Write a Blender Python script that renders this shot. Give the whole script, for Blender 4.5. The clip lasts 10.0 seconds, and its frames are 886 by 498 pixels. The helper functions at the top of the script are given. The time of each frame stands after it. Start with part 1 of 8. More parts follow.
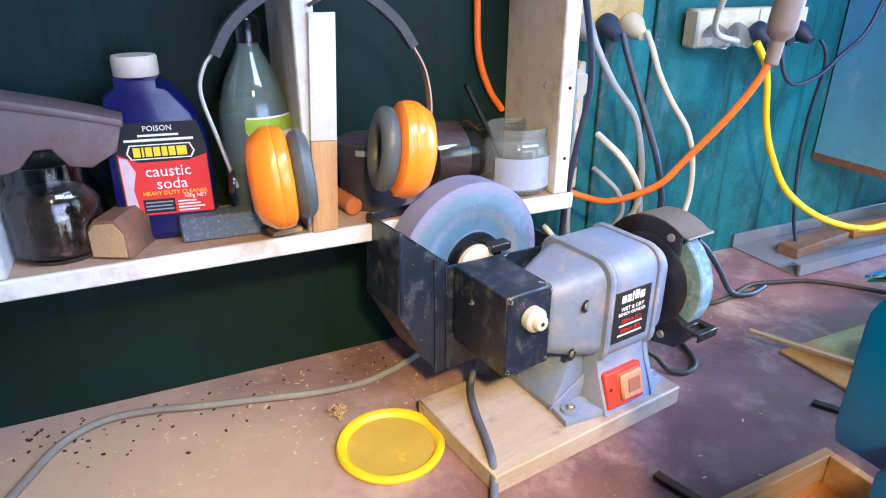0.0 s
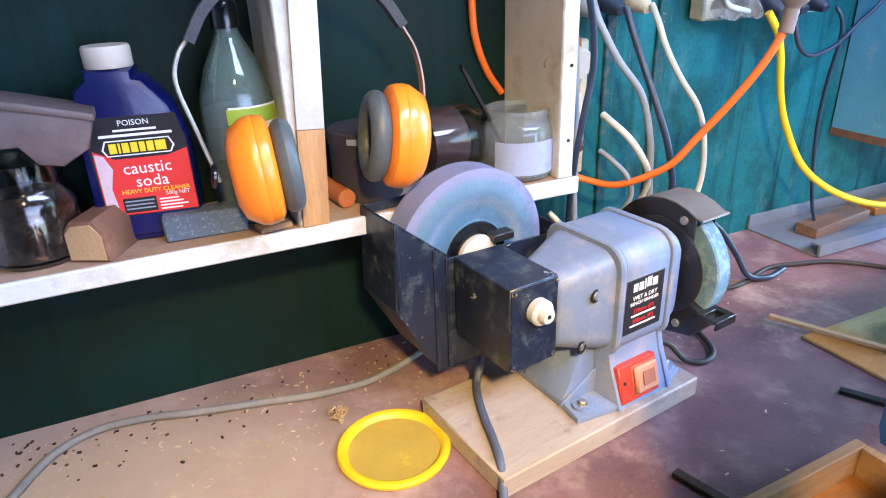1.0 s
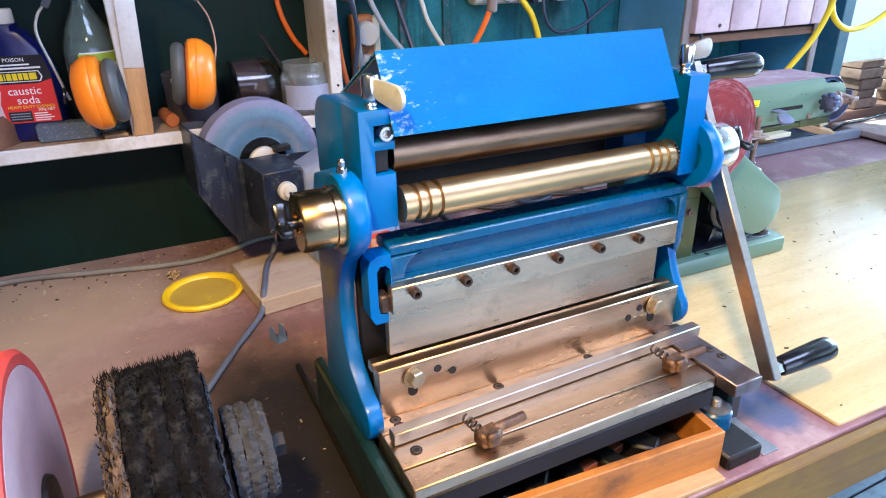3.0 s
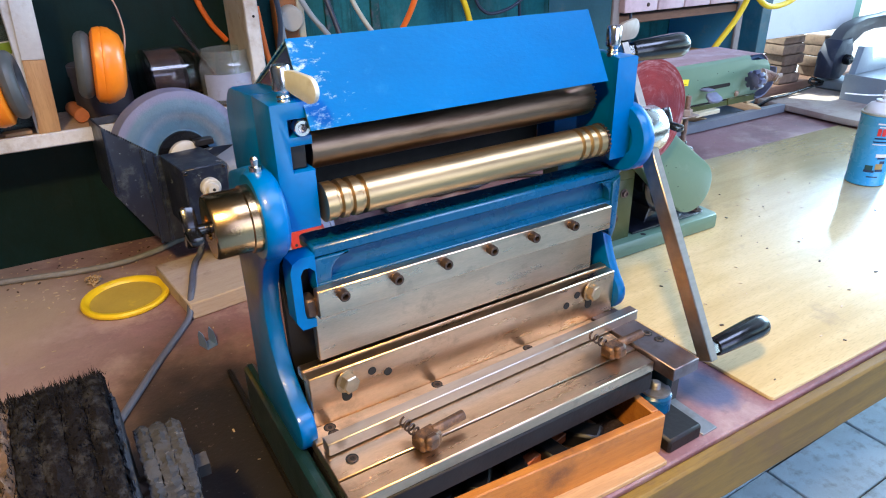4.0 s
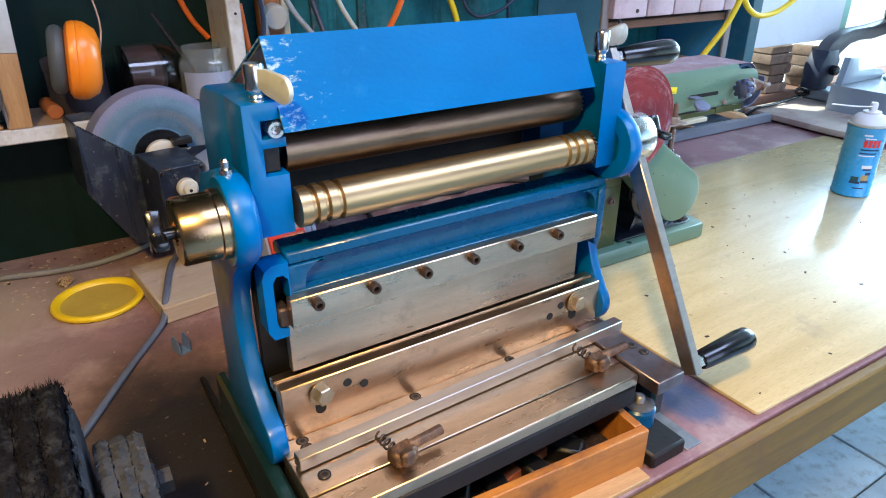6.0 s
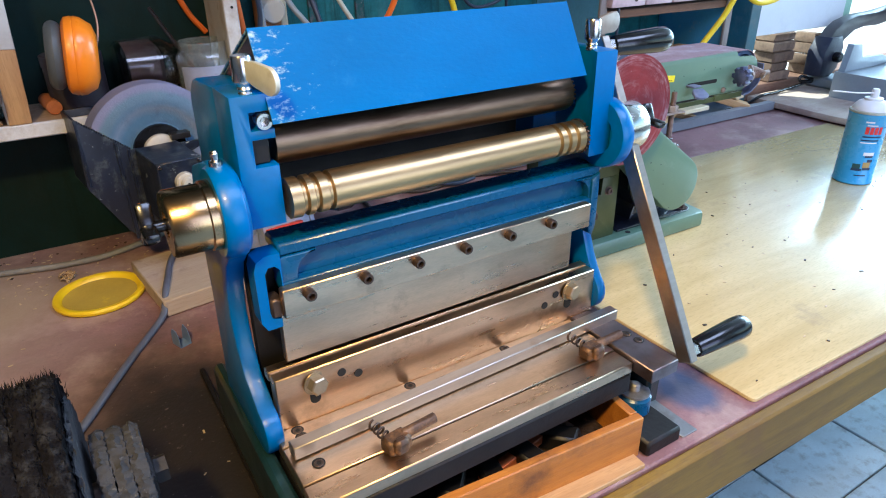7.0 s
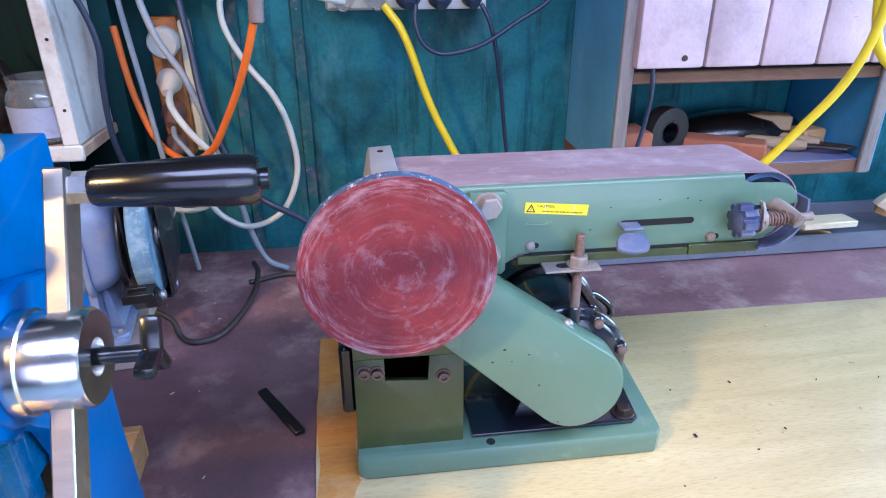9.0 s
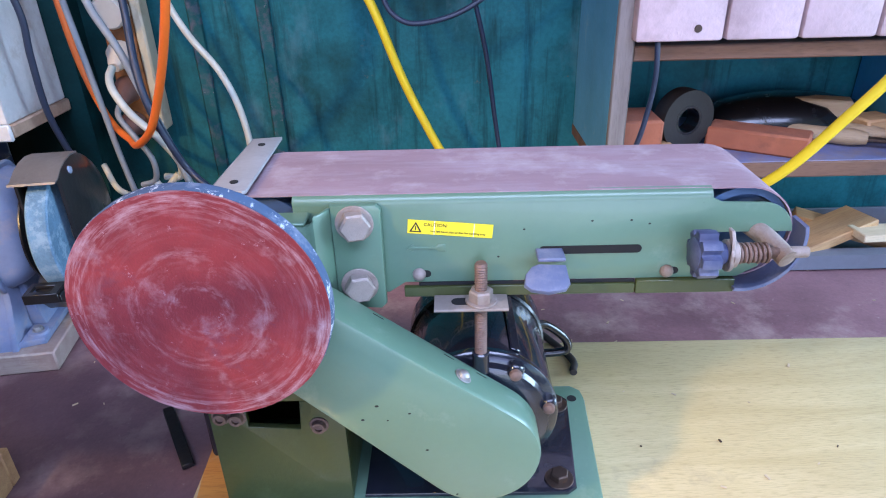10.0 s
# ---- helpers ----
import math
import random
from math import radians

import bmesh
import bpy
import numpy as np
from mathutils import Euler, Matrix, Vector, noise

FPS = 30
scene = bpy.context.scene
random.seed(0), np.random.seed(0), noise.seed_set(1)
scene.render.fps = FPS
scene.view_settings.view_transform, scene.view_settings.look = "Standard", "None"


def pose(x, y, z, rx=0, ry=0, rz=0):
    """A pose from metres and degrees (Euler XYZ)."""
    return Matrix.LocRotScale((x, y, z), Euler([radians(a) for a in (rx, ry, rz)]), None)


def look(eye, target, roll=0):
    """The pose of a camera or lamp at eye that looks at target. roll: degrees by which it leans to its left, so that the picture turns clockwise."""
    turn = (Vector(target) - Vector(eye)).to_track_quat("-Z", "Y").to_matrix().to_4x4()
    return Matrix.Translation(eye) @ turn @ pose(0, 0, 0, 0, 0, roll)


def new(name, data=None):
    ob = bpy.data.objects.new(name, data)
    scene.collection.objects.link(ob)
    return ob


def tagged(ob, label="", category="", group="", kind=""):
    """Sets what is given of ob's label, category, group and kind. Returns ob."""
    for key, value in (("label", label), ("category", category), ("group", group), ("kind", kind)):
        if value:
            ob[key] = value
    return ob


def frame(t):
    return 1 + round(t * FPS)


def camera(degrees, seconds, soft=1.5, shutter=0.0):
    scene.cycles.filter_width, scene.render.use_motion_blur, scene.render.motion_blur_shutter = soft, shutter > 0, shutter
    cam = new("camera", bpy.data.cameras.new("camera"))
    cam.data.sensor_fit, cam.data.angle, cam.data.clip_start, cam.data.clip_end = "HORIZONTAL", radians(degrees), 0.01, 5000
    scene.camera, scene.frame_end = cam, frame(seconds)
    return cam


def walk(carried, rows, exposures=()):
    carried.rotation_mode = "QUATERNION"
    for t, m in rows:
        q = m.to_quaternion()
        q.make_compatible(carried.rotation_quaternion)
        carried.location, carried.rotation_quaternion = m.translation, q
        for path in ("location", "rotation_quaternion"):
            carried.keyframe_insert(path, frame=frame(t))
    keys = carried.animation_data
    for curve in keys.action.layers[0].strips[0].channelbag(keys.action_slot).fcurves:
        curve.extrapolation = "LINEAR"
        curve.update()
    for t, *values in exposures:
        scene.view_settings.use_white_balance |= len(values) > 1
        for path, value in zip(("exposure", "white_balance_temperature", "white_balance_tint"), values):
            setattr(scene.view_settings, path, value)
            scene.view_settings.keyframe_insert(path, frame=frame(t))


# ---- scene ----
cam = camera(68.8, 10.0, soft=1.1)
PATH = [
    (0, (0.086, 0.112, 1.437), (0.897, 1.757, 0.639), 0.2),
    (0.5, (0.113, 0.158, 1.418), (0.958, 1.769, 0.589), -0.3),
    (1, (0.115, 0.14, 1.419), (0.891, 1.792, 0.6), -2.1),
    (1.2, (0.112, 0.070, 1.420), (0.861, 1.770, 0.680), -3.7),
    (1.4, (0.123, -0.014, 1.435), (0.830, 1.701, 0.687), -4.4),
    (1.5, (0.140, -0.062, 1.436), (0.858, 1.637, 0.664), -2.2),
    (1.6, (0.18, -0.091, 1.438), (0.84, 1.613, 0.627), -3.2),
    (1.8, (0.216, -0.158, 1.432), (0.94, 1.51, 0.599), -1.0),
    (2, (0.245, -0.212, 1.426), (0.975, 1.462, 0.61), -1.8),
    (2.2, (0.265, -0.254, 1.416), (1.04, 1.406, 0.613), -2.5),
    (2.5, (0.273, -0.306, 1.413), (1.071, 1.347, 0.62), -2.4),
    (3, (0.25, -0.345, 1.414), (1.044, 1.293, 0.585), -1.3),
    (3.2, (0.251, -0.342, 1.411), (1.086, 1.275, 0.582), -0.7),
    (4.3, (0.282, -0.325, 1.413), (1.23, 1.197, 0.526), -1.3),
    (4.5, (0.282, -0.325, 1.413), (1.238, 1.193, 0.53), -0.7),
    (5, (0.281, -0.318, 1.412), (1.23, 1.201, 0.522), -0.6),
    (5.5, (0.289, -0.315, 1.41), (1.245, 1.206, 0.53), -0.3),
    (5.7, (0.293, -0.313, 1.409), (1.257, 1.208, 0.539), -0.2),
    (6.8, (0.293, -0.315, 1.408), (1.243, 1.207, 0.525), -0.3),
    (7, (0.302, -0.323, 1.407), (1.243, 1.2, 0.516), -1.0),
    (7.2, (0.346, -0.325, 1.403), (1.33, 1.157, 0.491), -0.6),
    (7.5, (0.43, -0.283, 1.389), (1.479, 1.169, 0.5), -0.6),
    (7.7, (0.509, -0.238, 1.374), (1.552, 1.231, 0.507), 1.8),
    (8, (0.632, -0.177, 1.398), (1.611, 1.346, 0.549), 1.9),
    (8.2, (0.705, -0.15, 1.404), (1.591, 1.44, 0.574), 0.2),
    (8.5, (0.81, -0.138, 1.4), (1.406, 1.598, 0.606), -0.2),
    (8.7, (0.879, -0.143, 1.403), (1.281, 1.63, 0.569), -0.0),
    (9, (0.967, -0.15, 1.4), (1.251, 1.642, 0.56), -0.3),
    (9.3, (1.021, -0.119, 1.387), (1.237, 1.676, 0.531), 0.2),
    (9.5, (1.054, -0.084, 1.38), (1.252, 1.707, 0.513), 0.8),
    (10, (1.147, -0.029, 1.378), (1.171, 1.75, 0.466), -1.6),
]
walk(cam, [(t, look(eye, target, roll)) for t, eye, target, roll in PATH],
     ((0.0, 2.36, 5500, -6), (1.1, 2.36, 5500, -6), (1.8, 2.02, 5500, -6), (3.0, 1.55, 5700, -2), (5.0, 1.12, 5800, -8), (7.0, 1.08, 5800, -8), (7.5, 0.6, 6150, -1), (8.0, 0.36, 5900, -2), (8.5, 1.15, 5700, 2), (9.0, 1.50, 5500, 3), (9.5, 1.50, 5700, 3), (10.0, 1.52, 5650, 3)))

# ---- light ----
world = bpy.data.worlds.new("world")
scene.world = world
world.use_nodes = True
wn = world.node_tree.nodes
sky = wn.new("ShaderNodeTexSky")
sky.sky_type = "NISHITA"
sky.sun_disc = False
sky.sun_elevation = radians(42)
sky.sun_rotation = radians(329)
wn["Background"].inputs["Strength"].default_value = 0.12
world.node_tree.links.new(sky.outputs["Color"], wn["Background"].inputs["Color"])

sun_data = bpy.data.lights.new("sun", "SUN")
sun_data.energy, sun_data.angle, sun_data.color = 5.0, radians(0.6), (1.0, 0.95, 0.88)
sun = new("sun", sun_data)
sun.matrix_world = look((-2.2, 3.6, 3.9), (0, 0, 0))


def area_lamp(name, at, to, sx, sy, watts, color):
    d = bpy.data.lights.new(name, "AREA")
    d.shape, d.size, d.size_y, d.energy, d.color = "RECTANGLE", sx, sy, watts, color
    ob = new(name, d)
    ob.matrix_world = look(at, to)
    return ob


# daylight in the openings behind and beyond; overhead panel and warm spot added, unseen
area_lamp("south_opening_light", (1.2, -2.35, 1.6), (1.0, 0.5, 1.0), 2.6, 1.3, 14, (0.60, 0.56, 1.0))
# overhead light added under the closed ceiling, with no roof sheet above it
area_lamp("added_overhead_light", (1.35, -0.70, 2.575), (1.35, -0.65, 0.0), 2.0, 0.7, 24, (0.64, 0.66, 1.0))
area_lamp("east_opening_light", (4.25, 0.55, 1.75), (1.2, 0.5, 1.0), 2.0, 1.3, 60, (0.62, 0.77, 1.0))
# unseen warm spot, placed for gold highlights; narrow cone leaves the shelf dark
lamp_data = bpy.data.lights.new("warm_spot_light", "SPOT")
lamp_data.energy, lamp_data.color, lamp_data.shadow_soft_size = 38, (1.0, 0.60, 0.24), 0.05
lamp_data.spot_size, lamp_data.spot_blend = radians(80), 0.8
warm_spot_light = new("warm_spot_light", lamp_data)
warm_spot_light.matrix_world = look((0.04, -0.45, 1.96), (0.48, 0.14, 1.0))


# ---- materials ----
def nodes_of(name):
    m = bpy.data.materials.new(name)
    m.use_nodes = True
    nt = m.node_tree
    return m, nt, nt.nodes["Principled BSDF"]


def ramp(nt, src, stops):
    r = nt.nodes.new("ShaderNodeValToRGB")
    el = r.color_ramp.elements
    while len(el) < len(stops):
        el.new(0.5)
    for e, (p, c) in zip(el, stops):
        e.position, e.color = p, (*c, 1.0)
    nt.links.new(src, r.inputs["Fac"])
    return r.outputs["Color"]


def noise_tex(nt, scale, detail=4.0, rough=0.55, stretch=None, dist=0.0):
    co = nt.nodes.new("ShaderNodeTexCoord")
    n = nt.nodes.new("ShaderNodeTexNoise")
    n.inputs["Scale"].default_value, n.inputs["Detail"].default_value = scale, detail
    n.inputs["Roughness"].default_value, n.inputs["Distortion"].default_value = rough, dist
    out = co.outputs["Object"]
    if stretch:
        mp = nt.nodes.new("ShaderNodeMapping")
        mp.inputs["Scale"].default_value = stretch
        nt.links.new(out, mp.inputs["Vector"])
        out = mp.outputs["Vector"]
    nt.links.new(out, n.inputs["Vector"])
    return n.outputs["Fac"]


def mix(nt, fac, a, b):
    m = nt.nodes.new("ShaderNodeMix")
    m.data_type = "RGBA"
    if isinstance(fac, float):
        m.inputs[0].default_value = fac
    else:
        nt.links.new(fac, m.inputs[0])
    for k, v in ((6, a), (7, b)):
        if isinstance(v, tuple):
            m.inputs[k].default_value = (*v, 1.0)
        else:
            nt.links.new(v, m.inputs[k])
    return m.outputs[2]


def mask(nt, src, lo, hi):
    r = nt.nodes.new("ShaderNodeMapRange")
    r.inputs["From Min"].default_value, r.inputs["From Max"].default_value = lo, hi
    nt.links.new(src, r.inputs["Value"])
    return r.outputs["Result"]


def shade(col, k):
    return tuple(min(1.0, c * k) for c in col)


def surface(name, col, rough=0.5, metal=0.0, vary=0.25, scale=9.0, grain=160.0, bump=0.15, dirt=None, dirt_at=(0.56, 0.72),
            dirt_scale=22.0, stretch=None, spec=0.5, coat=0.0, rough_vary=0.15, per_object=0.0, fleck=None, fleck_at=(0.68, 0.71), fleck_scale=70.0):
    """A painted, metal, wood or stone surface with broad tone changes, fine grain, dirt and chips."""
    m, nt, b = nodes_of(name)
    big = noise_tex(nt, scale, 5, 0.6, stretch)
    c = ramp(nt, big, [(0.3, shade(col, 1 - vary)), (0.7, shade(col, 1 + vary))])
    fine = noise_tex(nt, grain, 3, 0.6, stretch)
    c = mix(nt, mask(nt, fine, 0.35, 0.75), c, ramp(nt, big, [(0.3, shade(col, 1 - vary * 1.5)), (0.7, shade(col, 1 + vary * 0.4))]))
    if dirt:
        d = mask(nt, noise_tex(nt, dirt_scale, 8, 0.68), *dirt_at)
        c = mix(nt, d, c, dirt)
    if fleck:
        f = mask(nt, noise_tex(nt, fleck_scale, 5, 0.7, None, 0.6), *fleck_at)
        c = mix(nt, f, c, fleck)
    if per_object:
        oi = nt.nodes.new("ShaderNodeObjectInfo")
        hsv = nt.nodes.new("ShaderNodeHueSaturation")
        nt.links.new(mask(nt, oi.outputs["Random"], 0.0, 1.0), hsv.inputs["Fac"])
        v = nt.nodes.new("ShaderNodeMapRange")
        v.inputs["To Min"].default_value, v.inputs["To Max"].default_value = 1 - per_object, 1 + per_object
        nt.links.new(oi.outputs["Random"], v.inputs["Value"])
        hsv.inputs["Fac"].default_value = 1.0
        for l in list(hsv.inputs["Fac"].links):
            nt.links.remove(l)
        nt.links.new(v.outputs["Result"], hsv.inputs["Value"])
        nt.links.new(c, hsv.inputs["Color"])
        c = hsv.outputs["Color"]
    nt.links.new(c, b.inputs["Base Color"])
    rr = nt.nodes.new("ShaderNodeMapRange")
    rr.inputs["To Min"].default_value, rr.inputs["To Max"].default_value = max(0.03, rough - rough_vary), min(1, rough + rough_vary)
    nt.links.new(noise_tex(nt, scale * 3.1, 6, 0.65, stretch), rr.inputs["Value"])
    nt.links.new(rr.outputs["Result"], b.inputs["Roughness"])
    b.inputs["Metallic"].default_value, b.inputs["Specular IOR Level"].default_value = metal, spec
    b.inputs["Coat Weight"].default_value = coat
    if bump:
        bp = nt.nodes.new("ShaderNodeBump")
        bp.inputs["Strength"].default_value, bp.inputs["Distance"].default_value = bump, 0.002
        nt.links.new(fine, bp.inputs["Height"])
        nt.links.new(bp.outputs["Normal"], b.inputs["Normal"])
    return m


def wood(name, light, dark, rough=0.6, along=(1.0, 14.0, 14.0), scale=5.0, stain=None, coat=0.0, stain_at=(0.55, 0.72)):
    m, nt, b = nodes_of(name)
    g = noise_tex(nt, scale, 6, 0.6, along, 0.7)
    c = ramp(nt, g, [(0.28, dark), (0.5, tuple((p + q) / 2 for p, q in zip(light, dark))), (0.72, light)])
    fine = noise_tex(nt, 60, 3, 0.6, along)
    c = mix(nt, mask(nt, fine, 0.5, 0.85), c, shade(dark, 0.8))
    if stain:
        c = mix(nt, mask(nt, noise_tex(nt, 9, 7, 0.68), *stain_at), c, stain)
    nt.links.new(c, b.inputs["Base Color"])
    b.inputs["Roughness"].default_value, b.inputs["Coat Weight"].default_value = rough, coat
    b.inputs["Coat Roughness"].default_value = 0.15
    bp = nt.nodes.new("ShaderNodeBump")
    bp.inputs["Strength"].default_value, bp.inputs["Distance"].default_value = 0.2, 0.002
    nt.links.new(fine, bp.inputs["Height"])
    nt.links.new(bp.outputs["Normal"], b.inputs["Normal"])
    return m


def glass(name, tint=(0.9, 0.95, 0.93), rough=0.03, alpha=1.0):
    m, nt, b = nodes_of(name)
    b.inputs["Base Color"].default_value = (*tint, 1)
    b.inputs["Transmission Weight"].default_value, b.inputs["Roughness"].default_value = alpha, rough
    b.inputs["IOR"].default_value, b.inputs["Coat Weight"].default_value, b.inputs["Coat Roughness"].default_value = 1.10, 1.0, 0.04
    return m


M_WALL = surface("green_wall_paint", (0.029, 0.150, 0.170), 0.5, spec=0.12, vary=0.42, scale=3.2, dirt=(0.012, 0.040, 0.040), dirt_at=(0.46, 0.72), dirt_scale=6, fleck=(0.20, 0.22, 0.2), fleck_at=(0.77, 0.79), fleck_scale=45)
M_BENCH = surface("worn_maroon_bench_paint", (0.23, 0.122, 0.130), 0.5, vary=0.42, scale=5, dirt=(0.40, 0.28, 0.25), dirt_at=(0.50, 0.68), dirt_scale=9, fleck=(0.62, 0.55, 0.45), fleck_at=(0.74, 0.76), fleck_scale=90, bump=0.25)


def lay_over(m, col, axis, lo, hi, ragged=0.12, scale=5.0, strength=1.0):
    """Lay another colour over a material where it lies along one axis, with a ragged border."""
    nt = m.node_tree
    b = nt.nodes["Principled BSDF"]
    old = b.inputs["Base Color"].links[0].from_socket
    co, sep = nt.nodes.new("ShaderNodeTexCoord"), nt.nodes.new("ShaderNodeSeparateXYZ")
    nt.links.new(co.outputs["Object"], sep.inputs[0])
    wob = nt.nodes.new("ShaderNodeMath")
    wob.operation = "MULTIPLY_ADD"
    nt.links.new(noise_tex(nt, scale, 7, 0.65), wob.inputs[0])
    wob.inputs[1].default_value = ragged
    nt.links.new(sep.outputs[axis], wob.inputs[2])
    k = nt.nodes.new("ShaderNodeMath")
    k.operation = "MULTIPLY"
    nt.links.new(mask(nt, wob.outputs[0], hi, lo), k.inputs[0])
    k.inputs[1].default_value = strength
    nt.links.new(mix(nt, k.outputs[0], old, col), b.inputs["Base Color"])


def dusting(m, col, scale, lo, hi, strength=0.6, stretch=None):
    """Patches or streaks of dust, grime, scuffing or painted reflection in another colour."""
    nt = m.node_tree
    b = nt.nodes["Principled BSDF"]
    old = b.inputs["Base Color"].links[0].from_socket
    k = nt.nodes.new("ShaderNodeMath")
    k.operation = "MULTIPLY"
    nt.links.new(mask(nt, noise_tex(nt, scale, 8, 0.66, stretch), lo, hi), k.inputs[0])
    k.inputs[1].default_value = strength
    nt.links.new(mix(nt, k.outputs[0], old, col), b.inputs["Base Color"])


dusting(M_WALL, (0.006, 0.020, 0.022), 9, 0.54, 0.66, 0.7, (3.0, 3.0, 0.22))   # dark runs down the boards
dusting(M_WALL, (0.15, 0.26, 0.29), 9, 0.56, 0.78, 0.5, (1.6, 1.6, 0.8))     # rubbed pale patches
lay_over(M_WALL, (0.0042, 0.0100, 0.0052), "X", 0.66, 0.90, 0.16, 6.0, 0.93)   # dark green towards the wall's left end
dusting(M_WALL, (0.11, 0.12, 0.10), 34, 0.69, 0.73, 0.7)
dusting(M_WALL, (0.020, 0.014, 0.006), 5, 0.52, 0.74, 0.35)                    # brown grime


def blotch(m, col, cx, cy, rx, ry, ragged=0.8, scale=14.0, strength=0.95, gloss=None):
    """A soaked-in stain or painted-in shade about one spot, fading out raggedly."""
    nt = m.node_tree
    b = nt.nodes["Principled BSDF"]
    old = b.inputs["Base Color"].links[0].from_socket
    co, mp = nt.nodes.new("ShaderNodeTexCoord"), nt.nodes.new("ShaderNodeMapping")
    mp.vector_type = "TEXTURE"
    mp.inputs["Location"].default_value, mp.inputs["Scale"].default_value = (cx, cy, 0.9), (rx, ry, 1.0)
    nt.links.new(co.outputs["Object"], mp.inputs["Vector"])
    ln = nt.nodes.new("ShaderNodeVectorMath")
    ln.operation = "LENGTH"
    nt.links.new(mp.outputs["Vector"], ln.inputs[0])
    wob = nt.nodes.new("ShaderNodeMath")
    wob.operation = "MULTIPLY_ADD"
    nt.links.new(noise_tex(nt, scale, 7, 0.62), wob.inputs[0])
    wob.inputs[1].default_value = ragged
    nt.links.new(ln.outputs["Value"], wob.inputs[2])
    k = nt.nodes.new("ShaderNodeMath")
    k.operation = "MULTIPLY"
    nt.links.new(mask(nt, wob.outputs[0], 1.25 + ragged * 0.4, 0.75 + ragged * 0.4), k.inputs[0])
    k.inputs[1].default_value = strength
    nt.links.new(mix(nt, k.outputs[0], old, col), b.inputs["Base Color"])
    if gloss is not None:
        r_old = b.inputs["Roughness"].links[0].from_socket
        g = nt.nodes.new("ShaderNodeMix")
        nt.links.new(k.outputs[0], g.inputs[0])
        nt.links.new(r_old, g.inputs[2])
        g.inputs[3].default_value = gloss
        nt.links.new(g.outputs[0], b.inputs["Roughness"])


lay_over(M_BENCH, (0.42, 0.34, 0.27), "X", 0.22, 0.72, 0.6, 6.0, 0.75)   # sawdust film by the grinder
blotch(M_BENCH, (0.085, 0.048, 0.030), 0.355, -0.70, 0.150, 0.30, 0.8, 12, 0.8)   # brown ring, then a glossy near-black patch, by the mops
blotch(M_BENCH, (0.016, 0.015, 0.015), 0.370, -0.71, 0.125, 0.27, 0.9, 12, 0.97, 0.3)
dusting(M_BENCH, (0.45, 0.37, 0.33), 120, 0.62, 0.72, 0.5)   # fine sawdust speckle
dusting(M_BENCH, (0.07, 0.042, 0.038), 50, 0.60, 0.74, 0.45)
blotch(M_BENCH, (0.050, 0.075, 0.16), 0.902, -0.868, 0.034, 0.045, 0.9, 22, 0.85)   # blue paint by the edge
blotch(M_BENCH, (0.46, 0.36, 0.24), -0.02, -0.20, 0.34, 0.16, 1.0, 9, 0.6)   # pale sawdust along the wall
blotch(M_BENCH, (0.060, 0.036, 0.038), 0.86, -0.44, 0.10, 0.17, 1.0, 9, 0.5)   # shade put into the bench colour between the machine and the sander
blotch(M_BENCH, (0.07, 0.035, 0.04), 0.70, -0.42, 0.10, 0.16, 1.0, 10, 0.6)   # machine's shadow painted into the bench behind it
M_BATTEN = surface("worn_teal_batten", (0.014, 0.085, 0.090), 0.6, spec=0.25, vary=0.3, scale=6, dirt=(0.12, 0.10, 0.13), dirt_at=(0.50, 0.68), dirt_scale=30, fleck=(0.26, 0.20, 0.24), fleck_at=(0.64, 0.68), fleck_scale=45)
M_PLY = wood("varnished_plywood", (0.74, 0.61, 0.32), (0.57, 0.45, 0.215), 0.24, (1.2, 9, 9), 3.0, (0.40, 0.32, 0.20), 0.8, (0.60, 0.80))
blotch(M_PLY, (0.52, 0.25, 0.065), 0.935, 0.55, 0.075, 0.15, 0.8, 14, 0.85)   # orange varnish run at the corner
blotch(M_PLY, (0.10, 0.085, 0.035), 1.03, 0.575, 0.045, 0.035, 0.9, 16, 0.7)
M_OCHRE = wood("ochre_painted_pine", (0.25, 0.150, 0.014), (0.135, 0.075, 0.008), 0.6, (1, 12, 12), 4.0, (0.14, 0.07, 0.02))
M_WHITE = surface("worn_white_paint", (0.60, 0.60, 0.59), 0.5, vary=0.15, scale=8, dirt=(0.36, 0.30, 0.24), dirt_at=(0.50, 0.72), dirt_scale=18, fleck=(0.22, 0.16, 0.11), fleck_at=(0.68, 0.71), fleck_scale=38, bump=0.3)
M_SHELFTOP = surface("dusty_shelf_board", (0.42, 0.29, 0.20), 0.7, vary=0.3, dirt=(0.22, 0.12, 0.07), dirt_scale=14)
M_PINE = wood("bare_pine", (0.55, 0.34, 0.15), (0.36, 0.19, 0.08), 0.6, (14, 14, 1.0), 4.0)
M_PINEX = wood("bare_pine_lying", (0.58, 0.37, 0.17), (0.38, 0.21, 0.09), 0.6, (1.0, 14, 14), 4.0)
M_BOARD = wood("greasy_pine_board", (0.47, 0.40, 0.33), (0.39, 0.31, 0.245), 0.65, (1.0, 12, 12), 3.5, (0.18, 0.12, 0.08))
dusting(M_BOARD, (0.36, 0.26, 0.24), 9, 0.46, 0.68, 0.6)
dusting(M_BOARD, (0.16, 0.12, 0.10), 26, 0.60, 0.70, 0.5)
# left panel's lighter blue: the light on that side put into the paint
M_LITBLUE = surface("lit_sky_blue_paint", (0.15, 0.40, 0.62), 0.5, vary=0.18, scale=6, dirt=(0.46, 0.54, 0.58), dirt_at=(0.6, 0.85), fleck=(0.3, 0.2, 0.14), fleck_at=(0.75, 0.77))
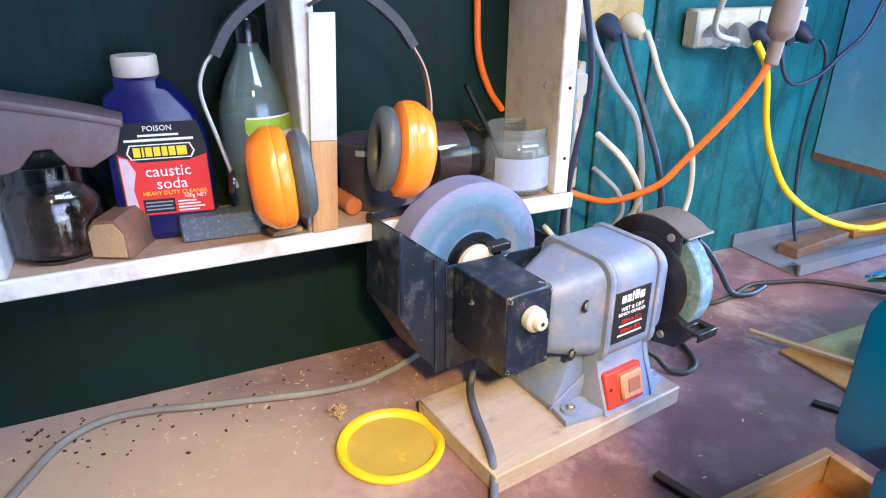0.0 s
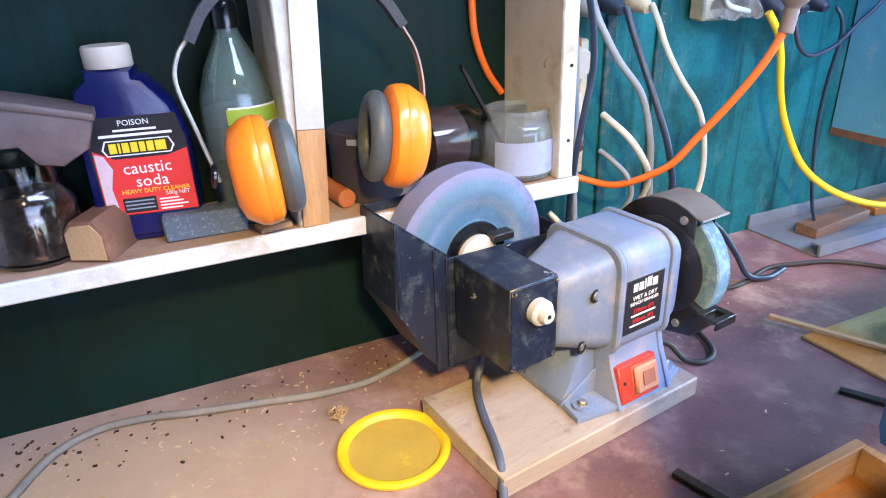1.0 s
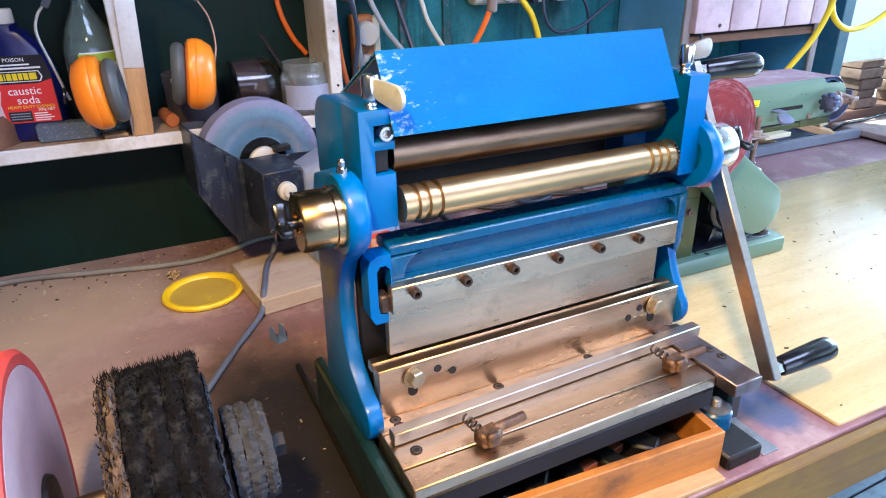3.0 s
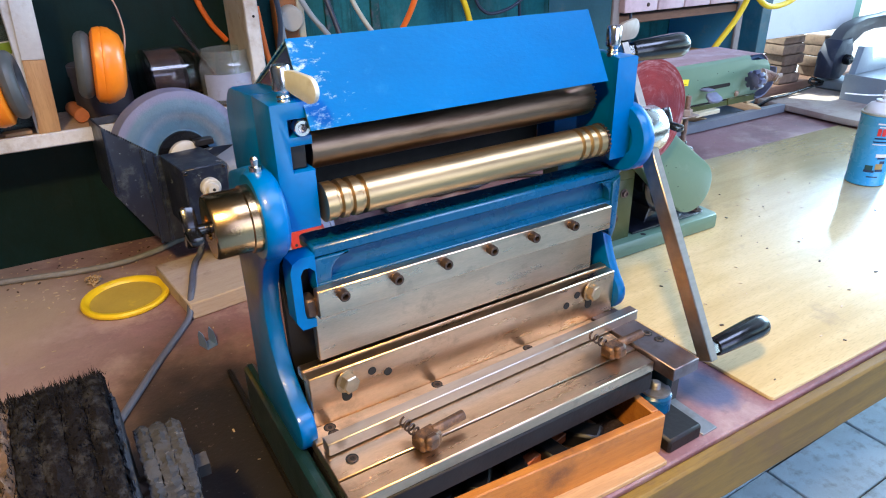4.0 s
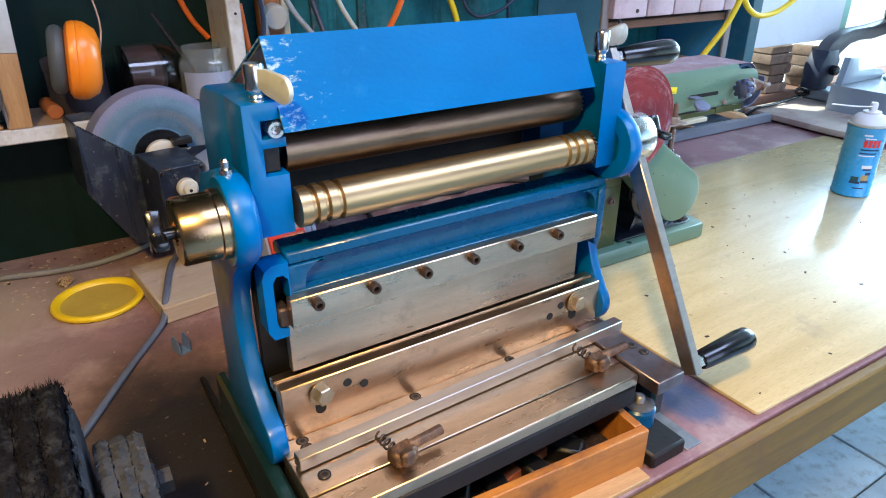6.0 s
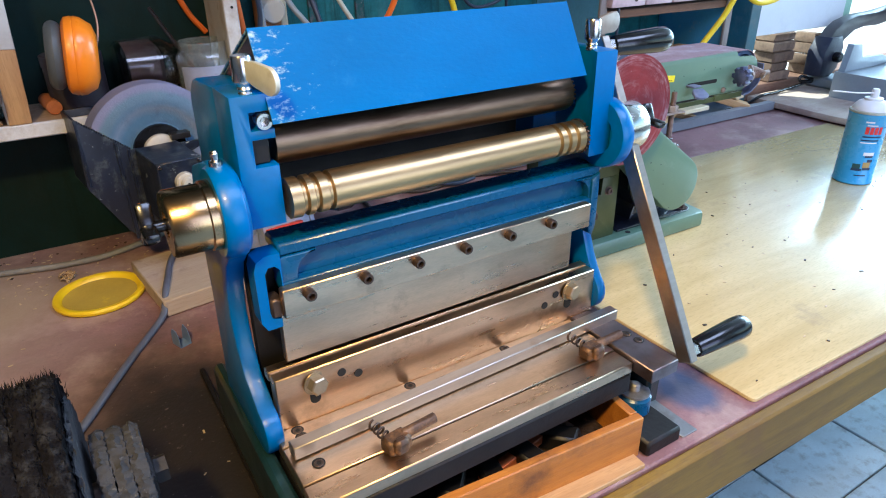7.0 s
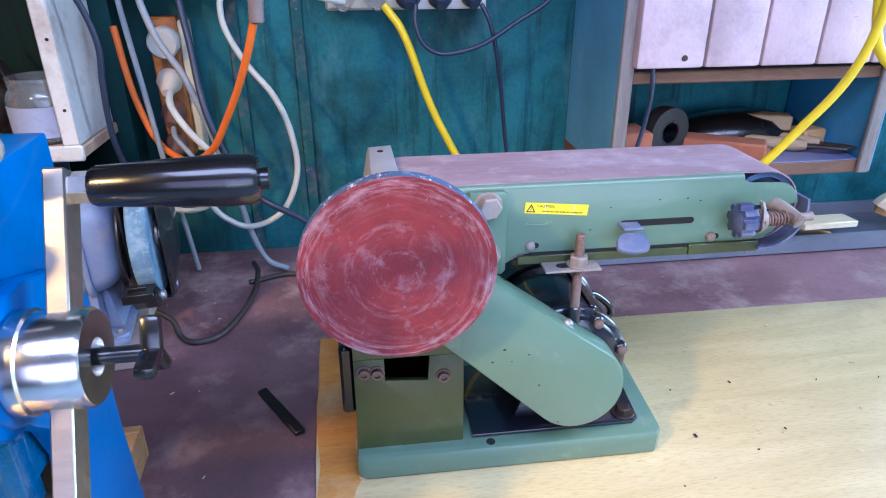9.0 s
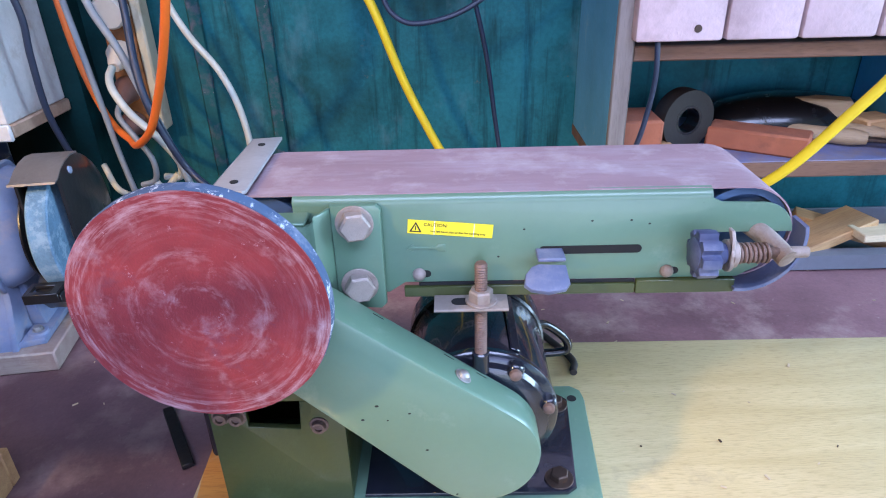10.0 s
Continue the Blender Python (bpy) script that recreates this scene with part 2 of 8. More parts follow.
M_BLUEWOOD = surface("sky_blue_paint", (0.09, 0.36, 0.68), 0.45, vary=0.15, scale=6, dirt=(0.32, 0.42, 0.48), dirt_at=(0.6, 0.85), fleck=(0.3, 0.2, 0.14), fleck_at=(0.75, 0.77))
M_PINK = surface("chalky_pink_paint", (0.60, 0.46, 0.49), 0.7, vary=0.16, scale=9, dirt=(0.40, 0.30, 0.31), dirt_at=(0.52, 0.74), dirt_scale=11, fleck=(0.16, 0.12, 0.10), fleck_at=(0.70, 0.73), fleck_scale=34, bump=0.4, per_object=0.10)
M_ROUGHWOOD = wood("rough_dark_timber", (0.24, 0.13, 0.085), (0.13, 0.07, 0.045), 0.8, (1, 10, 10), 5.0)
M_PAVER = surface("concrete_paver", (0.45, 0.575, 0.615), 0.85, vary=0.18, scale=5, dirt=(0.20, 0.20, 0.19), dirt_at=(0.5, 0.8), grain=220, bump=0.3, per_object=0.12)
M_JOINT = surface("dark_sand_joint", (0.10, 0.095, 0.085), 0.95)
M_GROUND = surface("pale_dry_gravel", (0.80, 0.82, 0.80), 0.9, vary=0.08, scale=1.2, dirt=(0.62, 0.70, 0.64), dirt_at=(0.5, 0.8), dirt_scale=0.8, grain=60, bump=0.3)
M_TIN = surface("dark_assumed_lining", (0.075, 0.078, 0.082), 0.6, vary=0.12)
M_STEEL = surface("brushed_steel", (0.46, 0.41, 0.35), 0.36, 1.0, vary=0.12, scale=8, stretch=(1, 12, 12), dirt=(0.30, 0.22, 0.16), dirt_at=(0.62, 0.85), bump=0.05)
M_BLUE = surface("machine_blue_enamel", (0.003, 0.105, 0.34), 0.34, spec=0.35, vary=0.2, scale=6, coat=0.15, fleck=(0.38, 0.48, 0.55), fleck_at=(0.765, 0.78), fleck_scale=60, bump=0.06)
M_GREYBLUE = surface("blue_grey_casting", (0.26, 0.30, 0.40), 0.5, vary=0.1, dirt=(0.33, 0.32, 0.31), dirt_at=(0.55, 0.85))


# ---- mesh helpers ----
def bm_new():
    return bmesh.new()


def add_box(bm, lo, hi, bevel=0.0, m=None, seg=1):
    """A box from corner to corner, with softened edges, optionally moved by m."""
    r = bmesh.ops.create_cube(bm, size=1.0)
    vs = r["verts"]
    size, mid = [h - l for l, h in zip(lo, hi)], [(h + l) / 2 for l, h in zip(lo, hi)]
    for v in vs:
        v.co = Vector((v.co.x * size[0] + mid[0], v.co.y * size[1] + mid[1], v.co.z * size[2] + mid[2]))
    if m is not None:
        bmesh.ops.transform(bm, matrix=m, verts=vs)
    if bevel:
        es = list({e for v in vs for e in v.link_edges})
        bmesh.ops.bevel(bm, geom=es, offset=bevel, segments=seg, affect="EDGES", profile=0.5)
    return bm


def box(lo, hi, bevel=0.0, m=None, seg=1):
    return add_box(bm_new(), lo, hi, bevel, m, seg)


def add_lathe(bm, prof, m=None, seg=32):
    """Turn a profile of (radius, height) about z; a radius of 0 closes an end."""
    rings = []
    for r, z in prof:
        if r <= 1e-6:
            rings.append([bm.verts.new((0, 0, z))])
        else:
            rings.append([bm.verts.new((r * math.cos(2 * math.pi * k / seg), r * math.sin(2 * math.pi * k / seg), z)) for k in range(seg)])
    for a, b in zip(rings, rings[1:]):
        for k in range(seg):
            k2 = (k + 1) % seg
            if len(a) == 1 and len(b) == 1:
                continue
            if len(a) == 1:
                bm.faces.new((a[0], b[k2], b[k]))
            elif len(b) == 1:
                bm.faces.new((a[k], a[k2], b[0]))
            else:
                bm.faces.new((a[k], a[k2], b[k2], b[k]))
    if m is not None:
        bmesh.ops.transform(bm, matrix=m, verts=[v for r in rings for v in r])
    return bm


def lathe(prof, m=None, seg=32):
    return add_lathe(bm_new(), prof, m, seg)


def rod(r, length, c=0.0, m=None, seg=28):
    """A cylinder along z from 0 to length, with chamfered ends."""
    c = c or min(r, length) * 0.08
    return lathe([(0, 0), (r - c, 0), (r, c), (r, length - c), (r - c, length), (0, length)], m, seg)


def add_rod(bm, r, length, c=0.0, m=None, seg=20):
    c = c or min(r, length) * 0.08
    return add_lathe(bm, [(0, 0), (r - c, 0), (r, c), (r, length - c), (r - c, length), (0, length)], m, seg)


def add_prism(bm, pts, d0, d1, plane="xz", bevel=0.0, m=None):
    """Push an outline through a depth: plane xz runs along y, xy along z, yz along x."""
    def at(p, d):
        return {"xz": (p[0], d, p[1]), "xy": (p[0], p[1], d), "yz": (d, p[0], p[1])}[plane]
    a, b = [bm.verts.new(at(p, d0)) for p in pts], [bm.verts.new(at(p, d1)) for p in pts]
    fs = [bm.faces.new(a), bm.faces.new(list(reversed(b)))]
    n = len(pts)
    for k in range(n):
        fs.append(bm.faces.new((a[k], b[k], b[(k + 1) % n], a[(k + 1) % n])))
    bmesh.ops.recalc_face_normals(bm, faces=fs)
    if bevel:
        es = list({e for f in fs[:2] for e in f.edges})
        bmesh.ops.bevel(bm, geom=es, offset=bevel, segments=2, affect="EDGES", profile=0.5)
    if m is not None:
        bmesh.ops.transform(bm, matrix=m, verts=bm.verts)
    return bm


def prism(pts, d0, d1, plane="xz", bevel=0.0, m=None):
    return add_prism(bm_new(), pts, d0, d1, plane, bevel, m)


def arc(cx, cy, r, a0, a1, n=10):
    return [(cx + r * math.cos(radians(a0 + (a1 - a0) * k / n)), cy + r * math.sin(radians(a0 + (a1 - a0) * k / n))) for k in range(n + 1)]


def smooth_path(pts, n=8):
    """A rounded line through the points."""
    ps = [Vector(p) for p in pts]
    ps = [ps[0] * 2 - ps[1]] + ps + [ps[-1] * 2 - ps[-2]]
    out = []
    for a, b, c, d in zip(ps, ps[1:], ps[2:], ps[3:]):
        for k in range(n):
            t = k / n
            out.append(0.5 * (2 * b + (c - a) * t + (2 * a - 5 * b + 4 * c - d) * t * t + (3 * b - a - 3 * c + d) * t ** 3))
    out.append(ps[-2])
    return out


def add_tube(bm, pts, r, seg=10, n=8, radii=None):
    line = smooth_path(pts, n) if n else [Vector(p) for p in pts]
    up, rings = Vector((0, 0, 1)), []
    for k, p in enumerate(line):
        d = (line[min(k + 1, len(line) - 1)] - line[max(k - 1, 0)]).normalized()
        side = d.cross(up)
        if side.length < 1e-3:
            side = d.cross(Vector((1, 0, 0)))
        side.normalize()
        up = side.cross(d).normalized()
        rr = radii(k / (len(line) - 1)) if radii else r
        rings.append([bm.verts.new(p + rr * (math.cos(2 * math.pi * j / seg) * side + math.sin(2 * math.pi * j / seg) * up)) for j in range(seg)])
    for a, b in zip(rings, rings[1:]):
        for j in range(seg):
            bm.faces.new((a[j], a[(j + 1) % seg], b[(j + 1) % seg], b[j]))
    bm.faces.new(list(reversed(rings[0]))), bm.faces.new(rings[-1])
    return bm


def tube(pts, r, seg=10, n=8, radii=None):
    return add_tube(bm_new(), pts, r, seg, n, radii)


def finish(bm, name, material, smooth=40):
    bmesh.ops.recalc_face_normals(bm, faces=bm.faces)
    me = bpy.data.meshes.new(name)
    bm.to_mesh(me)
    bm.free()
    for mt in (material if isinstance(material, (list, tuple)) else [material]):
        me.materials.append(mt)
    if smooth:
        me.shade_smooth()
        me.set_sharp_from_angle(angle=radians(smooth))
    return me


def part(name, bm, material, parent, label="", smooth=40, at=None):
    """One mesh object under a thing or a part."""
    ob = new(name, finish(bm, name, material, smooth))
    ob.parent = parent
    if at is not None:
        ob.matrix_basis = at
    if label:
        ob["label"] = label
    return ob


def thing(name, m, label, category, group="", kind=""):
    """An Empty at a thing's base, which parents its parts."""
    ob = new(name)
    ob.empty_display_size = 0.05
    ob.matrix_world = m
    return tagged(ob, label, category, group, kind)


def solid(name, bm, material, label, category, m=None, group="", kind="", smooth=40):
    """A thing of one mesh."""
    ob = new(name, finish(bm, name, material, smooth))
    if m is not None:
        ob.matrix_world = m
    return tagged(ob, label, category, group, kind)


RX, RY = pose(0, 0, 0, 90, 0, 0), pose(0, 0, 0, 0, 90, 0)   # turn z to -y; turn z to x
WALL = pose(0, 0.948, 0, 0, 0, -1.5)   # along the back wall: x along it, y = 0 at its face, z up
BENCH = 0.900

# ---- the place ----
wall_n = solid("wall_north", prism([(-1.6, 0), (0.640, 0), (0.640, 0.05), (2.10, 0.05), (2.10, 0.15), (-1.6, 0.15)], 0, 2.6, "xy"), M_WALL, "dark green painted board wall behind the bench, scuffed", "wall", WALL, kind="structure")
for x in (0.797, 0.898):
    part("batten", box((x, 0.044, 0.90), (x + 0.020, 0.0495, 2.59), 0.002), M_BATTEN, wall_n)
# assumed walls and ceiling; their lining is kept dark to limit bounced light
solid("wall_west", box((-1.7, -3.4, 0), (-1.6, 1.05, 2.6)), M_TIN, "grey lined end wall of the shed", "wall", kind="structure")
solid("wall_south", box((-1.6, -3.5, 0), (0.3, -3.4, 2.6)), M_TIN, "grey lined wall with a wide opening", "wall", kind="structure")
solid("wall_south_head", box((0.3, -3.5, 2.3), (4.4, -3.4, 2.6)), M_TIN, "grey lined wall over the opening", "wall", kind="structure")
solid("wall_south_sill", box((3.2, -3.5, 0), (4.4, -3.4, 2.3)), M_TIN, "grey lined wall beside the opening", "wall", kind="structure")
solid("wall_east", box((4.4, -3.5, 0), (4.5, 1.0, 0.95)), M_TIN, "low grey wall below the open side", "wall", kind="structure")
solid("ceiling", box((-1.7, -3.5, 2.6), (4.5, 1.05, 2.68)), M_TIN, "grey lined shed ceiling", "ceiling", kind="structure")
solid("ground", box((-60, -60, -0.08), (60, 60, -0.045)), M_GROUND, "pale sunlit gravel ground outside the shed", "ground", kind="structure")
floor = solid("floor", box((-1.7, -3.5, -0.045), (4.5, 1.05, -0.012)), M_JOINT, "grey concrete paver floor", "floor", kind="structure")

# workbench
bench = thing("workbench", WALL, "long maroon painted timber workbench with an ochre front rail", "workbench")
part("top", box((-1.58, -0.936, 0.872), (3.4, 0.0485, 0.900), 0.002), M_BENCH, bench, "worn maroon painted top, dusty and stained, with painted-in shade")
part("front_rail", box((-1.58, -0.952, 0.818), (3.4, -0.9365, 0.8965), 0.003), M_OCHRE, bench, "ochre painted timber rail with knots")
for x in (-1.2, 2.35, 3.2):
    for y in (-0.86, -0.12):
        part("leg", box((x, y, 0), (x + 0.09, y + 0.09, 0.872), 0.004), M_ROUGHWOOD, bench)
solid("plywood_sheet", prism([(0.916, 0.640), (0.915, 0.400), (0.9225, 0.004)] + arc(0.9295, 0.001, 0.007, 180, 268, 4) + [(1.34, -0.0185), (2.13, -0.040), (2.13, 0.602)], 0.9005, 0.9055, "xy", 0.0008), M_PLY, "thin varnished plywood sheet lying on the bench", "plywood sheet")

# shelf on the wall
shelf = thing("wall_shelf", WALL, "white painted wall shelf with timber uprights", "shelf")
part("shelf_board", box((-0.9, -0.143, 1.139), (0.618, -0.001, 1.156), 0.002), M_SHELFTOP, shelf, "dusty bare shelf board")
part("front_edge", box((-0.9, -0.150, 1.136), (0.618, -0.1435, 1.158), 0.002), M_WHITE, shelf, "chipped white painted front edge")
part("upright", box((0.257, -0.143, 1.156), (0.280, -0.002, 2.0), 0.002), M_WHITE, shelf)
part("upright", box((0.590, -0.141, 1.156), (0.6135, -0.002, 2.0), 0.002), M_WHITE, shelf)
# unseen upper boards, added to shade the wall and shelf below
part("shelf_board", box((-0.9, -0.143, 1.560), (0.2565, -0.001, 1.578), 0.002), M_SHELFTOP, shelf)
part("shelf_board", box((0.2805, -0.143, 1.560), (0.5895, -0.001, 1.578), 0.002), M_SHELFTOP, shelf)
part("upright", box((-0.072, -0.143, 1.156), (-0.040, -0.002, 1.5595), 0.002), M_WHITE, shelf)

# shelf unit beyond the sander
WALLR = WALL @ pose(-0.006, 0.05, 0.004)      # the boards beyond the shelf stand back
UNIT = WALL @ pose(-0.006, 0.05, -0.016)
unit = thing("shelf_unit", UNIT, "blue painted open shelf unit on the wall", "shelf unit")
part("side_panel", box((1.375, -0.215, 1.085), (1.397, -0.003, 2.2), 0.002), M_LITBLUE, unit)
part("raw_lower_edge", box((1.3738, -0.2145, 1.0855), (1.3749, -0.0035, 1.1010), 0.0003), M_ROUGHWOOD, unit, "bare brown strip under the blue paint")
part("side_panel", box((1.800, -0.215, 1.085), (1.822, -0.003, 2.2), 0.002), M_BLUEWOOD, unit)
part("shelf_board", box((1.398, -0.215, 1.085), (1.799, -0.003, 1.106), 0.002), M_ROUGHWOOD, unit)
part("shelf_board", box((1.398, -0.215, 1.236), (1.799, -0.003, 1.254), 0.002), M_ROUGHWOOD, unit)
for x0, x1 in ((1.392, 1.491), (1.494, 1.576), (1.579, 1.663), (1.666, 1.750), (1.753, 1.799)):
    part("plank", box((x0, -0.240, 1.262), (x1, -0.216, 1.62), 0.004, None, 2), M_PINK, unit)

# gold of the warm light is tinted into the roll steel
M_ROLL = surface("rolled_steel", (0.50, 0.35, 0.17), 0.36, 1.0, vary=0.12, scale=7, stretch=(1, 10, 10), dirt=(0.36, 0.28, 0.20), dirt_at=(0.66, 0.95), bump=0.03)
# upper roll: brown patina, darkened for the gap, warm reflection in the tint
M_UPPERROLL = surface("brown_upper_roll_steel", (0.23, 0.155, 0.098), 0.36, 1.0, vary=0.12, scale=7, stretch=(1, 10, 10), dirt=(0.16, 0.10, 0.07), dirt_at=(0.6, 0.9), bump=0.03)
# streaks put reflection bands along the roll into its colour
dusting(M_UPPERROLL, (0.10, 0.055, 0.03), 10, 0.50, 0.66, 0.75, (1.0, 9.0, 9.0))
dusting(M_ROLL, (0.32, 0.22, 0.13), 12, 0.54, 0.72, 0.55, (0.7, 8.0, 8.0))
# left hub's steel with the warm light put into its colour
M_WARMHUB = surface("warm_lit_hub_steel", (0.50, 0.34, 0.17), 0.24, 1.0, vary=0.12, scale=8, dirt=(0.20, 0.12, 0.06), dirt_at=(0.58, 0.85), bump=0.03)
M_CLAMP = surface("rusty_brown_clamp_steel", (0.10, 0.060, 0.040), 0.5, 0.6, vary=0.4, scale=40, dirt=(0.30, 0.16, 0.07), dirt_at=(0.45, 0.7), dirt_scale=70, bump=0.3)
# plate steel carries the warm light's gold in its base colour
M_PLATE = surface("ground_steel_plate", (0.68, 0.50, 0.33), 0.31, 1.0, vary=0.26, scale=5, stretch=(1, 5, 5), dirt=(0.27, 0.18, 0.12), dirt_at=(0.56, 0.84), dirt_scale=22, bump=0.04)
M_SLAB = surface("dark_mauve_steel", (0.27, 0.22, 0.22), 0.42, 1.0, vary=0.2, scale=14, dirt=(0.14, 0.09, 0.07), dirt_at=(0.55, 0.8), bump=0.04)
M_BLACKOX = surface("black_oxide_steel", (0.022, 0.020, 0.020), 0.45, 0.6, vary=0.3)
M_DARKFE = surface("rusty_dark_steel", (0.10, 0.07, 0.055), 0.5, 0.8, vary=0.4, dirt=(0.16, 0.08, 0.04), dirt_scale=60)
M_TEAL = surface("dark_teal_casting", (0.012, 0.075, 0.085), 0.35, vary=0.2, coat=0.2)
M_BASETEAL = surface("near_black_teal_casting", (0.005, 0.022, 0.024), 0.35, vary=0.3, coat=0.2, dirt=(0.02, 0.05, 0.05), dirt_at=(0.5, 0.8))
M_BEAM = surface("teal_blue_casting", (0.004, 0.064, 0.165), 0.28, vary=0.15, coat=0.3, fleck=(0.4, 0.33, 0.15), fleck_at=(0.78, 0.79))
M_BLACK = surface("black_plastic", (0.0055, 0.0055, 0.0065), 0.24, vary=0.2, bump=0.03, coat=0.3)
M_CHROME = surface("bright_steel", (0.72, 0.70, 0.68), 0.22, 1.0, vary=0.08, bump=0.02)
M_ZINC = surface("pale_zinc_plate", (0.60, 0.60, 0.50), 0.45, 0.5, vary=0.15, dirt=(0.35, 0.33, 0.24))
M_LEVER = surface("dull_tan_lever", (0.27, 0.235, 0.20), 0.5, 0.3, vary=0.2, dirt=(0.17, 0.14, 0.11), dirt_at=(0.5, 0.75))
M_BOLT = surface("warm_zinc_bolt", (0.42, 0.35, 0.24), 0.38, 0.85, vary=0.2, dirt=(0.22, 0.15, 0.08), dirt_at=(0.5, 0.8), bump=0.05)
M_GREYSTEEL = surface("dull_flat_steel", (0.30, 0.30, 0.31), 0.5, 0.8, vary=0.2, dirt=(0.16, 0.13, 0.11), dirt_at=(0.5, 0.75))
M_HOLE = surface("hole_dark", (0.008, 0.008, 0.008), 0.9, vary=0.1, bump=0)
M_ORANGEPINE = wood("oiled_orange_pine", (0.54, 0.22, 0.035), (0.33, 0.105, 0.014), 0.45, (1, 12, 12), 4.0, (0.15, 0.06, 0.02), 0.15)


def hex_bolt(name, r, h, parent, at, material, flange=0.0):
    b = lathe([(0, 0), (r, 0), (r, h * 0.85), (r * 0.86, h), (0, h)], seg=6)
    if flange:
        add_lathe(b, [(0, -h * 0.18), (r * 1.25, -h * 0.18), (r * 1.25, 0.0), (0, 0.0)], seg=20)
    return part(name, b, material, parent, smooth=20, at=at)


def socket_bolt(parent, at, r=0.0055, h=0.006, material=None):
    """A cap screw with a hexagon recess, its axis along the local z."""
    b = lathe([(0, 0), (r, 0), (r, h * 0.88), (r * 0.9, h), (r * 0.55, h)], seg=18)
    add_lathe(b, [(r * 0.55, h), (r * 0.55, h * 0.35), (0, h * 0.35)], seg=6)
    return part("cap_screw", b, material or M_DARKFE, parent, smooth=30, at=at)



def scuff(m, col, axis, lo, hi, scale, stretch, cut=(0.52, 0.60)):
    """Bare scuffs in paint, thick at lo and fading out towards hi along one axis."""
    nt = m.node_tree
    b = nt.nodes["Principled BSDF"]
    old = b.inputs["Base Color"].links[0].from_socket
    co, sep = nt.nodes.new("ShaderNodeTexCoord"), nt.nodes.new("ShaderNodeSeparateXYZ")
    nt.links.new(co.outputs["Object"], sep.inputs[0])
    near = mask(nt, sep.outputs[axis], hi, lo)
    add = nt.nodes.new("ShaderNodeMath")
    add.operation = "MULTIPLY_ADD"
    nt.links.new(near, add.inputs[0])
    add.inputs[1].default_value = 0.20
    nt.links.new(noise_tex(nt, scale, 9, 0.72, stretch), add.inputs[2])
    nt.links.new(mix(nt, mask(nt, add.outputs[0], cut[0] + 0.12, cut[1] + 0.16), old, col), b.inputs["Base Color"])


M_COVER = surface("scuffed_blue_sheet_paint", (0.003, 0.106, 0.345), 0.48, vary=0.14, scale=5, spec=0.15, dirt=(0.03, 0.16, 0.42), dirt_at=(0.58, 0.78), dirt_scale=12, stretch=(1, 2, 2), fleck=(0.5, 0.56, 0.6), fleck_at=(0.765, 0.79), fleck_scale=70, bump=0.12)
scuff(M_COVER, (0.30, 0.42, 0.50), "X", -0.160, -0.105, 90, (1.0, 1.8, 1.8), (0.56, 0.64))

# ---- three-in-one sheet metal machine: rolls, brake and shear ----
SH = pose(0.60, 0.145, 0.90, 0, 0.3, 0.0)
shear = thing("sheet_metal_machine", SH, "blue cast three-in-one bending roll, brake and shear machine on the bench", "metal machine")


def side_plate(sx):
    """Outer leg plate of one side; sx = -1 or 1."""
    leg = ([(0.030, 0.349), (0.085, 0.330)] + [(0.100, 0.30), (0.100, 0.20), (0.108, 0.10), (0.112, 0.06), (0.06, 0.060)]
           + arc(-0.002, 0.108, 0.023, 250, 100, 8) + [(0.022, 0.150), (0.034, 0.175), (0.038, 0.205), (0.032, 0.235), (0.018, 0.262)]
           + arc(0.006, 0.315, 0.034, 250, 90, 8))
    if sx > 0:
        leg = ([(0.030, 0.349), (0.085, 0.330)] + [(0.100, 0.30), (0.100, 0.20), (0.108, 0.10), (0.112, 0.06), (0.06, 0.060)]
               + arc(0.005, 0.127, 0.024, 265, 130, 8) + [(-0.004, 0.155), (0.005, 0.171), (0.014, 0.194), (0.020, 0.217), (0.023, 0.240), (0.014, 0.264)]
               + arc(0.006, 0.315, 0.034, 250, 90, 8))
    a, b = (-0.206, -0.190) if sx < 0 else (0.1862, 0.199)
    return prism(leg, a, b, "yz", 0.003)


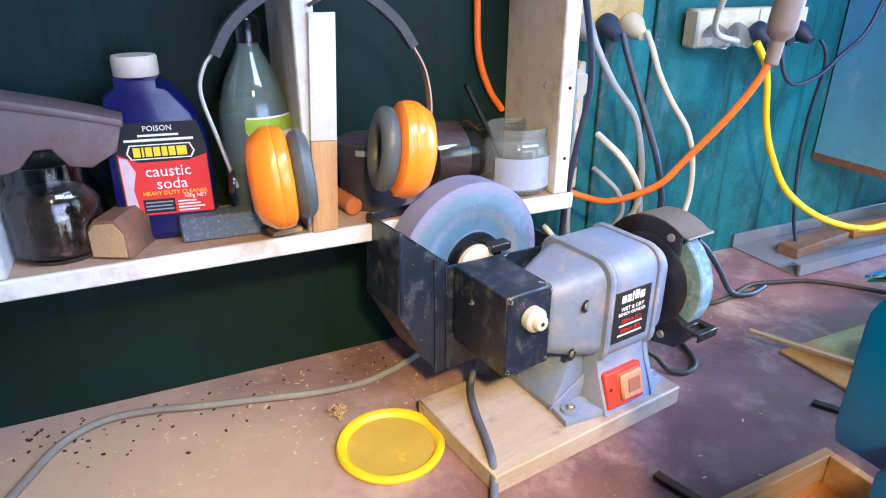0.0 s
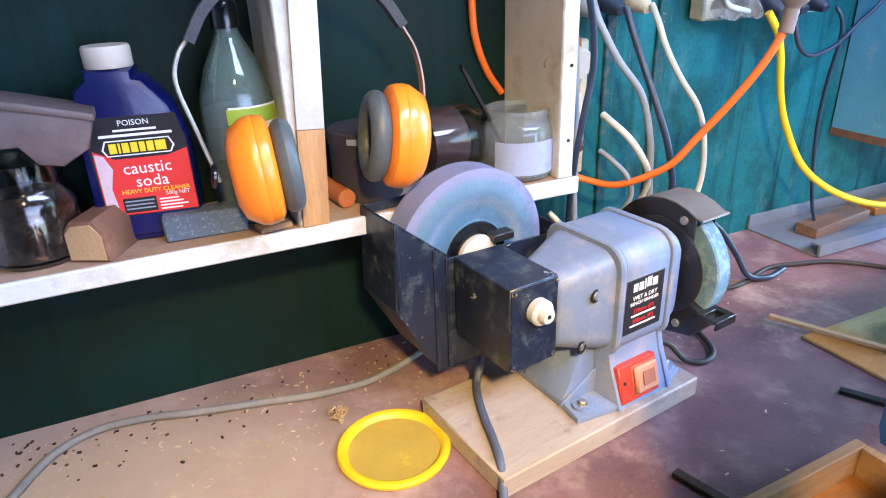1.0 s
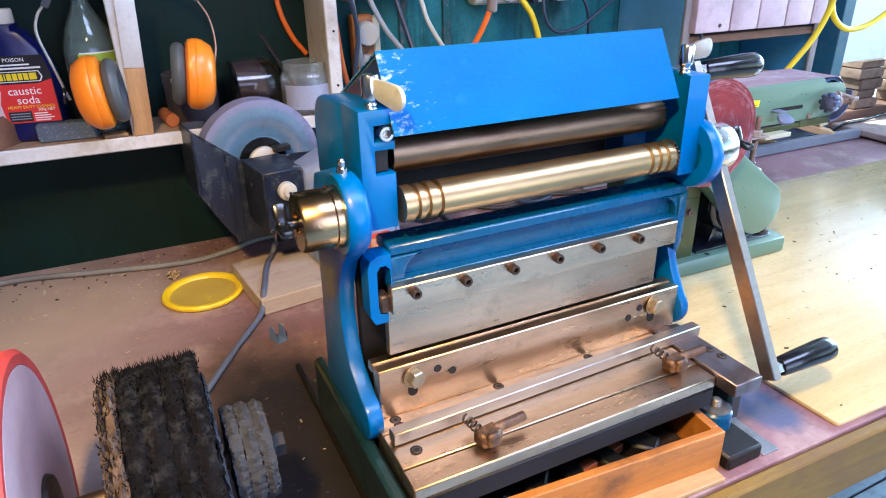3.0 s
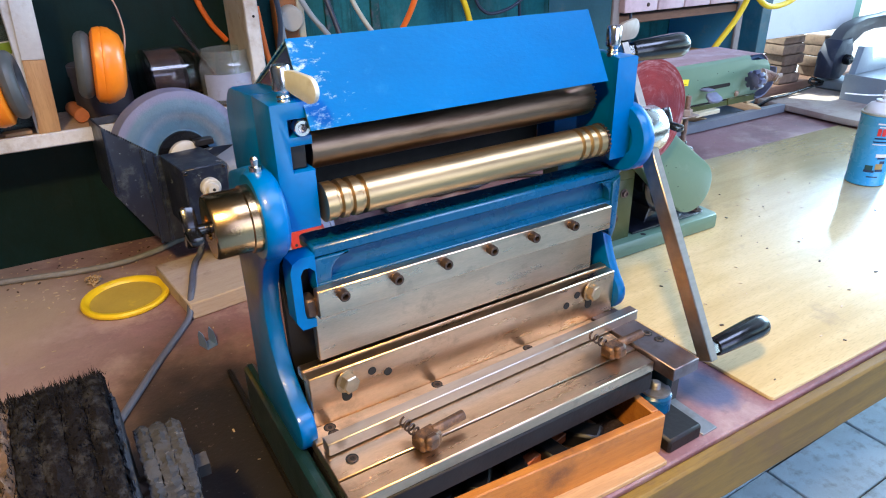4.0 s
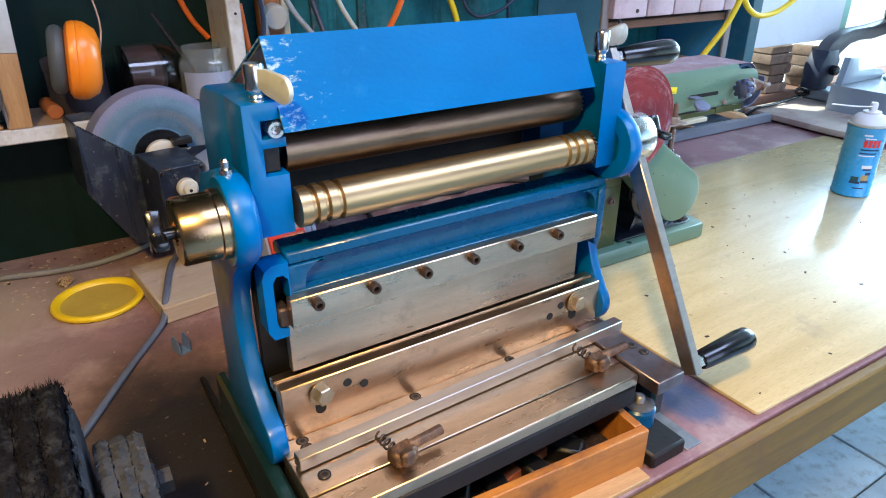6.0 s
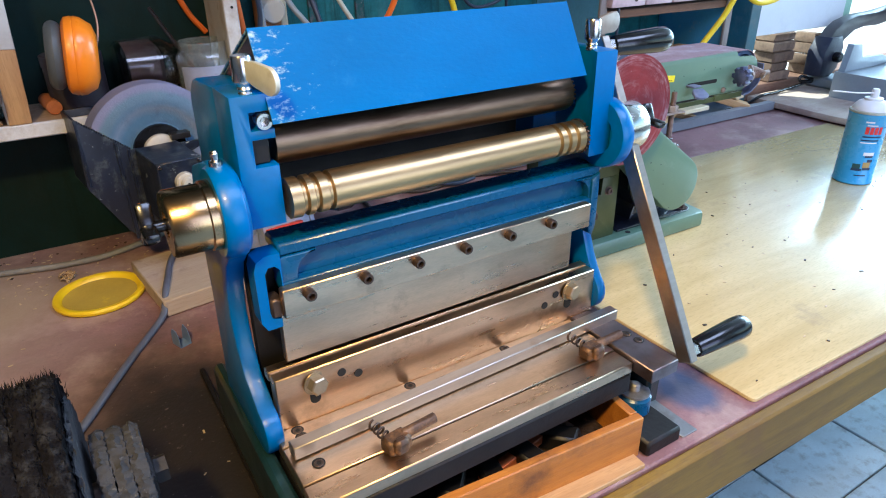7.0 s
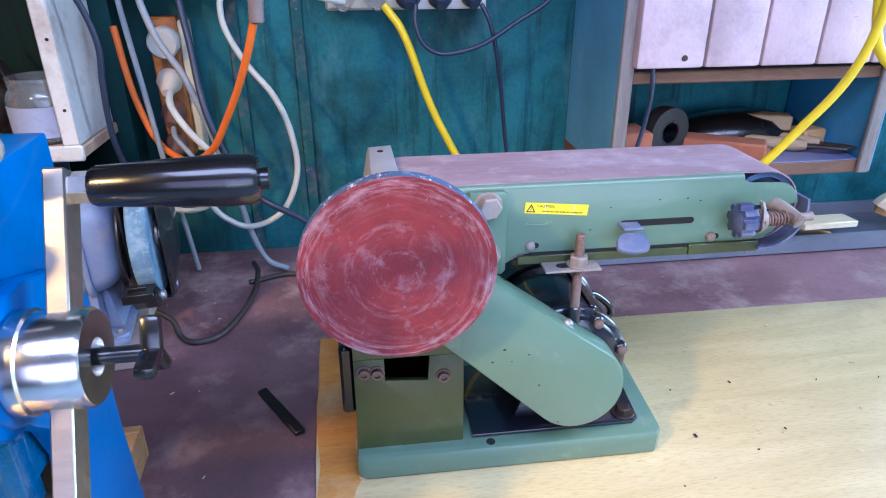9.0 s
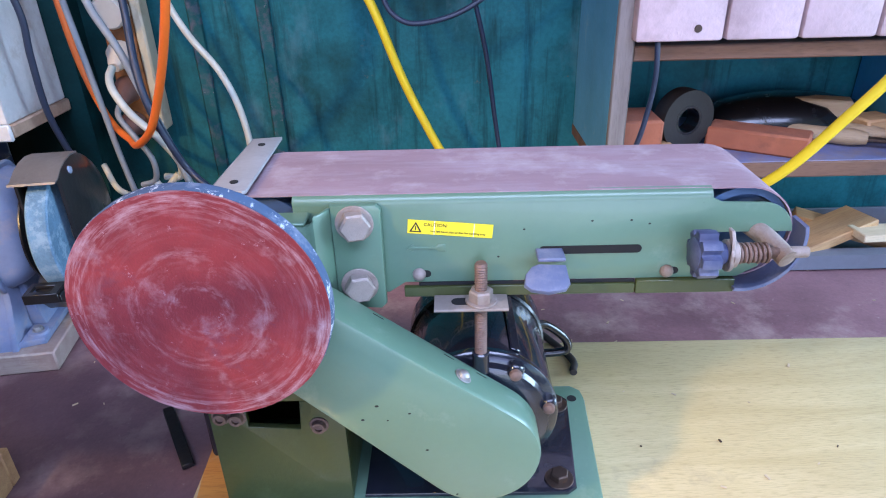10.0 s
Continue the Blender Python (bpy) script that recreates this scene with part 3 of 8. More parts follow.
for sx in (-1, 1):
    plate = part("side_plate", side_plate(sx), M_BLUE, shear)
    lobe = part("bearing_lobe", lathe([(0.020, 0), (0.035, 0), (0.0365, 0.002), (0.0365, 0.014), (0.034, 0.017), (0.020, 0.017)], seg=40),
                M_BLUE, plate, at=pose(-0.193 if sx < 0 else 0.1795, 0.006 if sx < 0 else 0.0, 0.315, 0, 90 * sx, 0))
    part("grease_nipple", lathe([(0.005, 0), (0.005, 0.004), (0.003, 0.005), (0.0035, 0.010), (0.002, 0.012), (0, 0.012)], seg=12), M_CHROME, plate,
         at=pose(-0.202 if sx < 0 else 0.188, 0.006, 0.351))
    # upper block with its bearing slots, pieced from its solid bars
    x0, x1, dy = (-0.187, -0.1560, 0.004) if sx < 0 else (0.157, 0.1840, -0.009)
    xi = (x0, x0 + 0.014) if sx < 0 else (x1 - 0.014, x1)
    back = arc(0.105, 0.366, 0.030, 0, 80, 6)
    if sx < 0:
        # comb outline with two open slots facing the rolls
        comb = [(x0, 0.400), (x0, 0.296), (x1, 0.296), (x1, 0.345), (x0 + 0.013, 0.345), (x0 + 0.013, 0.366), (x1, 0.366), (x1, 0.3735), (x0 + 0.013, 0.3735), (x0 + 0.013, 0.387), (x1, 0.387), (x1, 0.400)]
        blk = prism(comb, -0.003 + dy, 0.046, "xz", 0.0012)
        part("roll_block", blk, M_BLUE, shear)
        part("bearing", box((x0 + 0.0135, 0.008, 0.3455), (x1 - 0.004, 0.044, 0.3655), 0.001), M_BLACKOX, shear)
        socket_bolt(shear, pose(-0.164, 0.006, 0.380, 90, 0, 0), 0.0066, 0.008, M_CHROME)
        part("rear_block", prism([(0.0462, 0.290), (0.132, 0.290), (0.135, 0.300)] + back + [(0.0462, 0.400)], x0, x1, "yz", 0.003), M_BLUE, shear)
    else:
        wedge = [(x0, -0.003 + dy), (x1, -0.003 + dy), (x1, 0.132), (x0 - 0.010, 0.132), (x0 - 0.010, 0.064), (x0 + 0.009, 0.050), (x0 + 0.009, 0.006)]
        part("roll_block", prism(wedge, 0.296, 0.400, "xy", 0.002), M_BLUE, shear)
    # clamp lever on top
    xc = -0.172 if sx < 0 else 0.170
    lever = part("clamp_lever", lathe([(0, 0.398), (0.0055, 0.398)] + [(0.0055 - 0.0008 * (k % 2), 0.400 + 0.0016 * k) for k in range(5)]
                                      + [(0.0072, 0.408), (0.0076, 0.4095), (0.0076, 0.425), (0.0068, 0.427), (0, 0.427)], pose(xc, 0.010, 0), 20), M_CHROME, shear)
    blade = arc(0.034, 0, 0.0100, -90, 90, 8) + [(0.016, 0.0088), (0.004, 0.0062), (0.004, -0.0062), (0.016, -0.0088)]
    part("lever_plate", prism(blade, -0.002, 0.002, "xz", 0.0006), M_ZINC if sx < 0 else M_LEVER, lever, "pale flat lever plate" if sx < 0 else "dull tan lever plate",
         at=pose(xc, 0.010, 0.4185, 0, 10 if sx < 0 else -4, -74 if sx < 0 else 12))

# rolls
def roll_profile(r, n, grooves):
    p = [(0, 0), (r, 0)]
    for g in grooves:
        p += [(r, g - 0.003), (r - 0.003, g - 0.0015), (r - 0.003, g + 0.0005), (r, g + 0.002)]
    return p + [(r, n), (0, n)]


part("upper_roll", lathe(roll_profile(0.0185, 0.3065, []), pose(-0.153, 0.030, 0.3555, 0, 90, 0), 40), M_UPPERROLL, shear, "dull steel upper bending roll")
part("lower_roll", lathe(roll_profile(0.0165, 0.3065, [0.012, 0.022, 0.034, 0.274, 0.285, 0.296]), pose(-0.153, 0.004, 0.315, 0, 90, 0), 40), M_ROLL, shear, "bright steel lower roll with wire grooves")
# rear roll made black to keep the gap between the rolls dark
part("rear_roll", lathe(roll_profile(0.0165, 0.305, []), pose(-0.153, 0.074, 0.338, 0, 90, 0), 32), M_BLACKOX, shear)
for r_y, r_z in ((0.030, 0.3555), (0.004, 0.315)):
    teeth = []
    for k in range(24):
        a = 2 * math.pi * k / 24
        teeth += [(r * math.cos(a + d), r * math.sin(a + d)) for r, d in ((0.0152, -0.085), (0.0176, -0.050), (0.0176, 0.050), (0.0152, 0.085))]
    part("gear", prism(teeth, 0, 0.0030, "xy", 0, pose(0.1538, r_y, r_z, 0, 90, 0)), M_DARKFE, shear, "dark toothed roll gear")
# backing added behind the rolls so that the gap stays black
part("gap_backing", box((-0.1555, 0.0920, 0.2830), (0.1460, 0.0960, 0.3760), 0.001), M_BLACKOX, shear, "black backing added to darken the gap between the rolls")
# cover bent from sheet
cov = bm_new()
sec = [(-0.009, 0.379), (-0.0075, 0.3785), (0.0265, 0.4405), (0.155, 0.3775), (0.1555, 0.3790), (0.0262, 0.4425)]
add_prism(cov, [sec[0], sec[1], sec[2], sec[3], sec[4], sec[5]], -0.160, 0.1485, "yz")
part("roll_cover", cov, M_COVER, shear, "folded blue sheet metal cover, scuffed at one end")
# dark teal inner skin puts the shade under the cover into colour
part("cover_inside_shade", prism([(-0.0060, 0.3790), (0.0268, 0.4385), (0.1535, 0.3768), (0.1530, 0.3755), (0.0268, 0.4365), (-0.0050, 0.3785)], -0.1595, 0.1480, "yz"), M_TEAL, shear, "inside of the cover, darkened for its shade")

# hubs, crank and knobs
for sx in (-1, 1):
    x = -0.2085 if sx < 0 else 0.1995
    hub = part("hub", lathe([(0, 0), (0.026, 0), (0.027, 0.001), (0.027, 0.008), (0.0255, 0.009), (0.0255, 0.034), (0.024, 0.036), (0.010, 0.036), (0.010, 0.032), (0, 0.032)],
                            pose(x, 0.004, 0.315, 0, 90 * sx, 0), 40), M_WARMHUB if sx < 0 else M_CHROME, shear, "turned steel hub, warm light in its colour" if sx < 0 else "turned bright steel hub")
    kn = bm_new()
    reach = 0.028 if sx > 0 else 0.014
    add_rod(kn, 0.0045, reach + 0.002, 0, pose(x + 0.032 * sx, 0.004, 0.315, 0, 90 * sx, 0))
    for k in range(3):
        add_box(kn, (-0.0055, -0.004, -0.019), (0.0055, 0.004, 0.002), 0.003, pose(x + (0.034 + reach) * sx, 0.004, 0.315) @ pose(0, 0, 0, 35 + 120 * k, 0, 0), 2)
    part("wing_knob", kn, M_BLACK, hub, "black plastic wing knob")
th = math.atan2(0.125, 0.224)
ARM = pose(0.221, 0.004, 0.315, math.degrees(-th), 0, 0)
arm = part("crank_arm", box((-0.0055, -0.0095, -0.262), (0.0055, 0.0095, 0.096), 0.001), M_STEEL, shear, "flat bright steel crank arm", at=ARM)
for zz in (0.087, -0.252):
    part("nut", lathe([(0, 0), (0.0085, 0), (0.0085, 0.009), (0, 0.009)], seg=6), M_CHROME, arm, smooth=20, at=pose(0.0055, 0, zz, 0, 90, 0))
    part("crank_grip", lathe([(0, 0), (0.0095, 0), (0.0108, 0.003), (0.0128, 0.040), (0.0140, 0.068), (0.0135, 0.080), (0.0115, 0.084), (0.006, 0.085), (0.006, 0.089), (0, 0.089)], seg=32),
         M_BLACK, arm, "black turned plastic grip", at=pose(0.015, 0, zz, 0, 90, 0))

# moving beam with the shear blade
beam = bm_new()
add_box(beam, (-0.167, 0.000, 0.268), (0.1890, 0.034, 0.279), 0.002)
bm_ob = part("blade_beam", beam, M_BEAM, shear, "teal blue cast blade beam")
part("beam_web", box((-0.167, 0.009, 0.2340), (0.1856, 0.030, 0.2679), 0.001), M_BEAM, bm_ob)
part("beam_lip", box((-0.167, -0.0027, 0.2250), (0.178, 0.0088, 0.2450), 0.001), M_BEAM, bm_ob)
part("beam_gusset", prism([(-0.167, 0.2388), (-0.153, 0.2388)] + arc(-0.135, 0.2490, 0.018, 180, 90, 6) + [(-0.135, 0.2678), (-0.167, 0.2678)], -0.001, 0.0088, "xz", 0.001), M_BEAM, bm_ob)
part("beam_gusset", prism([(0.1857, 0.2388), (0.174, 0.2388)] + arc(0.156, 0.2490, 0.018, 0, 90, 6) + [(0.156, 0.2678), (0.1857, 0.2678)], -0.001, 0.0088, "xz", 0.001), M_BEAM, bm_ob)
for sx in (-1, 1):
    link = bm_new()
    x = -0.198 if sx < 0 else 0.1755
    if sx < 0:
        add_prism(link, [(-0.1895, 0.214), (-0.185, 0.206), (-0.172, 0.206), (-0.172, 0.2140), (-0.1800, 0.2160), (-0.1812, 0.222), (-0.1812, 0.2580), (-0.1780, 0.2632), (-0.1725, 0.2632), (-0.1685, 0.2590), (-0.1680, 0.2400), (-0.1672, 0.2400), (-0.1672, 0.2740), (-0.180, 0.2740), (-0.187, 0.270), (-0.1895, 0.262)], -0.004, 0.016, "xz")
        part("link", link, M_BLUE, shear, "blue link with a long slot")
        # black plate put in behind the open slot for its shade
        part("slot_shadow_plate", box((-0.1810, 0.0165, 0.2140), (-0.1682, 0.0185, 0.2640)), M_BLACKOX, shear)
        part("link_pin", box((-0.1805, -0.006, 0.2160), (-0.1702, 0.012, 0.2340), 0.002), M_DARKFE, shear, "dark steel pin block")
        continue
    add_prism(link, [(x, 0.205), (x + 0.006, 0.20), (x + 0.010, 0.212), (x + 0.010, 0.272), (x, 0.266)], -0.004, 0.014, "xz", 0.001)
    part("link", link, M_BLUE if sx < 0 else M_BEAM, shear)
    part("link_pin", rod(0.0075, 0.016, 0.001, pose(x + 0.008, 0.013, 0.214, 0, 90, 0), 18), M_DARKFE, shear)
hold = part("blade_holder", box((-0.1720, -0.013, 0.2170), (0.1675, -0.003, 0.2438), 0.001), M_PLATE, shear, "ground steel clamping bar")
for k in range(6):
    socket_bolt(hold, pose(-0.1500 + 0.0519 * k, -0.013, 0.2362, 90, 0, 0), 0.0050, 0.008)
part("shear_blade", box((-0.173, -0.0025, 0.168), (0.153, 0.006, 0.2245), 0.0008), M_PLATE, shear, "ground steel shear blade")
# black plate stands in for the dark interior behind the blade
part("back_plate", box((-0.188, 0.034, 0.09), (0.188, 0.042, 0.262), 0.001), M_BLACKOX, shear)

# lower die and bed
die = bm_new()
add_box(die, (-0.1885, -0.010, 0.0905), (0.1858, 0.005, 0.1580), 0.001)
add_box(die, (-0.1900, 0.003, 0.150), (0.1852, 0.014, 0.1600), 0.001)
die_ob = part("lower_die", die, M_PLATE, shear, "steel die plate with two hexagon bolts")
for x in (-0.153, 0.148):
    part("slot", prism(arc(x - 0.001, 0.1260, 0.0050, 180, 360, 8) + arc(x - 0.001, 0.1400, 0.0050, 0, 180, 8), -0.0108, -0.0101, "xz"), M_HOLE, die_ob)
    hex_bolt("hex_bolt", 0.0092, 0.0085, die_ob, pose(x, -0.0115, 0.1430, 90, 0, 12), M_BOLT, 0.1)
for x, z in ((-0.1270, 0.1438), (-0.1107, 0.1366), (0.1285, 0.1437), (0.1135, 0.1347)):
    part("hole", rod(0.0042, 0.0008, 0.0001, pose(x, -0.0101, z, 90, 0, 0), 14), M_HOLE, die_ob)
bed_ob = part("bed", box((-0.196, -0.032, 0.090), (0.152, -0.0102, 0.1040), 0.0008), M_PLATE, shear, "ground steel bed strip")
part("bed", box((-0.196, -0.081, 0.090), (0.152, -0.0324, 0.1032), 0.0008), M_PLATE, shear)
part("bed", box((-0.197, -0.108, 0.090), (0.152, -0.0818, 0.1026), 0.0012), M_PLATE, shear)
part("bed_underside", box((-0.197, -0.1085, 0.066), (0.152, -0.02, 0.0898), 0.002), M_BLACKOX, shear)
for x, y in ((-0.1765, -0.0165), (-0.1762, -0.0265), (-0.0606, -0.0165), (-0.0594, -0.0262), (0.0551, -0.0170), (0.0558, -0.0240), (-0.1757, -0.064)):
    part("screw_hole", rod(0.0058, 0.0006, 0.0001, pose(x, y, 0.1036), 16), M_HOLE, bed_ob)
    socket_bolt(bed_ob, pose(x, y - 0.001, 0.1018), 0.0044, 0.003)
slab = part("guide_slab", box((0.1535, -0.1325, 0.0905), (0.1920, -0.0102, 0.1062), 0.001), M_SLAB, shear, "dark ground side guide")
for x, y in ((0.1815, -0.070), (0.1835, -0.0855)):
    part("screw_hole", rod(0.0056, 0.0006, 0.0001, pose(x, y, 0.1060), 16), M_HOLE, slab)
    socket_bolt(slab, pose(x, y, 0.1040), 0.0042, 0.003)
stop = part("stop_bar", box((-0.194, -0.0065, 0.0), (0.194, 0.0065, 0.013), 0.0008), M_STEEL, shear, "bright square stop bar", at=pose(0.002, -0.0405, 0.1044, 0, 0, 1.6))
for x, y, a in ((-0.111, -0.083, 8), (0.124, -0.075, 3)):
    cl = bm_new()
    add_box(cl, (-0.013, -0.010, 0), (0.011, 0.008, 0.015), 0.003)
    add_box(cl, (-0.010, -0.016, 0.004), (0.004, -0.006, 0.019), 0.003)
    add_rod(cl, 0.0048, 0.034, 0.0005, pose(0.006, 0, 0.011, 0, 86, -6))
    clamp = part("stop_clamp", cl, M_CLAMP, shear, "rusty brown hook clamp with spring", at=pose(x, y, 0.1030, 0, 0, a))
    coil = [(-0.008 - 0.0042 * math.cos(k * 0.9), 0.004 + 0.0009 * k, 0.014 + 0.0042 * math.sin(k * 0.9)) for k in range(24)]
    part("spring", tube(coil, 0.0011, 6, 2), M_DARKFE, clamp)

# base casting and feet
part("base_box", box((-0.190, -0.060, 0.022), (0.192, 0.120, 0.0655), 0.003), M_BLACKOX, shear, "black cast base box")
for sx in (-1, 1):
    part("base_rail", box((-0.212 if sx < 0 else 0.194, -0.120 if sx < 0 else -0.10, 0.020), (-0.1985 if sx < 0 else 0.214, 0.150, 0.088 if sx < 0 else 0.062), 0.004), M_BASETEAL, shear, "dark teal cast base rail")
    part("foot_bar", box((-0.205 if sx < 0 else 0.152, -0.155 if sx < 0 else -0.143, 0.0), (-0.150 if sx < 0 else 0.204, 0.140, 0.0195), 0.003), M_BLACKOX, shear, "black foot bar")
boss = part("foot_boss", rod(0.0185, 0.024, 0.003, pose(0.180, -0.093, 0.0195), 30), M_BEAM, shear, "blue round foot boss")
part("washer", lathe([(0.0055, 0), (0.0165, 0), (0.0165, 0.0025), (0.0055, 0.0030), (0.0055, 0)], pose(0.180, -0.093, 0.0437), 26), M_GREYSTEEL, boss)
part("stud", lathe([(0, 0), (0.0054, 0)] + [(0.0054 - 0.0006 * (k % 2), 0.001 + 0.0011 * k) for k in range(9)] + [(0.004, 0.0115), (0, 0.0118)], pose(0.180, -0.093, 0.0437), 14), M_GREYSTEEL, boss)
part("base_strip", box((0.207, -0.144, 0.0004), (0.231, 0.090, 0.0032), 0.0006), M_GREYSTEEL, shear, "flat grey steel strip")
part("base_plate", box((-0.2115, -0.150, 0.0004), (-0.2055, 0.266, 0.0085), 0.001), M_BLACKOX, shear)

# ---- wet and dry bench grinder on its board ----
M_GREYFE = surface("dull_grey_steel", (0.38, 0.37, 0.36), 0.5, 0.7, vary=0.15, dirt=(0.25, 0.2, 0.16))
M_GREYSTONE = surface("blue_grey_wet_stone", (0.125, 0.185, 0.25), 0.85, vary=0.25, scale=12, dirt=(0.27, 0.27, 0.35), dirt_at=(0.50, 0.70), grain=320, bump=0.35)
def rings(m, stops, wobble=0.004, strength=0.8):
    """Worn rings about the local z axis: colours by distance, edges wavering."""
    nt = m.node_tree
    b = nt.nodes["Principled BSDF"]
    old = b.inputs["Base Color"].links[0].from_socket
    co, flat, ln, wob = (nt.nodes.new(k) for k in ("ShaderNodeTexCoord", "ShaderNodeVectorMath", "ShaderNodeVectorMath", "ShaderNodeMath"))
    flat.operation, ln.operation, wob.operation = "MULTIPLY", "LENGTH", "MULTIPLY_ADD"
    flat.inputs[1].default_value = (10.0, 10.0, 0.0)
    nt.links.new(co.outputs["Object"], flat.inputs[0])
    nt.links.new(flat.outputs[0], ln.inputs[0])
    nt.links.new(noise_tex(nt, 30, 5, 0.6), wob.inputs[0])
    wob.inputs[1].default_value = wobble * 20
    nt.links.new(ln.outputs["Value"], wob.inputs[2])
    nt.links.new(mix(nt, strength, old, ramp(nt, wob.outputs[0], stops)), b.inputs["Base Color"])


rings(M_GREYSTONE, [(0.36, (0.13, 0.24, 0.36)), (0.46, (0.045, 0.115, 0.21)), (0.60, (0.065, 0.15, 0.26)), (0.70, (0.17, 0.22, 0.32)), (0.78, (0.08, 0.15, 0.25)), (0.92, (0.11, 0.19, 0.28)), (1.04, (0.20, 0.20, 0.34))])
dusting(M_GREYSTONE, (0.05, 0.05, 0.10), 16, 0.52, 0.70, 0.5)
M_WHEEL = surface("blue_grey_grinding_wheel", (0.13, 0.23, 0.33), 0.9, vary=0.3, scale=22, dirt=(0.23, 0.33, 0.42), dirt_at=(0.5, 0.62), dirt_scale=60, grain=380, bump=0.5)
M_TROUGH = surface("dusty_black_plastic", (0.011, 0.016, 0.034), 0.36, vary=0.4, scale=10, dirt=(0.10, 0.12, 0.125), dirt_at=(0.52, 0.80), dirt_scale=55, fleck=(0.42, 0.46, 0.46), fleck_at=(0.66, 0.72), fleck_scale=60, bump=0.1)
M_BODY = surface("dusty_lavender_grey_casting", (0.20, 0.25, 0.385), 0.45, vary=0.16, scale=7, dirt=(0.36, 0.32, 0.33), dirt_at=(0.50, 0.75), bump=0.1)
M_GUARD = surface("black_guard_enamel", (0.014, 0.013, 0.014), 0.32, vary=0.3, dirt=(0.07, 0.055, 0.05), dirt_at=(0.6, 0.85), coat=0.2)
M_DUSTYSTEEL = surface("dusty_brown_grey_steel", (0.20, 0.18, 0.17), 0.5, 0.4, vary=0.2, dirt=(0.30, 0.26, 0.24), dirt_at=(0.5, 0.75))
M_LABEL = surface("black_label", (0.020, 0.018, 0.022), 0.35, vary=0.1, bump=0)
M_RED = surface("red_switch_plate", (0.55, 0.045, 0.025), 0.4, vary=0.12, bump=0.02)
M_SALMON = surface("dusty_orange_rocker", (0.62, 0.28, 0.16), 0.5, vary=0.12)
M_ROCKMARK = surface("worn_orange_print", (0.42, 0.15, 0.08), 0.6, vary=0.2)
M_IVORY = surface("ivory_plastic", (0.50, 0.48, 0.44), 0.45, vary=0.08, dirt=(0.4, 0.36, 0.3), dirt_at=(0.6, 0.9))
M_PAPER = surface("white_print", (0.78, 0.78, 0.78), 0.5, vary=0.03, bump=0)
M_REDPRINT = surface("red_print", (0.62, 0.03, 0.03), 0.45, vary=0.06, bump=0)
M_YELPRINT = surface("yellow_print", (0.80, 0.62, 0.02), 0.45, vary=0.06, bump=0)
M_BLKPRINT = surface("black_print", (0.012, 0.012, 0.012), 0.45, vary=0.06, bump=0)


def words(name, text, size, material, parent, at, label="", flat=0.00025):
    """Lettering in the built-in font as a thin mesh, centred, reading along x with z up in the picture."""
    cu = bpy.data.curves.new(name, "FONT")
    cu.body, cu.size, cu.align_x, cu.align_y, cu.extrude, cu.resolution_u = text, size, "CENTER", "CENTER", flat, 2
    tmp = new("tmp_text", cu)
    bpy.context.view_layer.update()
    me = bpy.data.meshes.new_from_object(tmp.evaluated_get(bpy.context.evaluated_depsgraph_get()))
    bpy.data.objects.remove(tmp)
    me.materials.clear()
    me.materials.append(material)
    ob = new(name, me)
    ob.parent = parent
    ob.matrix_basis = at
    if label:
        ob["label"] = label
    return ob


def bars(parent, at, rows, material, name="print_bar"):
    """Unreadable print: (x0, x1, y, height) strips lying in the local xy plane."""
    for x0, x1, y, h in rows:
        part(name, box((x0, y - h / 2, 0), (x1, y + h / 2, 0.0003)), material, parent, smooth=0, at=at)


GR = pose(0.53, 0.68, 0.9005, 0, 0, 7)
board = thing("mounting_board", GR, "greasy pale pine board under the bench grinder", "board")
part("plank", box((-0.160, -0.084, 0.0), (0.148, 0.082, 0.027), 0.002), M_BOARD, board)

grinder = thing("bench_grinder", GR @ pose(0, 0, 0.027), "lavender grey wet and dry bench grinder, dusty", "bench grinder")
# motor body: squared barrel, stepped foot
def squircle(w, h, r, cz, n=5):
    pts = []
    for cx, cy, a in ((w - r, h - r, 0), (-w + r, h - r, 90), (-w + r, -h + r, 180), (w - r, -h + r, 270)):
        pts += [(p[0], p[1] + cz) for p in arc(cx, cy, r, a, a + 90, n)]
    return pts


def loft(sections):
    """Join yz outlines, each at its x, into one closed skin."""
    b = bm_new()
    rings = [[b.verts.new((x, p[0], p[1])) for p in pts] for x, pts in sections]
    for a, c in zip(rings, rings[1:]):
        n = len(a)
        for k in range(n):
            b.faces.new((a[k], a[(k + 1) % n], c[(k + 1) % n], c[k]))
    b.faces.new(rings[0]), b.faces.new(list(reversed(rings[-1])))
    return b


CZ = 0.132
part("motor_end", loft([(-0.050, squircle(0.030, 0.040, 0.018, CZ)), (-0.046, squircle(0.035, 0.047, 0.020, CZ)), (-0.022, squircle(0.043, 0.055, 0.024, CZ)), (0.000, squircle(0.051, 0.061, 0.026, CZ)), (0.0150, squircle(0.055, 0.064, 0.026, CZ))]), M_BODY, grinder, "tapering cast motor end")
for x0, x1 in ((0.0152, 0.0235), (0.0245, 0.0975), (0.0985, 0.1060)):
    h = 0.0025 if x1 - x0 < 0.02 else 0.0
    part("motor_band", loft([(x0, squircle(0.0585 + h, 0.0665 + h, 0.026, CZ)), (x0 + 0.002, squircle(0.060 + h, 0.068 + h, 0.026, CZ)), (x1 - 0.002, squircle(0.060 + h, 0.068 + h, 0.026, CZ)), (x1, squircle(0.0585 + h, 0.0665 + h, 0.026, CZ))]), M_BODY, grinder)
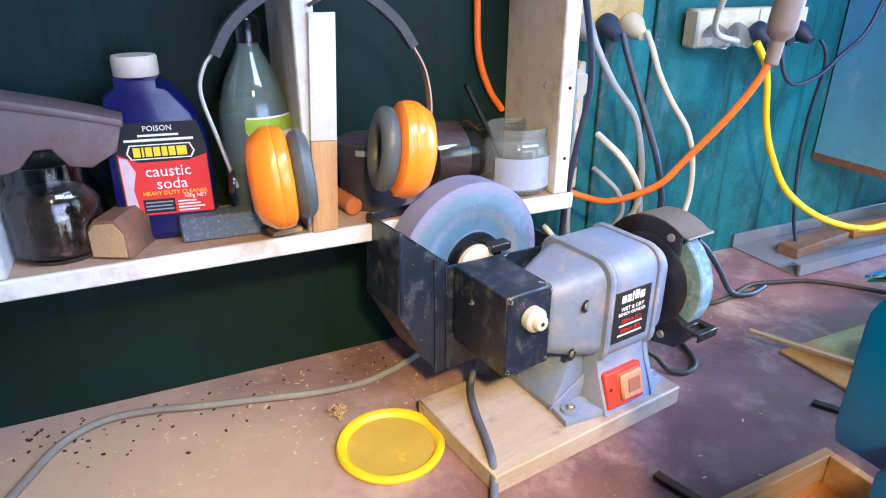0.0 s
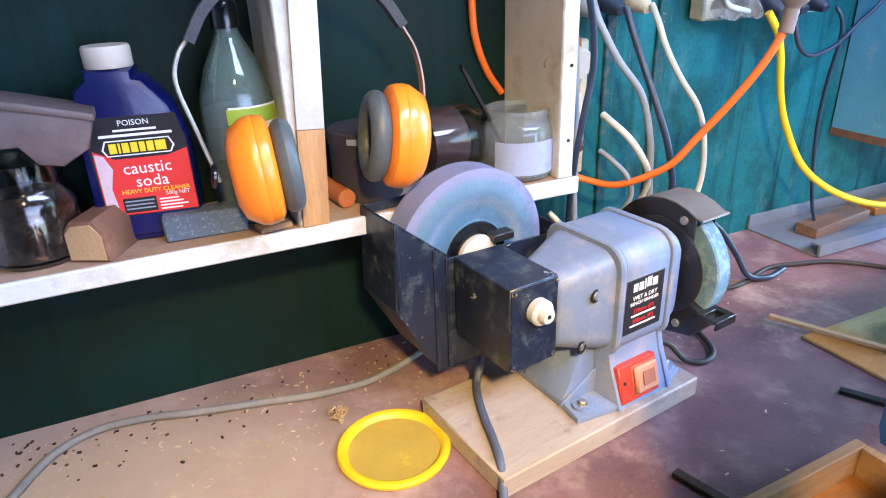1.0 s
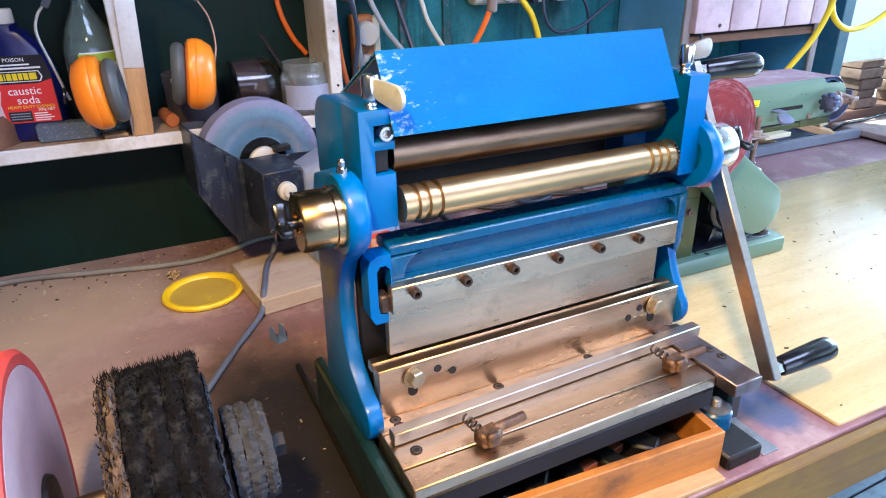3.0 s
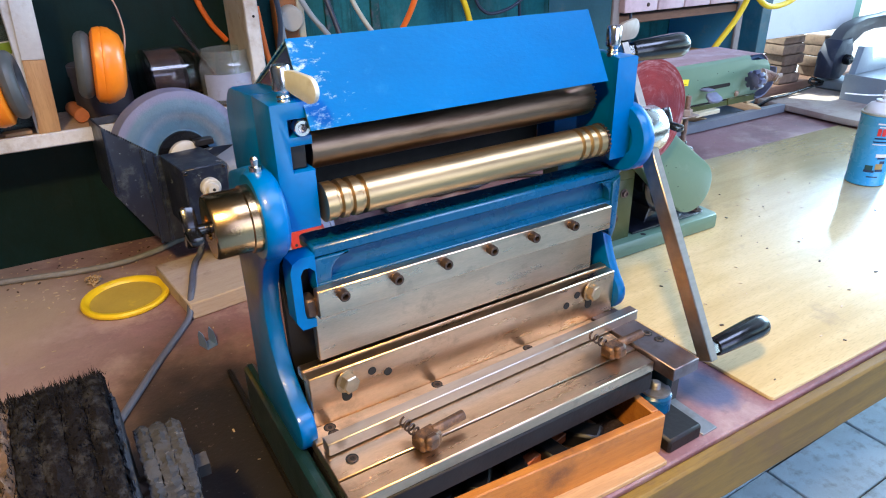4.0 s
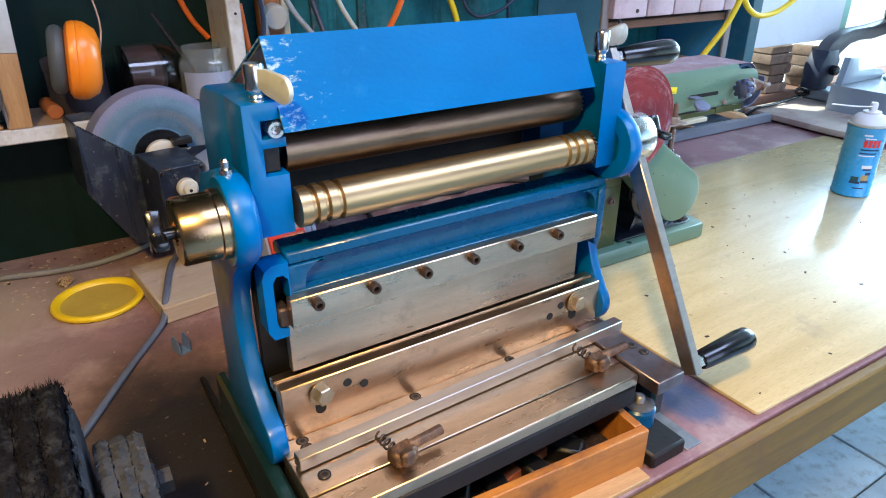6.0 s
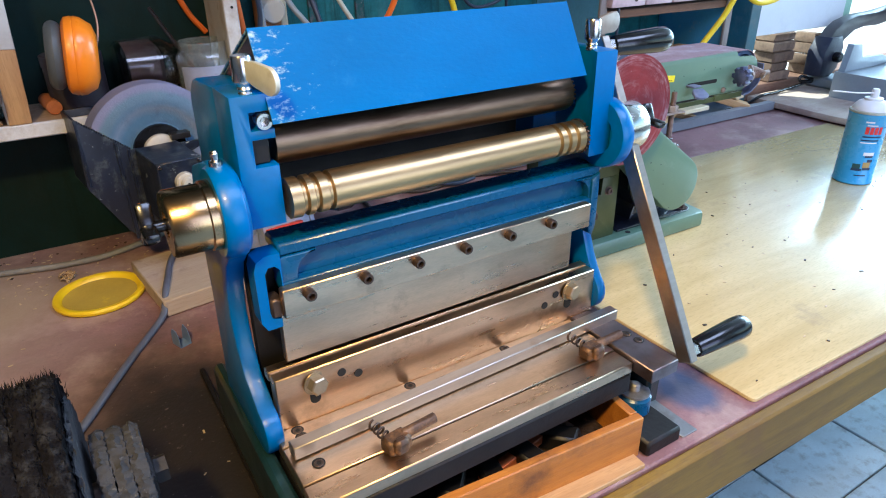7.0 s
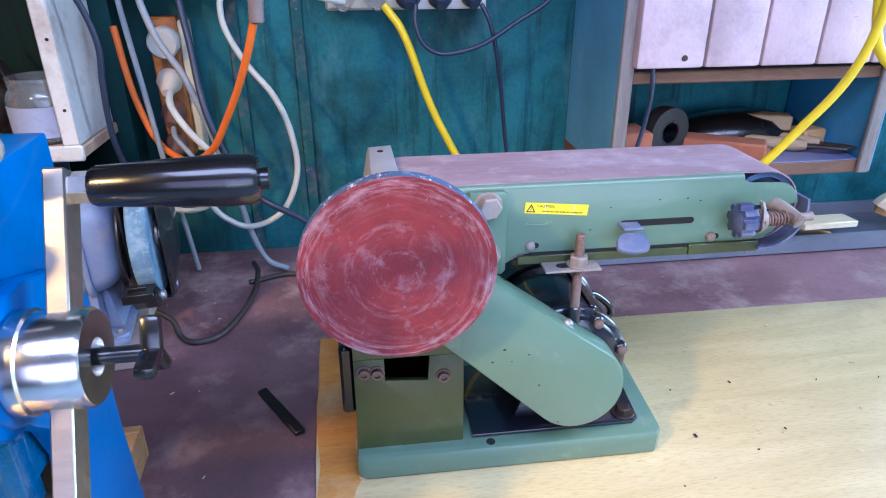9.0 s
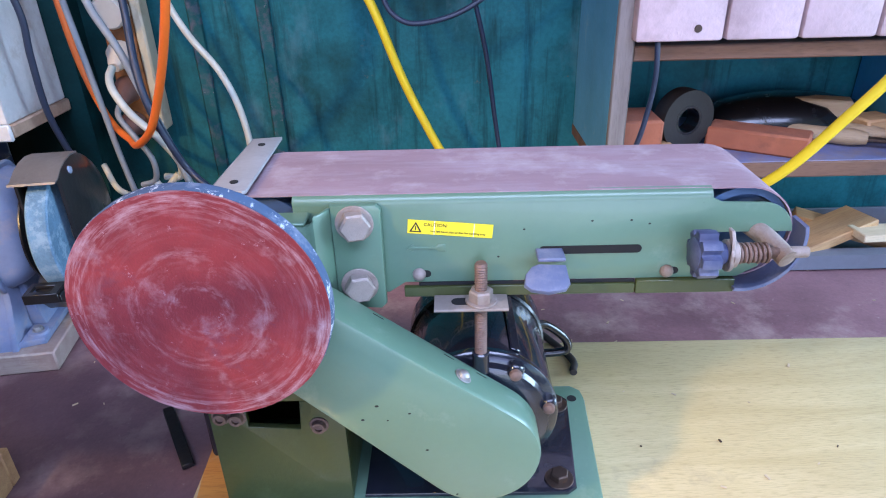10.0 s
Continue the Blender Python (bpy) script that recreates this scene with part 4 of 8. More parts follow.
part("motor_end", loft([(0.1062, squircle(0.058, 0.065, 0.026, CZ)), (0.122, squircle(0.054, 0.059, 0.024, CZ)), (0.134, squircle(0.046, 0.050, 0.022, CZ)), (0.140, squircle(0.030, 0.034, 0.018, CZ))]), M_BODY, grinder)
foot = bm_new()
for x0, x1, h in ((0.0150, 0.0235, 0.002), (0.0235, 0.0985, 0.0), (0.0985, 0.1062, 0.002)):
    add_prism(foot, [(-0.074 - h, 0.0), (0.070 + h, 0.0), (0.068 + h, 0.008), (0.054 + h, 0.050), (0.050 + h, 0.066), (0.056 + h, 0.100), (-0.057 - h, 0.100), (-0.051 - h, 0.066), (-0.055 - h, 0.050), (-0.072 - h, 0.008)], x0, x1, "yz", 0.0012)
part("foot", foot, M_BODY, grinder, "flared cast foot with bolting lugs")
part("lug_plate", prism([(-0.040, -0.064), (0.0148, -0.072), (0.0148, 0.062), (-0.032, 0.056), (-0.034, -0.030)], 0.0, 0.009, "xy", 0.002), M_BODY, grinder)
part("foot_web", prism([(-0.034, 0.0092), (0.0149, 0.0092), (0.0149, 0.090), (-0.004, 0.078)], -0.032, 0.040, "xz", 0.003), M_BODY, grinder)
part("lug_rib", prism([(-0.040, 0.0092), (0.0149, 0.0092), (0.0149, 0.040)], -0.0355, -0.0325, "xz", 0.0008), M_BODY, grinder)
part("lug_plate", prism([(0.1063, -0.070), (0.134, -0.064), (0.134, 0.056), (0.1063, 0.062)], 0.0, 0.009, "xy", 0.002), M_BODY, grinder)
part("foot_web", prism([(0.1063, 0.0092), (0.124, 0.0092), (0.112, 0.082), (0.1063, 0.090)], -0.032, 0.040, "xz", 0.003), M_BODY, grinder)
for x, y in ((-0.020, -0.050), (-0.016, 0.048), (0.122, -0.050)):
    part("lug", lathe([(0.0055, 0.0085), (0.0125, 0.0085), (0.0115, 0.0125), (0.0055, 0.0125)], pose(x, y, 0), 20), M_BODY, grinder)
    hex_bolt("bolt", 0.0055, 0.005, grinder, pose(x, y, 0.0128, 0, 0, 20), M_GREYFE, 0.1)
for x, y, z in ((-0.009, -0.0478, 0.1506), (-0.020, -0.0425, 0.0860)):
    part("screw_recess", lathe([(0, 0), (0.0078, 0), (0.0078, 0.0016), (0.0066, 0.0022), (0.0060, 0.0004), (0, 0.0004)], pose(x, y, z, 90, 0, 12), 20), M_HOLE, grinder)
    part("recess_screw", lathe([(0, 0.0004), (0.0042, 0.0004), (0.0036, 0.0016), (0, 0.0018)], pose(x, y, z, 90, 0, 12), 14), M_GREYFE, grinder)
lab = part("name_label", box((0.0265, -0.0610, 0.092), (0.0875, -0.0598, 0.161), 0.0002), M_LABEL, grinder, "black name label with white and red print")
LB = pose(0.0570, -0.0611, 0.1265, 90, 0, 0)
bars(lab, LB, [(-0.020, -0.013, 0.024, 0.010), (-0.011, -0.004, 0.024, 0.010), (-0.002, 0.000, 0.025, 0.013), (0.002, 0.009, 0.026, 0.012), (0.011, 0.019, 0.024, 0.010)], M_PAPER, "logo_shape")
words("lettering", "WET & DRY", 0.0075, M_PAPER, lab, LB @ pose(0, 0.0105, 0.0003))
words("lettering", "BENCH GRINDER", 0.0060, M_PAPER, lab, LB @ pose(0, 0.0035, 0.0003))
words("lettering", '150mm (6")', 0.0072, M_REDPRINT, lab, LB @ pose(0, -0.0065, 0.0003))
words("lettering", '200mm (8")', 0.0072, M_REDPRINT, lab, LB @ pose(0, -0.0195, 0.0003))
bars(lab, LB, [(-0.020, 0.020, -0.0125, 0.0022), (-0.021, 0.021, -0.0255, 0.0022)], M_PAPER)
SW = pose(0.0510, -0.0695, 0.0300, 90 - 16, 0, 0)
sw = part("switch_plate", box((-0.0315, -0.0235, -0.010), (0.0315, 0.0235, 0.0010), 0.0015), M_RED, grinder, "red switch plate", at=SW)
part("rocker", box((-0.010, -0.0165, 0.001), (0.0275, 0.0170, 0.0070), 0.0025), M_SALMON, sw, "orange rocker switch")
part("rocker_mark", box((0.000, -0.008, 0.0076), (0.020, 0.010, 0.0080), 0.0003), M_ROCKMARK, sw)
part("rocker_lip", box((-0.0115, -0.018, 0.0008), (0.0290, 0.0185, 0.0020), 0.0008), M_ROCKMARK, sw)
part("switch_screw", lathe([(0, 0), (0.0026, 0), (0.002, 0.0012), (0, 0.0014)], pose(-0.024, 0.002, 0.001), 12), M_DARKFE, sw)
# dry wheel, guard and rest
WY, WZ = -0.005, 0.128
wheel = part("dry_wheel", lathe([(0.012, 0), (0.0755, 0), (0.0775, 0.002), (0.0775, 0.022), (0.0755, 0.024), (0.012, 0.024)], pose(0.160, WY, WZ, 0, 90, 0), 56), M_WHEEL, grinder, "mottled blue grey grinding wheel")
part("arbor_nut", lathe([(0, 0), (0.022, 0), (0.022, 0.003), (0.011, 0.003), (0.011, 0.010), (0, 0.010)], pose(0.184, WY, WZ, 0, 90, 0), 18), M_STEEL, grinder)
def guard_outline(r, cut):
    a = math.degrees(math.acos(-cut / r))
    return [(p[0] + WY, p[1] + WZ) for p in arc(0, 0, r, a, -a, 30)]


gd = prism(guard_outline(0.0870, 0.044), 0.1490, 0.1525, "yz", 0.0012)
rimo, rimi = guard_outline(0.0870, 0.044), guard_outline(0.0842, 0.044)
add_prism(gd, rimo + rimi[::-1], 0.1520, 0.1930, "yz")
part("wheel_guard", gd, M_GUARD, grinder, "black pressed wheel guard")
co = guard_outline(0.0872, 0.040)
part("guard_cover", loft([(0.1932, co), (0.1965, [((p[0] - 0.01) * 0.96 + 0.01, (p[1] - WZ) * 0.96 + WZ) for p in co]), (0.200, [((p[0] - 0.012) * 0.72 + 0.012, (p[1] - WZ) * 0.72 + WZ) for p in co]),
                         (0.206, [((p[0] - 0.014) * 0.40 + 0.014, (p[1] - WZ) * 0.40 + WZ) for p in co])]), M_GUARD, grinder, "dished black guard cover")
for y, z in ((-0.016, 0.202), (0.056, 0.118), (-0.018, 0.058)):
    part("cover_screw", lathe([(0, 0), (0.005, 0), (0.004, 0.003), (0, 0.0035)], pose(0.1965, y, z, 0, 90, 0), 12), M_GREYBLUE, grinder)
# inner cheek with its pressed step, screw, and the swung-out lower lip
part("guard_cheek", lathe([(0.030, 0), (0.060, 0), (0.064, 0.002), (0.064, 0.0040), (0.030, 0.0040)], pose(0.1450, WY, WZ, 0, 90, 0), 44), M_GUARD, grinder)
for y, z in ((-0.034, 0.196), (-0.040, 0.058)):
    part("cheek_screw", lathe([(0, 0), (0.0055, 0), (0.0050, 0.003), (0, 0.0035)], pose(0.1490, y, z, 0, -90, 0), 14), M_GREYFE, grinder)
part("lower_lip", prism([(-0.086, 0.076), (-0.062, 0.048), (-0.012, 0.036), (-0.006, 0.046), (-0.030, 0.085), (-0.050, 0.094), (-0.070, 0.086)], 0.1488, 0.1800, "yz", 0.002), M_GUARD, grinder)
# spark plate bent over the top of the guard
sp = [(WY + 0.0890 * math.cos(radians(a)), WZ + 0.0890 * math.sin(radians(a))) for a in (76, 88, 100, 111, 122)] + [(-0.0590, 0.2035), (-0.0600, 0.2010)]
sp += [(WY + 0.0872 * math.cos(radians(a)), WZ + 0.0872 * math.sin(radians(a))) for a in (122, 111, 100, 88, 76)]
part("spark_plate", prism(sp, 0.1480, 0.1975, "yz"), M_DUSTYSTEEL, grinder, "dusty bent spark plate")
rest = bm_new()
for lo, hi in (((0.144, -0.098, 0.0830), (0.150, -0.070, 0.0870)), ((0.172, -0.098, 0.0830), (0.181, -0.070, 0.0870)), ((0.1495, -0.098, 0.0830), (0.1725, -0.091, 0.0870)), ((0.1495, -0.078, 0.0830), (0.1725, -0.070, 0.0870))):
    add_box(rest, lo, hi, 0.0006)
add_prism(rest, [(-0.098, 0.0832), (-0.074, 0.0832), (-0.050, 0.064), (-0.052, 0.052), (-0.066, 0.054), (-0.098, 0.0750)], 0.1805, 0.1840, "yz", 0.0008)
add_box(rest, (0.144, -0.0995, 0.0750), (0.1815, -0.0965, 0.0870), 0.0006)
part("tool_rest", rest, M_GUARD, grinder, "black tool rest with a slot")
part("rest_screw", lathe([(0, 0), (0.007, 0), (0.006, 0.005), (0, 0.006)], pose(0.1841, -0.060, 0.064, 0, 90, 0), 14), M_GREYFE, grinder)
# wet stone turning across the motor, its trough and gearbox
def across(y):
    return pose(-0.075, y, 0.170, 90, 0, 0)


stone_face = [(0.014, 0), (0.042, 0), (0.044, 0.0022), (0.066, 0.0022), (0.067, 0.0014), (0.083, 0.0014), (0.084, 0.0022), (0.100, 0.0022), (0.1035, 0.0045), (0.1035, 0.040), (0.1015, 0.042), (0.014, 0.042)]
part("wet_stone", lathe(stone_face, seg=80), M_GREYSTONE, grinder, "large blue grey wet stone wheel", at=across(0.126) @ pose(0, 0, 0.042, 180, 0, 0))
part("stone_hub", lathe([(0, 0), (0.027, 0), (0.026, 0.008), (0.022, 0.011), (0.010, 0.011), (0.009, 0.016), (0, 0.016)], across(0.0838), 32), M_IVORY, grinder, "ivory stone hub")
part("hub_washer", lathe([(0.0272, 0), (0.042, 0), (0.041, 0.003), (0.0272, 0.003)], across(0.0838), 32), M_BLACK, grinder)
# hopper-shaped trough round the stone: front and back walls joined by strips along their outline
rim = [(-0.122, 0.1845), (-0.189, 0.2405), (-0.193, 0.138), (-0.150, 0.0575), (-0.136, 0.0405), (0.0, 0.0405), (0.035, 0.0575), (0.060, 0.130), (0.060, 0.175)]
tr = bm_new()
add_prism(tr, rim, 0.068, 0.071, "xz", 0.0006)
add_prism(tr, [(-0.189, 0.2405), (-0.193, 0.138), (-0.150, 0.0575), (-0.136, 0.0405), (0.0, 0.0405), (0.035, 0.0575), (0.060, 0.130), (0.060, 0.2405)], 0.145, 0.148, "xz", 0.0006)
for (ax_, az_), (bx_, bz_) in zip(rim[1:], rim[2:]):
    d = Vector((bx_ - ax_, bz_ - az_)).normalized()
    nx, nz = -d.y * 0.003, d.x * 0.003
    add_prism(tr, [(ax_, az_), (bx_, bz_), (bx_ + nx, bz_ + nz), (ax_ + nx, az_ + nz)], 0.0705, 0.1455, "xz")
add_box(tr, (-0.144, 0.0655, 0.042), (-0.139, 0.0682, 0.199), 0.0005)
add_box(tr, (-0.128, 0.0655, 0.042), (-0.123, 0.0682, 0.186), 0.0005)
add_box(tr, (-0.190, 0.0660, 0.140), (-0.186, 0.0682, 0.2405), 0.0005)
for k in range(24):
    t = (k + 0.5) / 24
    add_box(tr, (-0.0012, -0.0012, 0), (0.0012, 0.0024, 0.0028), 0, pose(-0.189 + 0.067 * t, 0.069, 0.2400 - 0.056 * t))
part("water_trough", tr, M_TROUGH, grinder, "dusty black water trough with tapered bottom")
gearbox = part("gearbox", box((-0.118, -0.036, 0.085), (-0.0530, 0.0640, 0.1860), 0.0015), M_TROUGH, grinder, "square black gearbox case")
part("gearbox_cover", box((-0.1165, -0.0376, 0.0865), (-0.0545, -0.0362, 0.1845), 0.0004), M_TROUGH, gearbox)
for x, z in ((-0.1135, 0.1805), (-0.0575, 0.1805), (-0.1135, 0.091), (-0.0575, 0.091)):
    part("screw", lathe([(0, 0), (0.003, 0), (0.0025, 0.0015), (0, 0.002)], pose(x, -0.0376, z, 90, 0, 0), 12), M_CHROME, gearbox)
knob = part("feed_knob", lathe([(0, 0), (0.013, 0), (0.0145, 0.001), (0.0145, 0.010), (0.0125, 0.012), (0.009, 0.012), (0.009, 0.018), (0.0075, 0.020), (0, 0.020)], pose(-0.0835, -0.0376, 0.1540, 90, 0, 0), 32), M_IVORY, grinder, "ivory plastic feed knob")
part("knob_hole", rod(0.0025, 0.0006, 0.0001, pose(-0.0835, -0.0575, 0.1540, 90, 0, 0), 12), M_HOLE, knob)
part("stone_bracket", box((-0.060, 0.0662, 0.186), (-0.030, 0.0830, 0.196), 0.001), M_GUARD, grinder)

# ---- belt and disc sander ----
M_SANDGREEN = surface("machine_sage_green", (0.118, 0.200, 0.135), 0.34, vary=0.08, scale=5, coat=0.2, dirt=(0.26, 0.34, 0.27), dirt_at=(0.6, 0.95), fleck=(0.06, 0.08, 0.06), fleck_at=(0.760, 0.772), fleck_scale=55, bump=0.04)
# olive kept darker than the sage frame, for pedestal and lower rails
M_OLIVE = surface("dark_olive_green", (0.050, 0.062, 0.015), 0.4, vary=0.15, scale=6, coat=0.2, dirt=(0.07, 0.09, 0.03))
M_BELT = surface("worn_sanding_belt", (0.30, 0.20, 0.225), 0.9, vary=0.12, scale=5, stretch=(1, 6, 6), dirt=(0.46, 0.38, 0.40), dirt_at=(0.5, 0.75), dirt_scale=20, grain=420, bump=0.4)
M_BLUEFELT = surface("blue_belt_backing", (0.05, 0.09, 0.17), 0.8, vary=0.2)
M_YELLOW = surface("yellow_sticker", (0.82, 0.68, 0.02), 0.4, vary=0.05, bump=0)
M_MOTOR = surface("glossy_navy_motor", (0.012, 0.014, 0.022), 0.22, vary=0.3, coat=0.5, dirt=(0.06, 0.05, 0.06), dirt_at=(0.6, 0.9))
M_BLUEGREY = surface("dusty_blue_plastic", (0.105, 0.125, 0.215), 0.5, vary=0.2, dirt=(0.24, 0.25, 0.32), dirt_at=(0.45, 0.75), dirt_scale=40)


def disc_paper():
    """Red abrasive paper with a dusty spiral wear and whitened rim."""
    m, nt, b = nodes_of("red_abrasive_disc")
    co = nt.nodes.new("ShaderNodeTexCoord")
    ln = nt.nodes.new("ShaderNodeVectorMath")
    ln.operation = "LENGTH"
    nt.links.new(co.outputs["Object"], ln.inputs[0])
    rad = nt.nodes.new("ShaderNodeMapRange")
    rad.inputs["From Max"].default_value = 0.079
    nt.links.new(ln.outputs["Value"], rad.inputs["Value"])
    base = ramp(nt, noise_tex(nt, 26, 5, 0.6), [(0.3, (0.125, 0.010, 0.015)), (0.7, (0.21, 0.022, 0.026))])
    wob = nt.nodes.new("ShaderNodeMath")
    wob.operation = "MULTIPLY_ADD"
    nt.links.new(noise_tex(nt, 14, 4, 0.6), wob.inputs[0])
    wob.inputs[1].default_value = 0.16
    nt.links.new(rad.outputs["Result"], wob.inputs[2])
    ring = ramp(nt, wob.outputs[0], [(0.24, (0, 0, 0)), (0.29, (0.35, 0.35, 0.35)), (0.36, (0, 0, 0)), (0.50, (0.05, 0.05, 0.05)), (0.58, (0.3, 0.3, 0.3)), (0.66, (0, 0, 0)),
                                     (0.90, (0.15, 0.15, 0.15)), (1.04, (0.6, 0.6, 0.6))])
    sx = nt.nodes.new("ShaderNodeSeparateXYZ")
    nt.links.new(co.outputs["Object"], sx.inputs[0])
    ang = nt.nodes.new("ShaderNodeMath")
    ang.operation = "ARCTAN2"
    nt.links.new(sx.outputs["Y"], ang.inputs[0])
    nt.links.new(sx.outputs["X"], ang.inputs[1])
    polar = nt.nodes.new("ShaderNodeCombineXYZ")
    nt.links.new(rad.outputs["Result"], polar.inputs["X"])
    turn = nt.nodes.new("ShaderNodeMath")
    turn.operation = "MULTIPLY"
    turn.inputs[1].default_value = 0.10
    nt.links.new(ang.outputs[0], turn.inputs[0])
    nt.links.new(turn.outputs[0], polar.inputs["Y"])
    swirl = nt.nodes.new("ShaderNodeTexNoise")
    swirl.inputs["Scale"].default_value, swirl.inputs["Detail"].default_value, swirl.inputs["Roughness"].default_value = 22, 6, 0.7
    nt.links.new(polar.outputs[0], swirl.inputs["Vector"])
    dust = mask(nt, swirl.outputs["Fac"], 0.46, 0.72)
    mul = nt.nodes.new("ShaderNodeMath")
    mul.operation = "MULTIPLY"
    nt.links.new(ring, mul.inputs[0])
    nt.links.new(dust, mul.inputs[1])
    c = mix(nt, mul.outputs[0], base, (0.50, 0.38, 0.42))
    spots = mask(nt, noise_tex(nt, 120, 8, 0.80), 0.61, 0.70)
    c = mix(nt, spots, c, (0.36, 0.23, 0.27))
    nt.links.new(c, b.inputs["Base Color"])
    b.inputs["Roughness"].default_value = 0.85
    bp = nt.nodes.new("ShaderNodeBump")
    bp.inputs["Strength"].default_value, bp.inputs["Distance"].default_value = 0.35, 0.001
    nt.links.new(noise_tex(nt, 700, 2, 0.5), bp.inputs["Height"])
    nt.links.new(bp.outputs["Normal"], b.inputs["Normal"])
    return m


M_DISC = disc_paper()
dusting(M_DISC, (0.50, 0.40, 0.44), 40, 0.54, 0.82, 0.38)
dusting(M_DISC, (0.05, 0.035, 0.075), 16, 0.58, 0.70, 0.45)
SD = pose(1.12, 0.375, 0.9060, 0, 0, -1.8)   # x along the belt, y to the wall
BF = 0.0105                                  # front face of the belt frame
M_RIM = surface("dusty_blue_disc_edge", (0.045, 0.075, 0.14), 0.8, vary=0.2, fleck=(0.42, 0.45, 0.52), fleck_at=(0.56, 0.62), fleck_scale=110, dirt=(0.2, 0.22, 0.28), bump=0.3)
M_DUSTBOLT = surface("dusty_tan_bolt", (0.33, 0.28, 0.25), 0.6, 0.35, vary=0.2, dirt=(0.20, 0.14, 0.10), dirt_at=(0.5, 0.7), grain=300, bump=0.3)
M_ROSTEM = surface("rusty_brown_steel", (0.19, 0.125, 0.10), 0.65, 0.4, vary=0.3, dirt=(0.10, 0.055, 0.035), grain=380, bump=0.4)
sander = thing("belt_disc_sander", SD, "sage green belt and disc sander on the plywood sheet", "sander")
base = bm_new()
add_prism(base, [(-0.160, -0.016), (-0.152, -0.022), (0.156, -0.022), (0.164, -0.012), (0.172, 0.122), (0.170, 0.134), (0.160, 0.142), (-0.152, 0.142), (-0.162, 0.132)], 0.0, 0.029, "xy", 0.005)
base_ob = part("base", base, M_SANDGREEN, sander, "pressed green base tray")
for x, y in ((-0.022, -0.013), (0.158, 0.119), (-0.146, 0.12)):
    part("base_hole", rod(0.0048, 0.0008, 0.0001, pose(x, y, 0.0286), 14), M_HOLE, base_ob)
# plate carried on to the left to darken the base under the guard
part("motor_plate", prism([(-0.040, -0.006), (0.134, -0.006), (0.142, 0.0), (0.152, 0.112), (0.147, 0.118), (-0.040, 0.118)], 0.0292, 0.0340, "xy", 0.0015), M_MOTOR, sander, "greasy dark blue motor plate")
for x, y in ((0.128, 0.008), (0.138, 0.104)):
    part("washer", rod(0.0125, 0.0015, 0.0003, pose(x, y, 0.0340), 22), M_DARKFE, sander)
    hex_bolt("hex_bolt", 0.0082, 0.007, sander, pose(x, y, 0.0355, 0, 0, 18), M_DARKFE)
# pedestal: folded plate with window and bolts
ped = bm_new()
add_prism(ped, [(-0.158, 0.0285), (-0.050, 0.0285), (-0.050, 0.1365), (-0.084, 0.1365), (-0.086, 0.108), (-0.128, 0.111), (-0.128, 0.1365), (-0.158, 0.1365)], -0.006, 0.0, "xz", 0.0006)
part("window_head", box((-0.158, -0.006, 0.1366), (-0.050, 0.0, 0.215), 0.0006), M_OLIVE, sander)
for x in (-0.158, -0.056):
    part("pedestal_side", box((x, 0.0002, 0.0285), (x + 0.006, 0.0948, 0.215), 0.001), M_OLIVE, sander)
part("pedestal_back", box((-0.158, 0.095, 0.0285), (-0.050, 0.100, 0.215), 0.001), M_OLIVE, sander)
ped_ob = part("pedestal", ped, M_OLIVE, sander, "dark olive green pedestal")
for x, z in ((-0.0705, 0.1125), (-0.148, 0.1227), (-0.1355, 0.1215)):
    part("washer", rod(0.0078, 0.0012, 0.0003, pose(x, -0.006, z, 90, 0, 0), 18), M_ROSTEM, ped_ob)
    part("bolt_head", lathe([(0, 0.0012), (0.0058, 0.0012), (0.0052, 0.0055), (0.003, 0.0055), (0.003, 0.0035), (0, 0.0035)], pose(x, -0.006, z, 90, 0, 0), 16), M_ROSTEM, ped_ob)
part("terminal_box", box((-0.172, 0.012, 0.060), (-0.1585, 0.050, 0.140), 0.003), M_BLACK, sander)
part("terminal_box", box((-0.174, 0.055, 0.075), (-0.1585, 0.085, 0.125), 0.003), M_BLACK, sander)
# disc with its plate
DC = (-0.1140, 0.2635)
part("disc_plate", lathe([(0, 0), (0.0788, 0), (0.0796, 0.001), (0.0796, 0.010), (0.076, 0.013), (0.030, 0.016), (0.028, 0.030), (0, 0.030)], seg=72), M_RIM, sander, at=pose(DC[0], -0.0725, DC[1], -90, 0, 0))
part("abrasive_disc", lathe([(0, 0), (0.0784, 0), (0.0790, 0.0004), (0.0790, 0.0012), (0, 0.0012)], seg=72), M_DISC, sander, "dusty red abrasive disc with whitened rim", at=pose(DC[0], -0.0730, DC[1], 90, 0, 0))
# drive guard, widening from the disc shaft down to the motor shaft
cap = arc(-0.1205, 0.2557, 0.032, 53.7, 226.4, 14) + arc(0.0567, 0.1075, 0.0467, -133.6, 53.7, 20)
gp = Vector((0.0567 + 0.0467 * math.cos(radians(53.7)), 0.1075 + 0.0467 * math.sin(radians(53.7))))
guard = part("drive_guard", prism(cap, -0.040, -0.005, "xz", 0.0045), M_SANDGREEN, sander, "rounded green drive belt guard")
GT = pose(gp.x, 0, gp.y, 0, 36.3, 0)
part("washer", rod(0.0068, 0.0008, 0.0002, GT @ pose(-0.049, -0.026, 0.0002), 18), M_GREYFE, guard)
part("guard_screw", lathe([(0, 0.0008), (0.0048, 0.0008), (0.0044, 0.0030), (0.0024, 0.0045), (0, 0.0047)], GT @ pose(-0.049, -0.026, 0.0002), 14), M_GREYFE, guard)
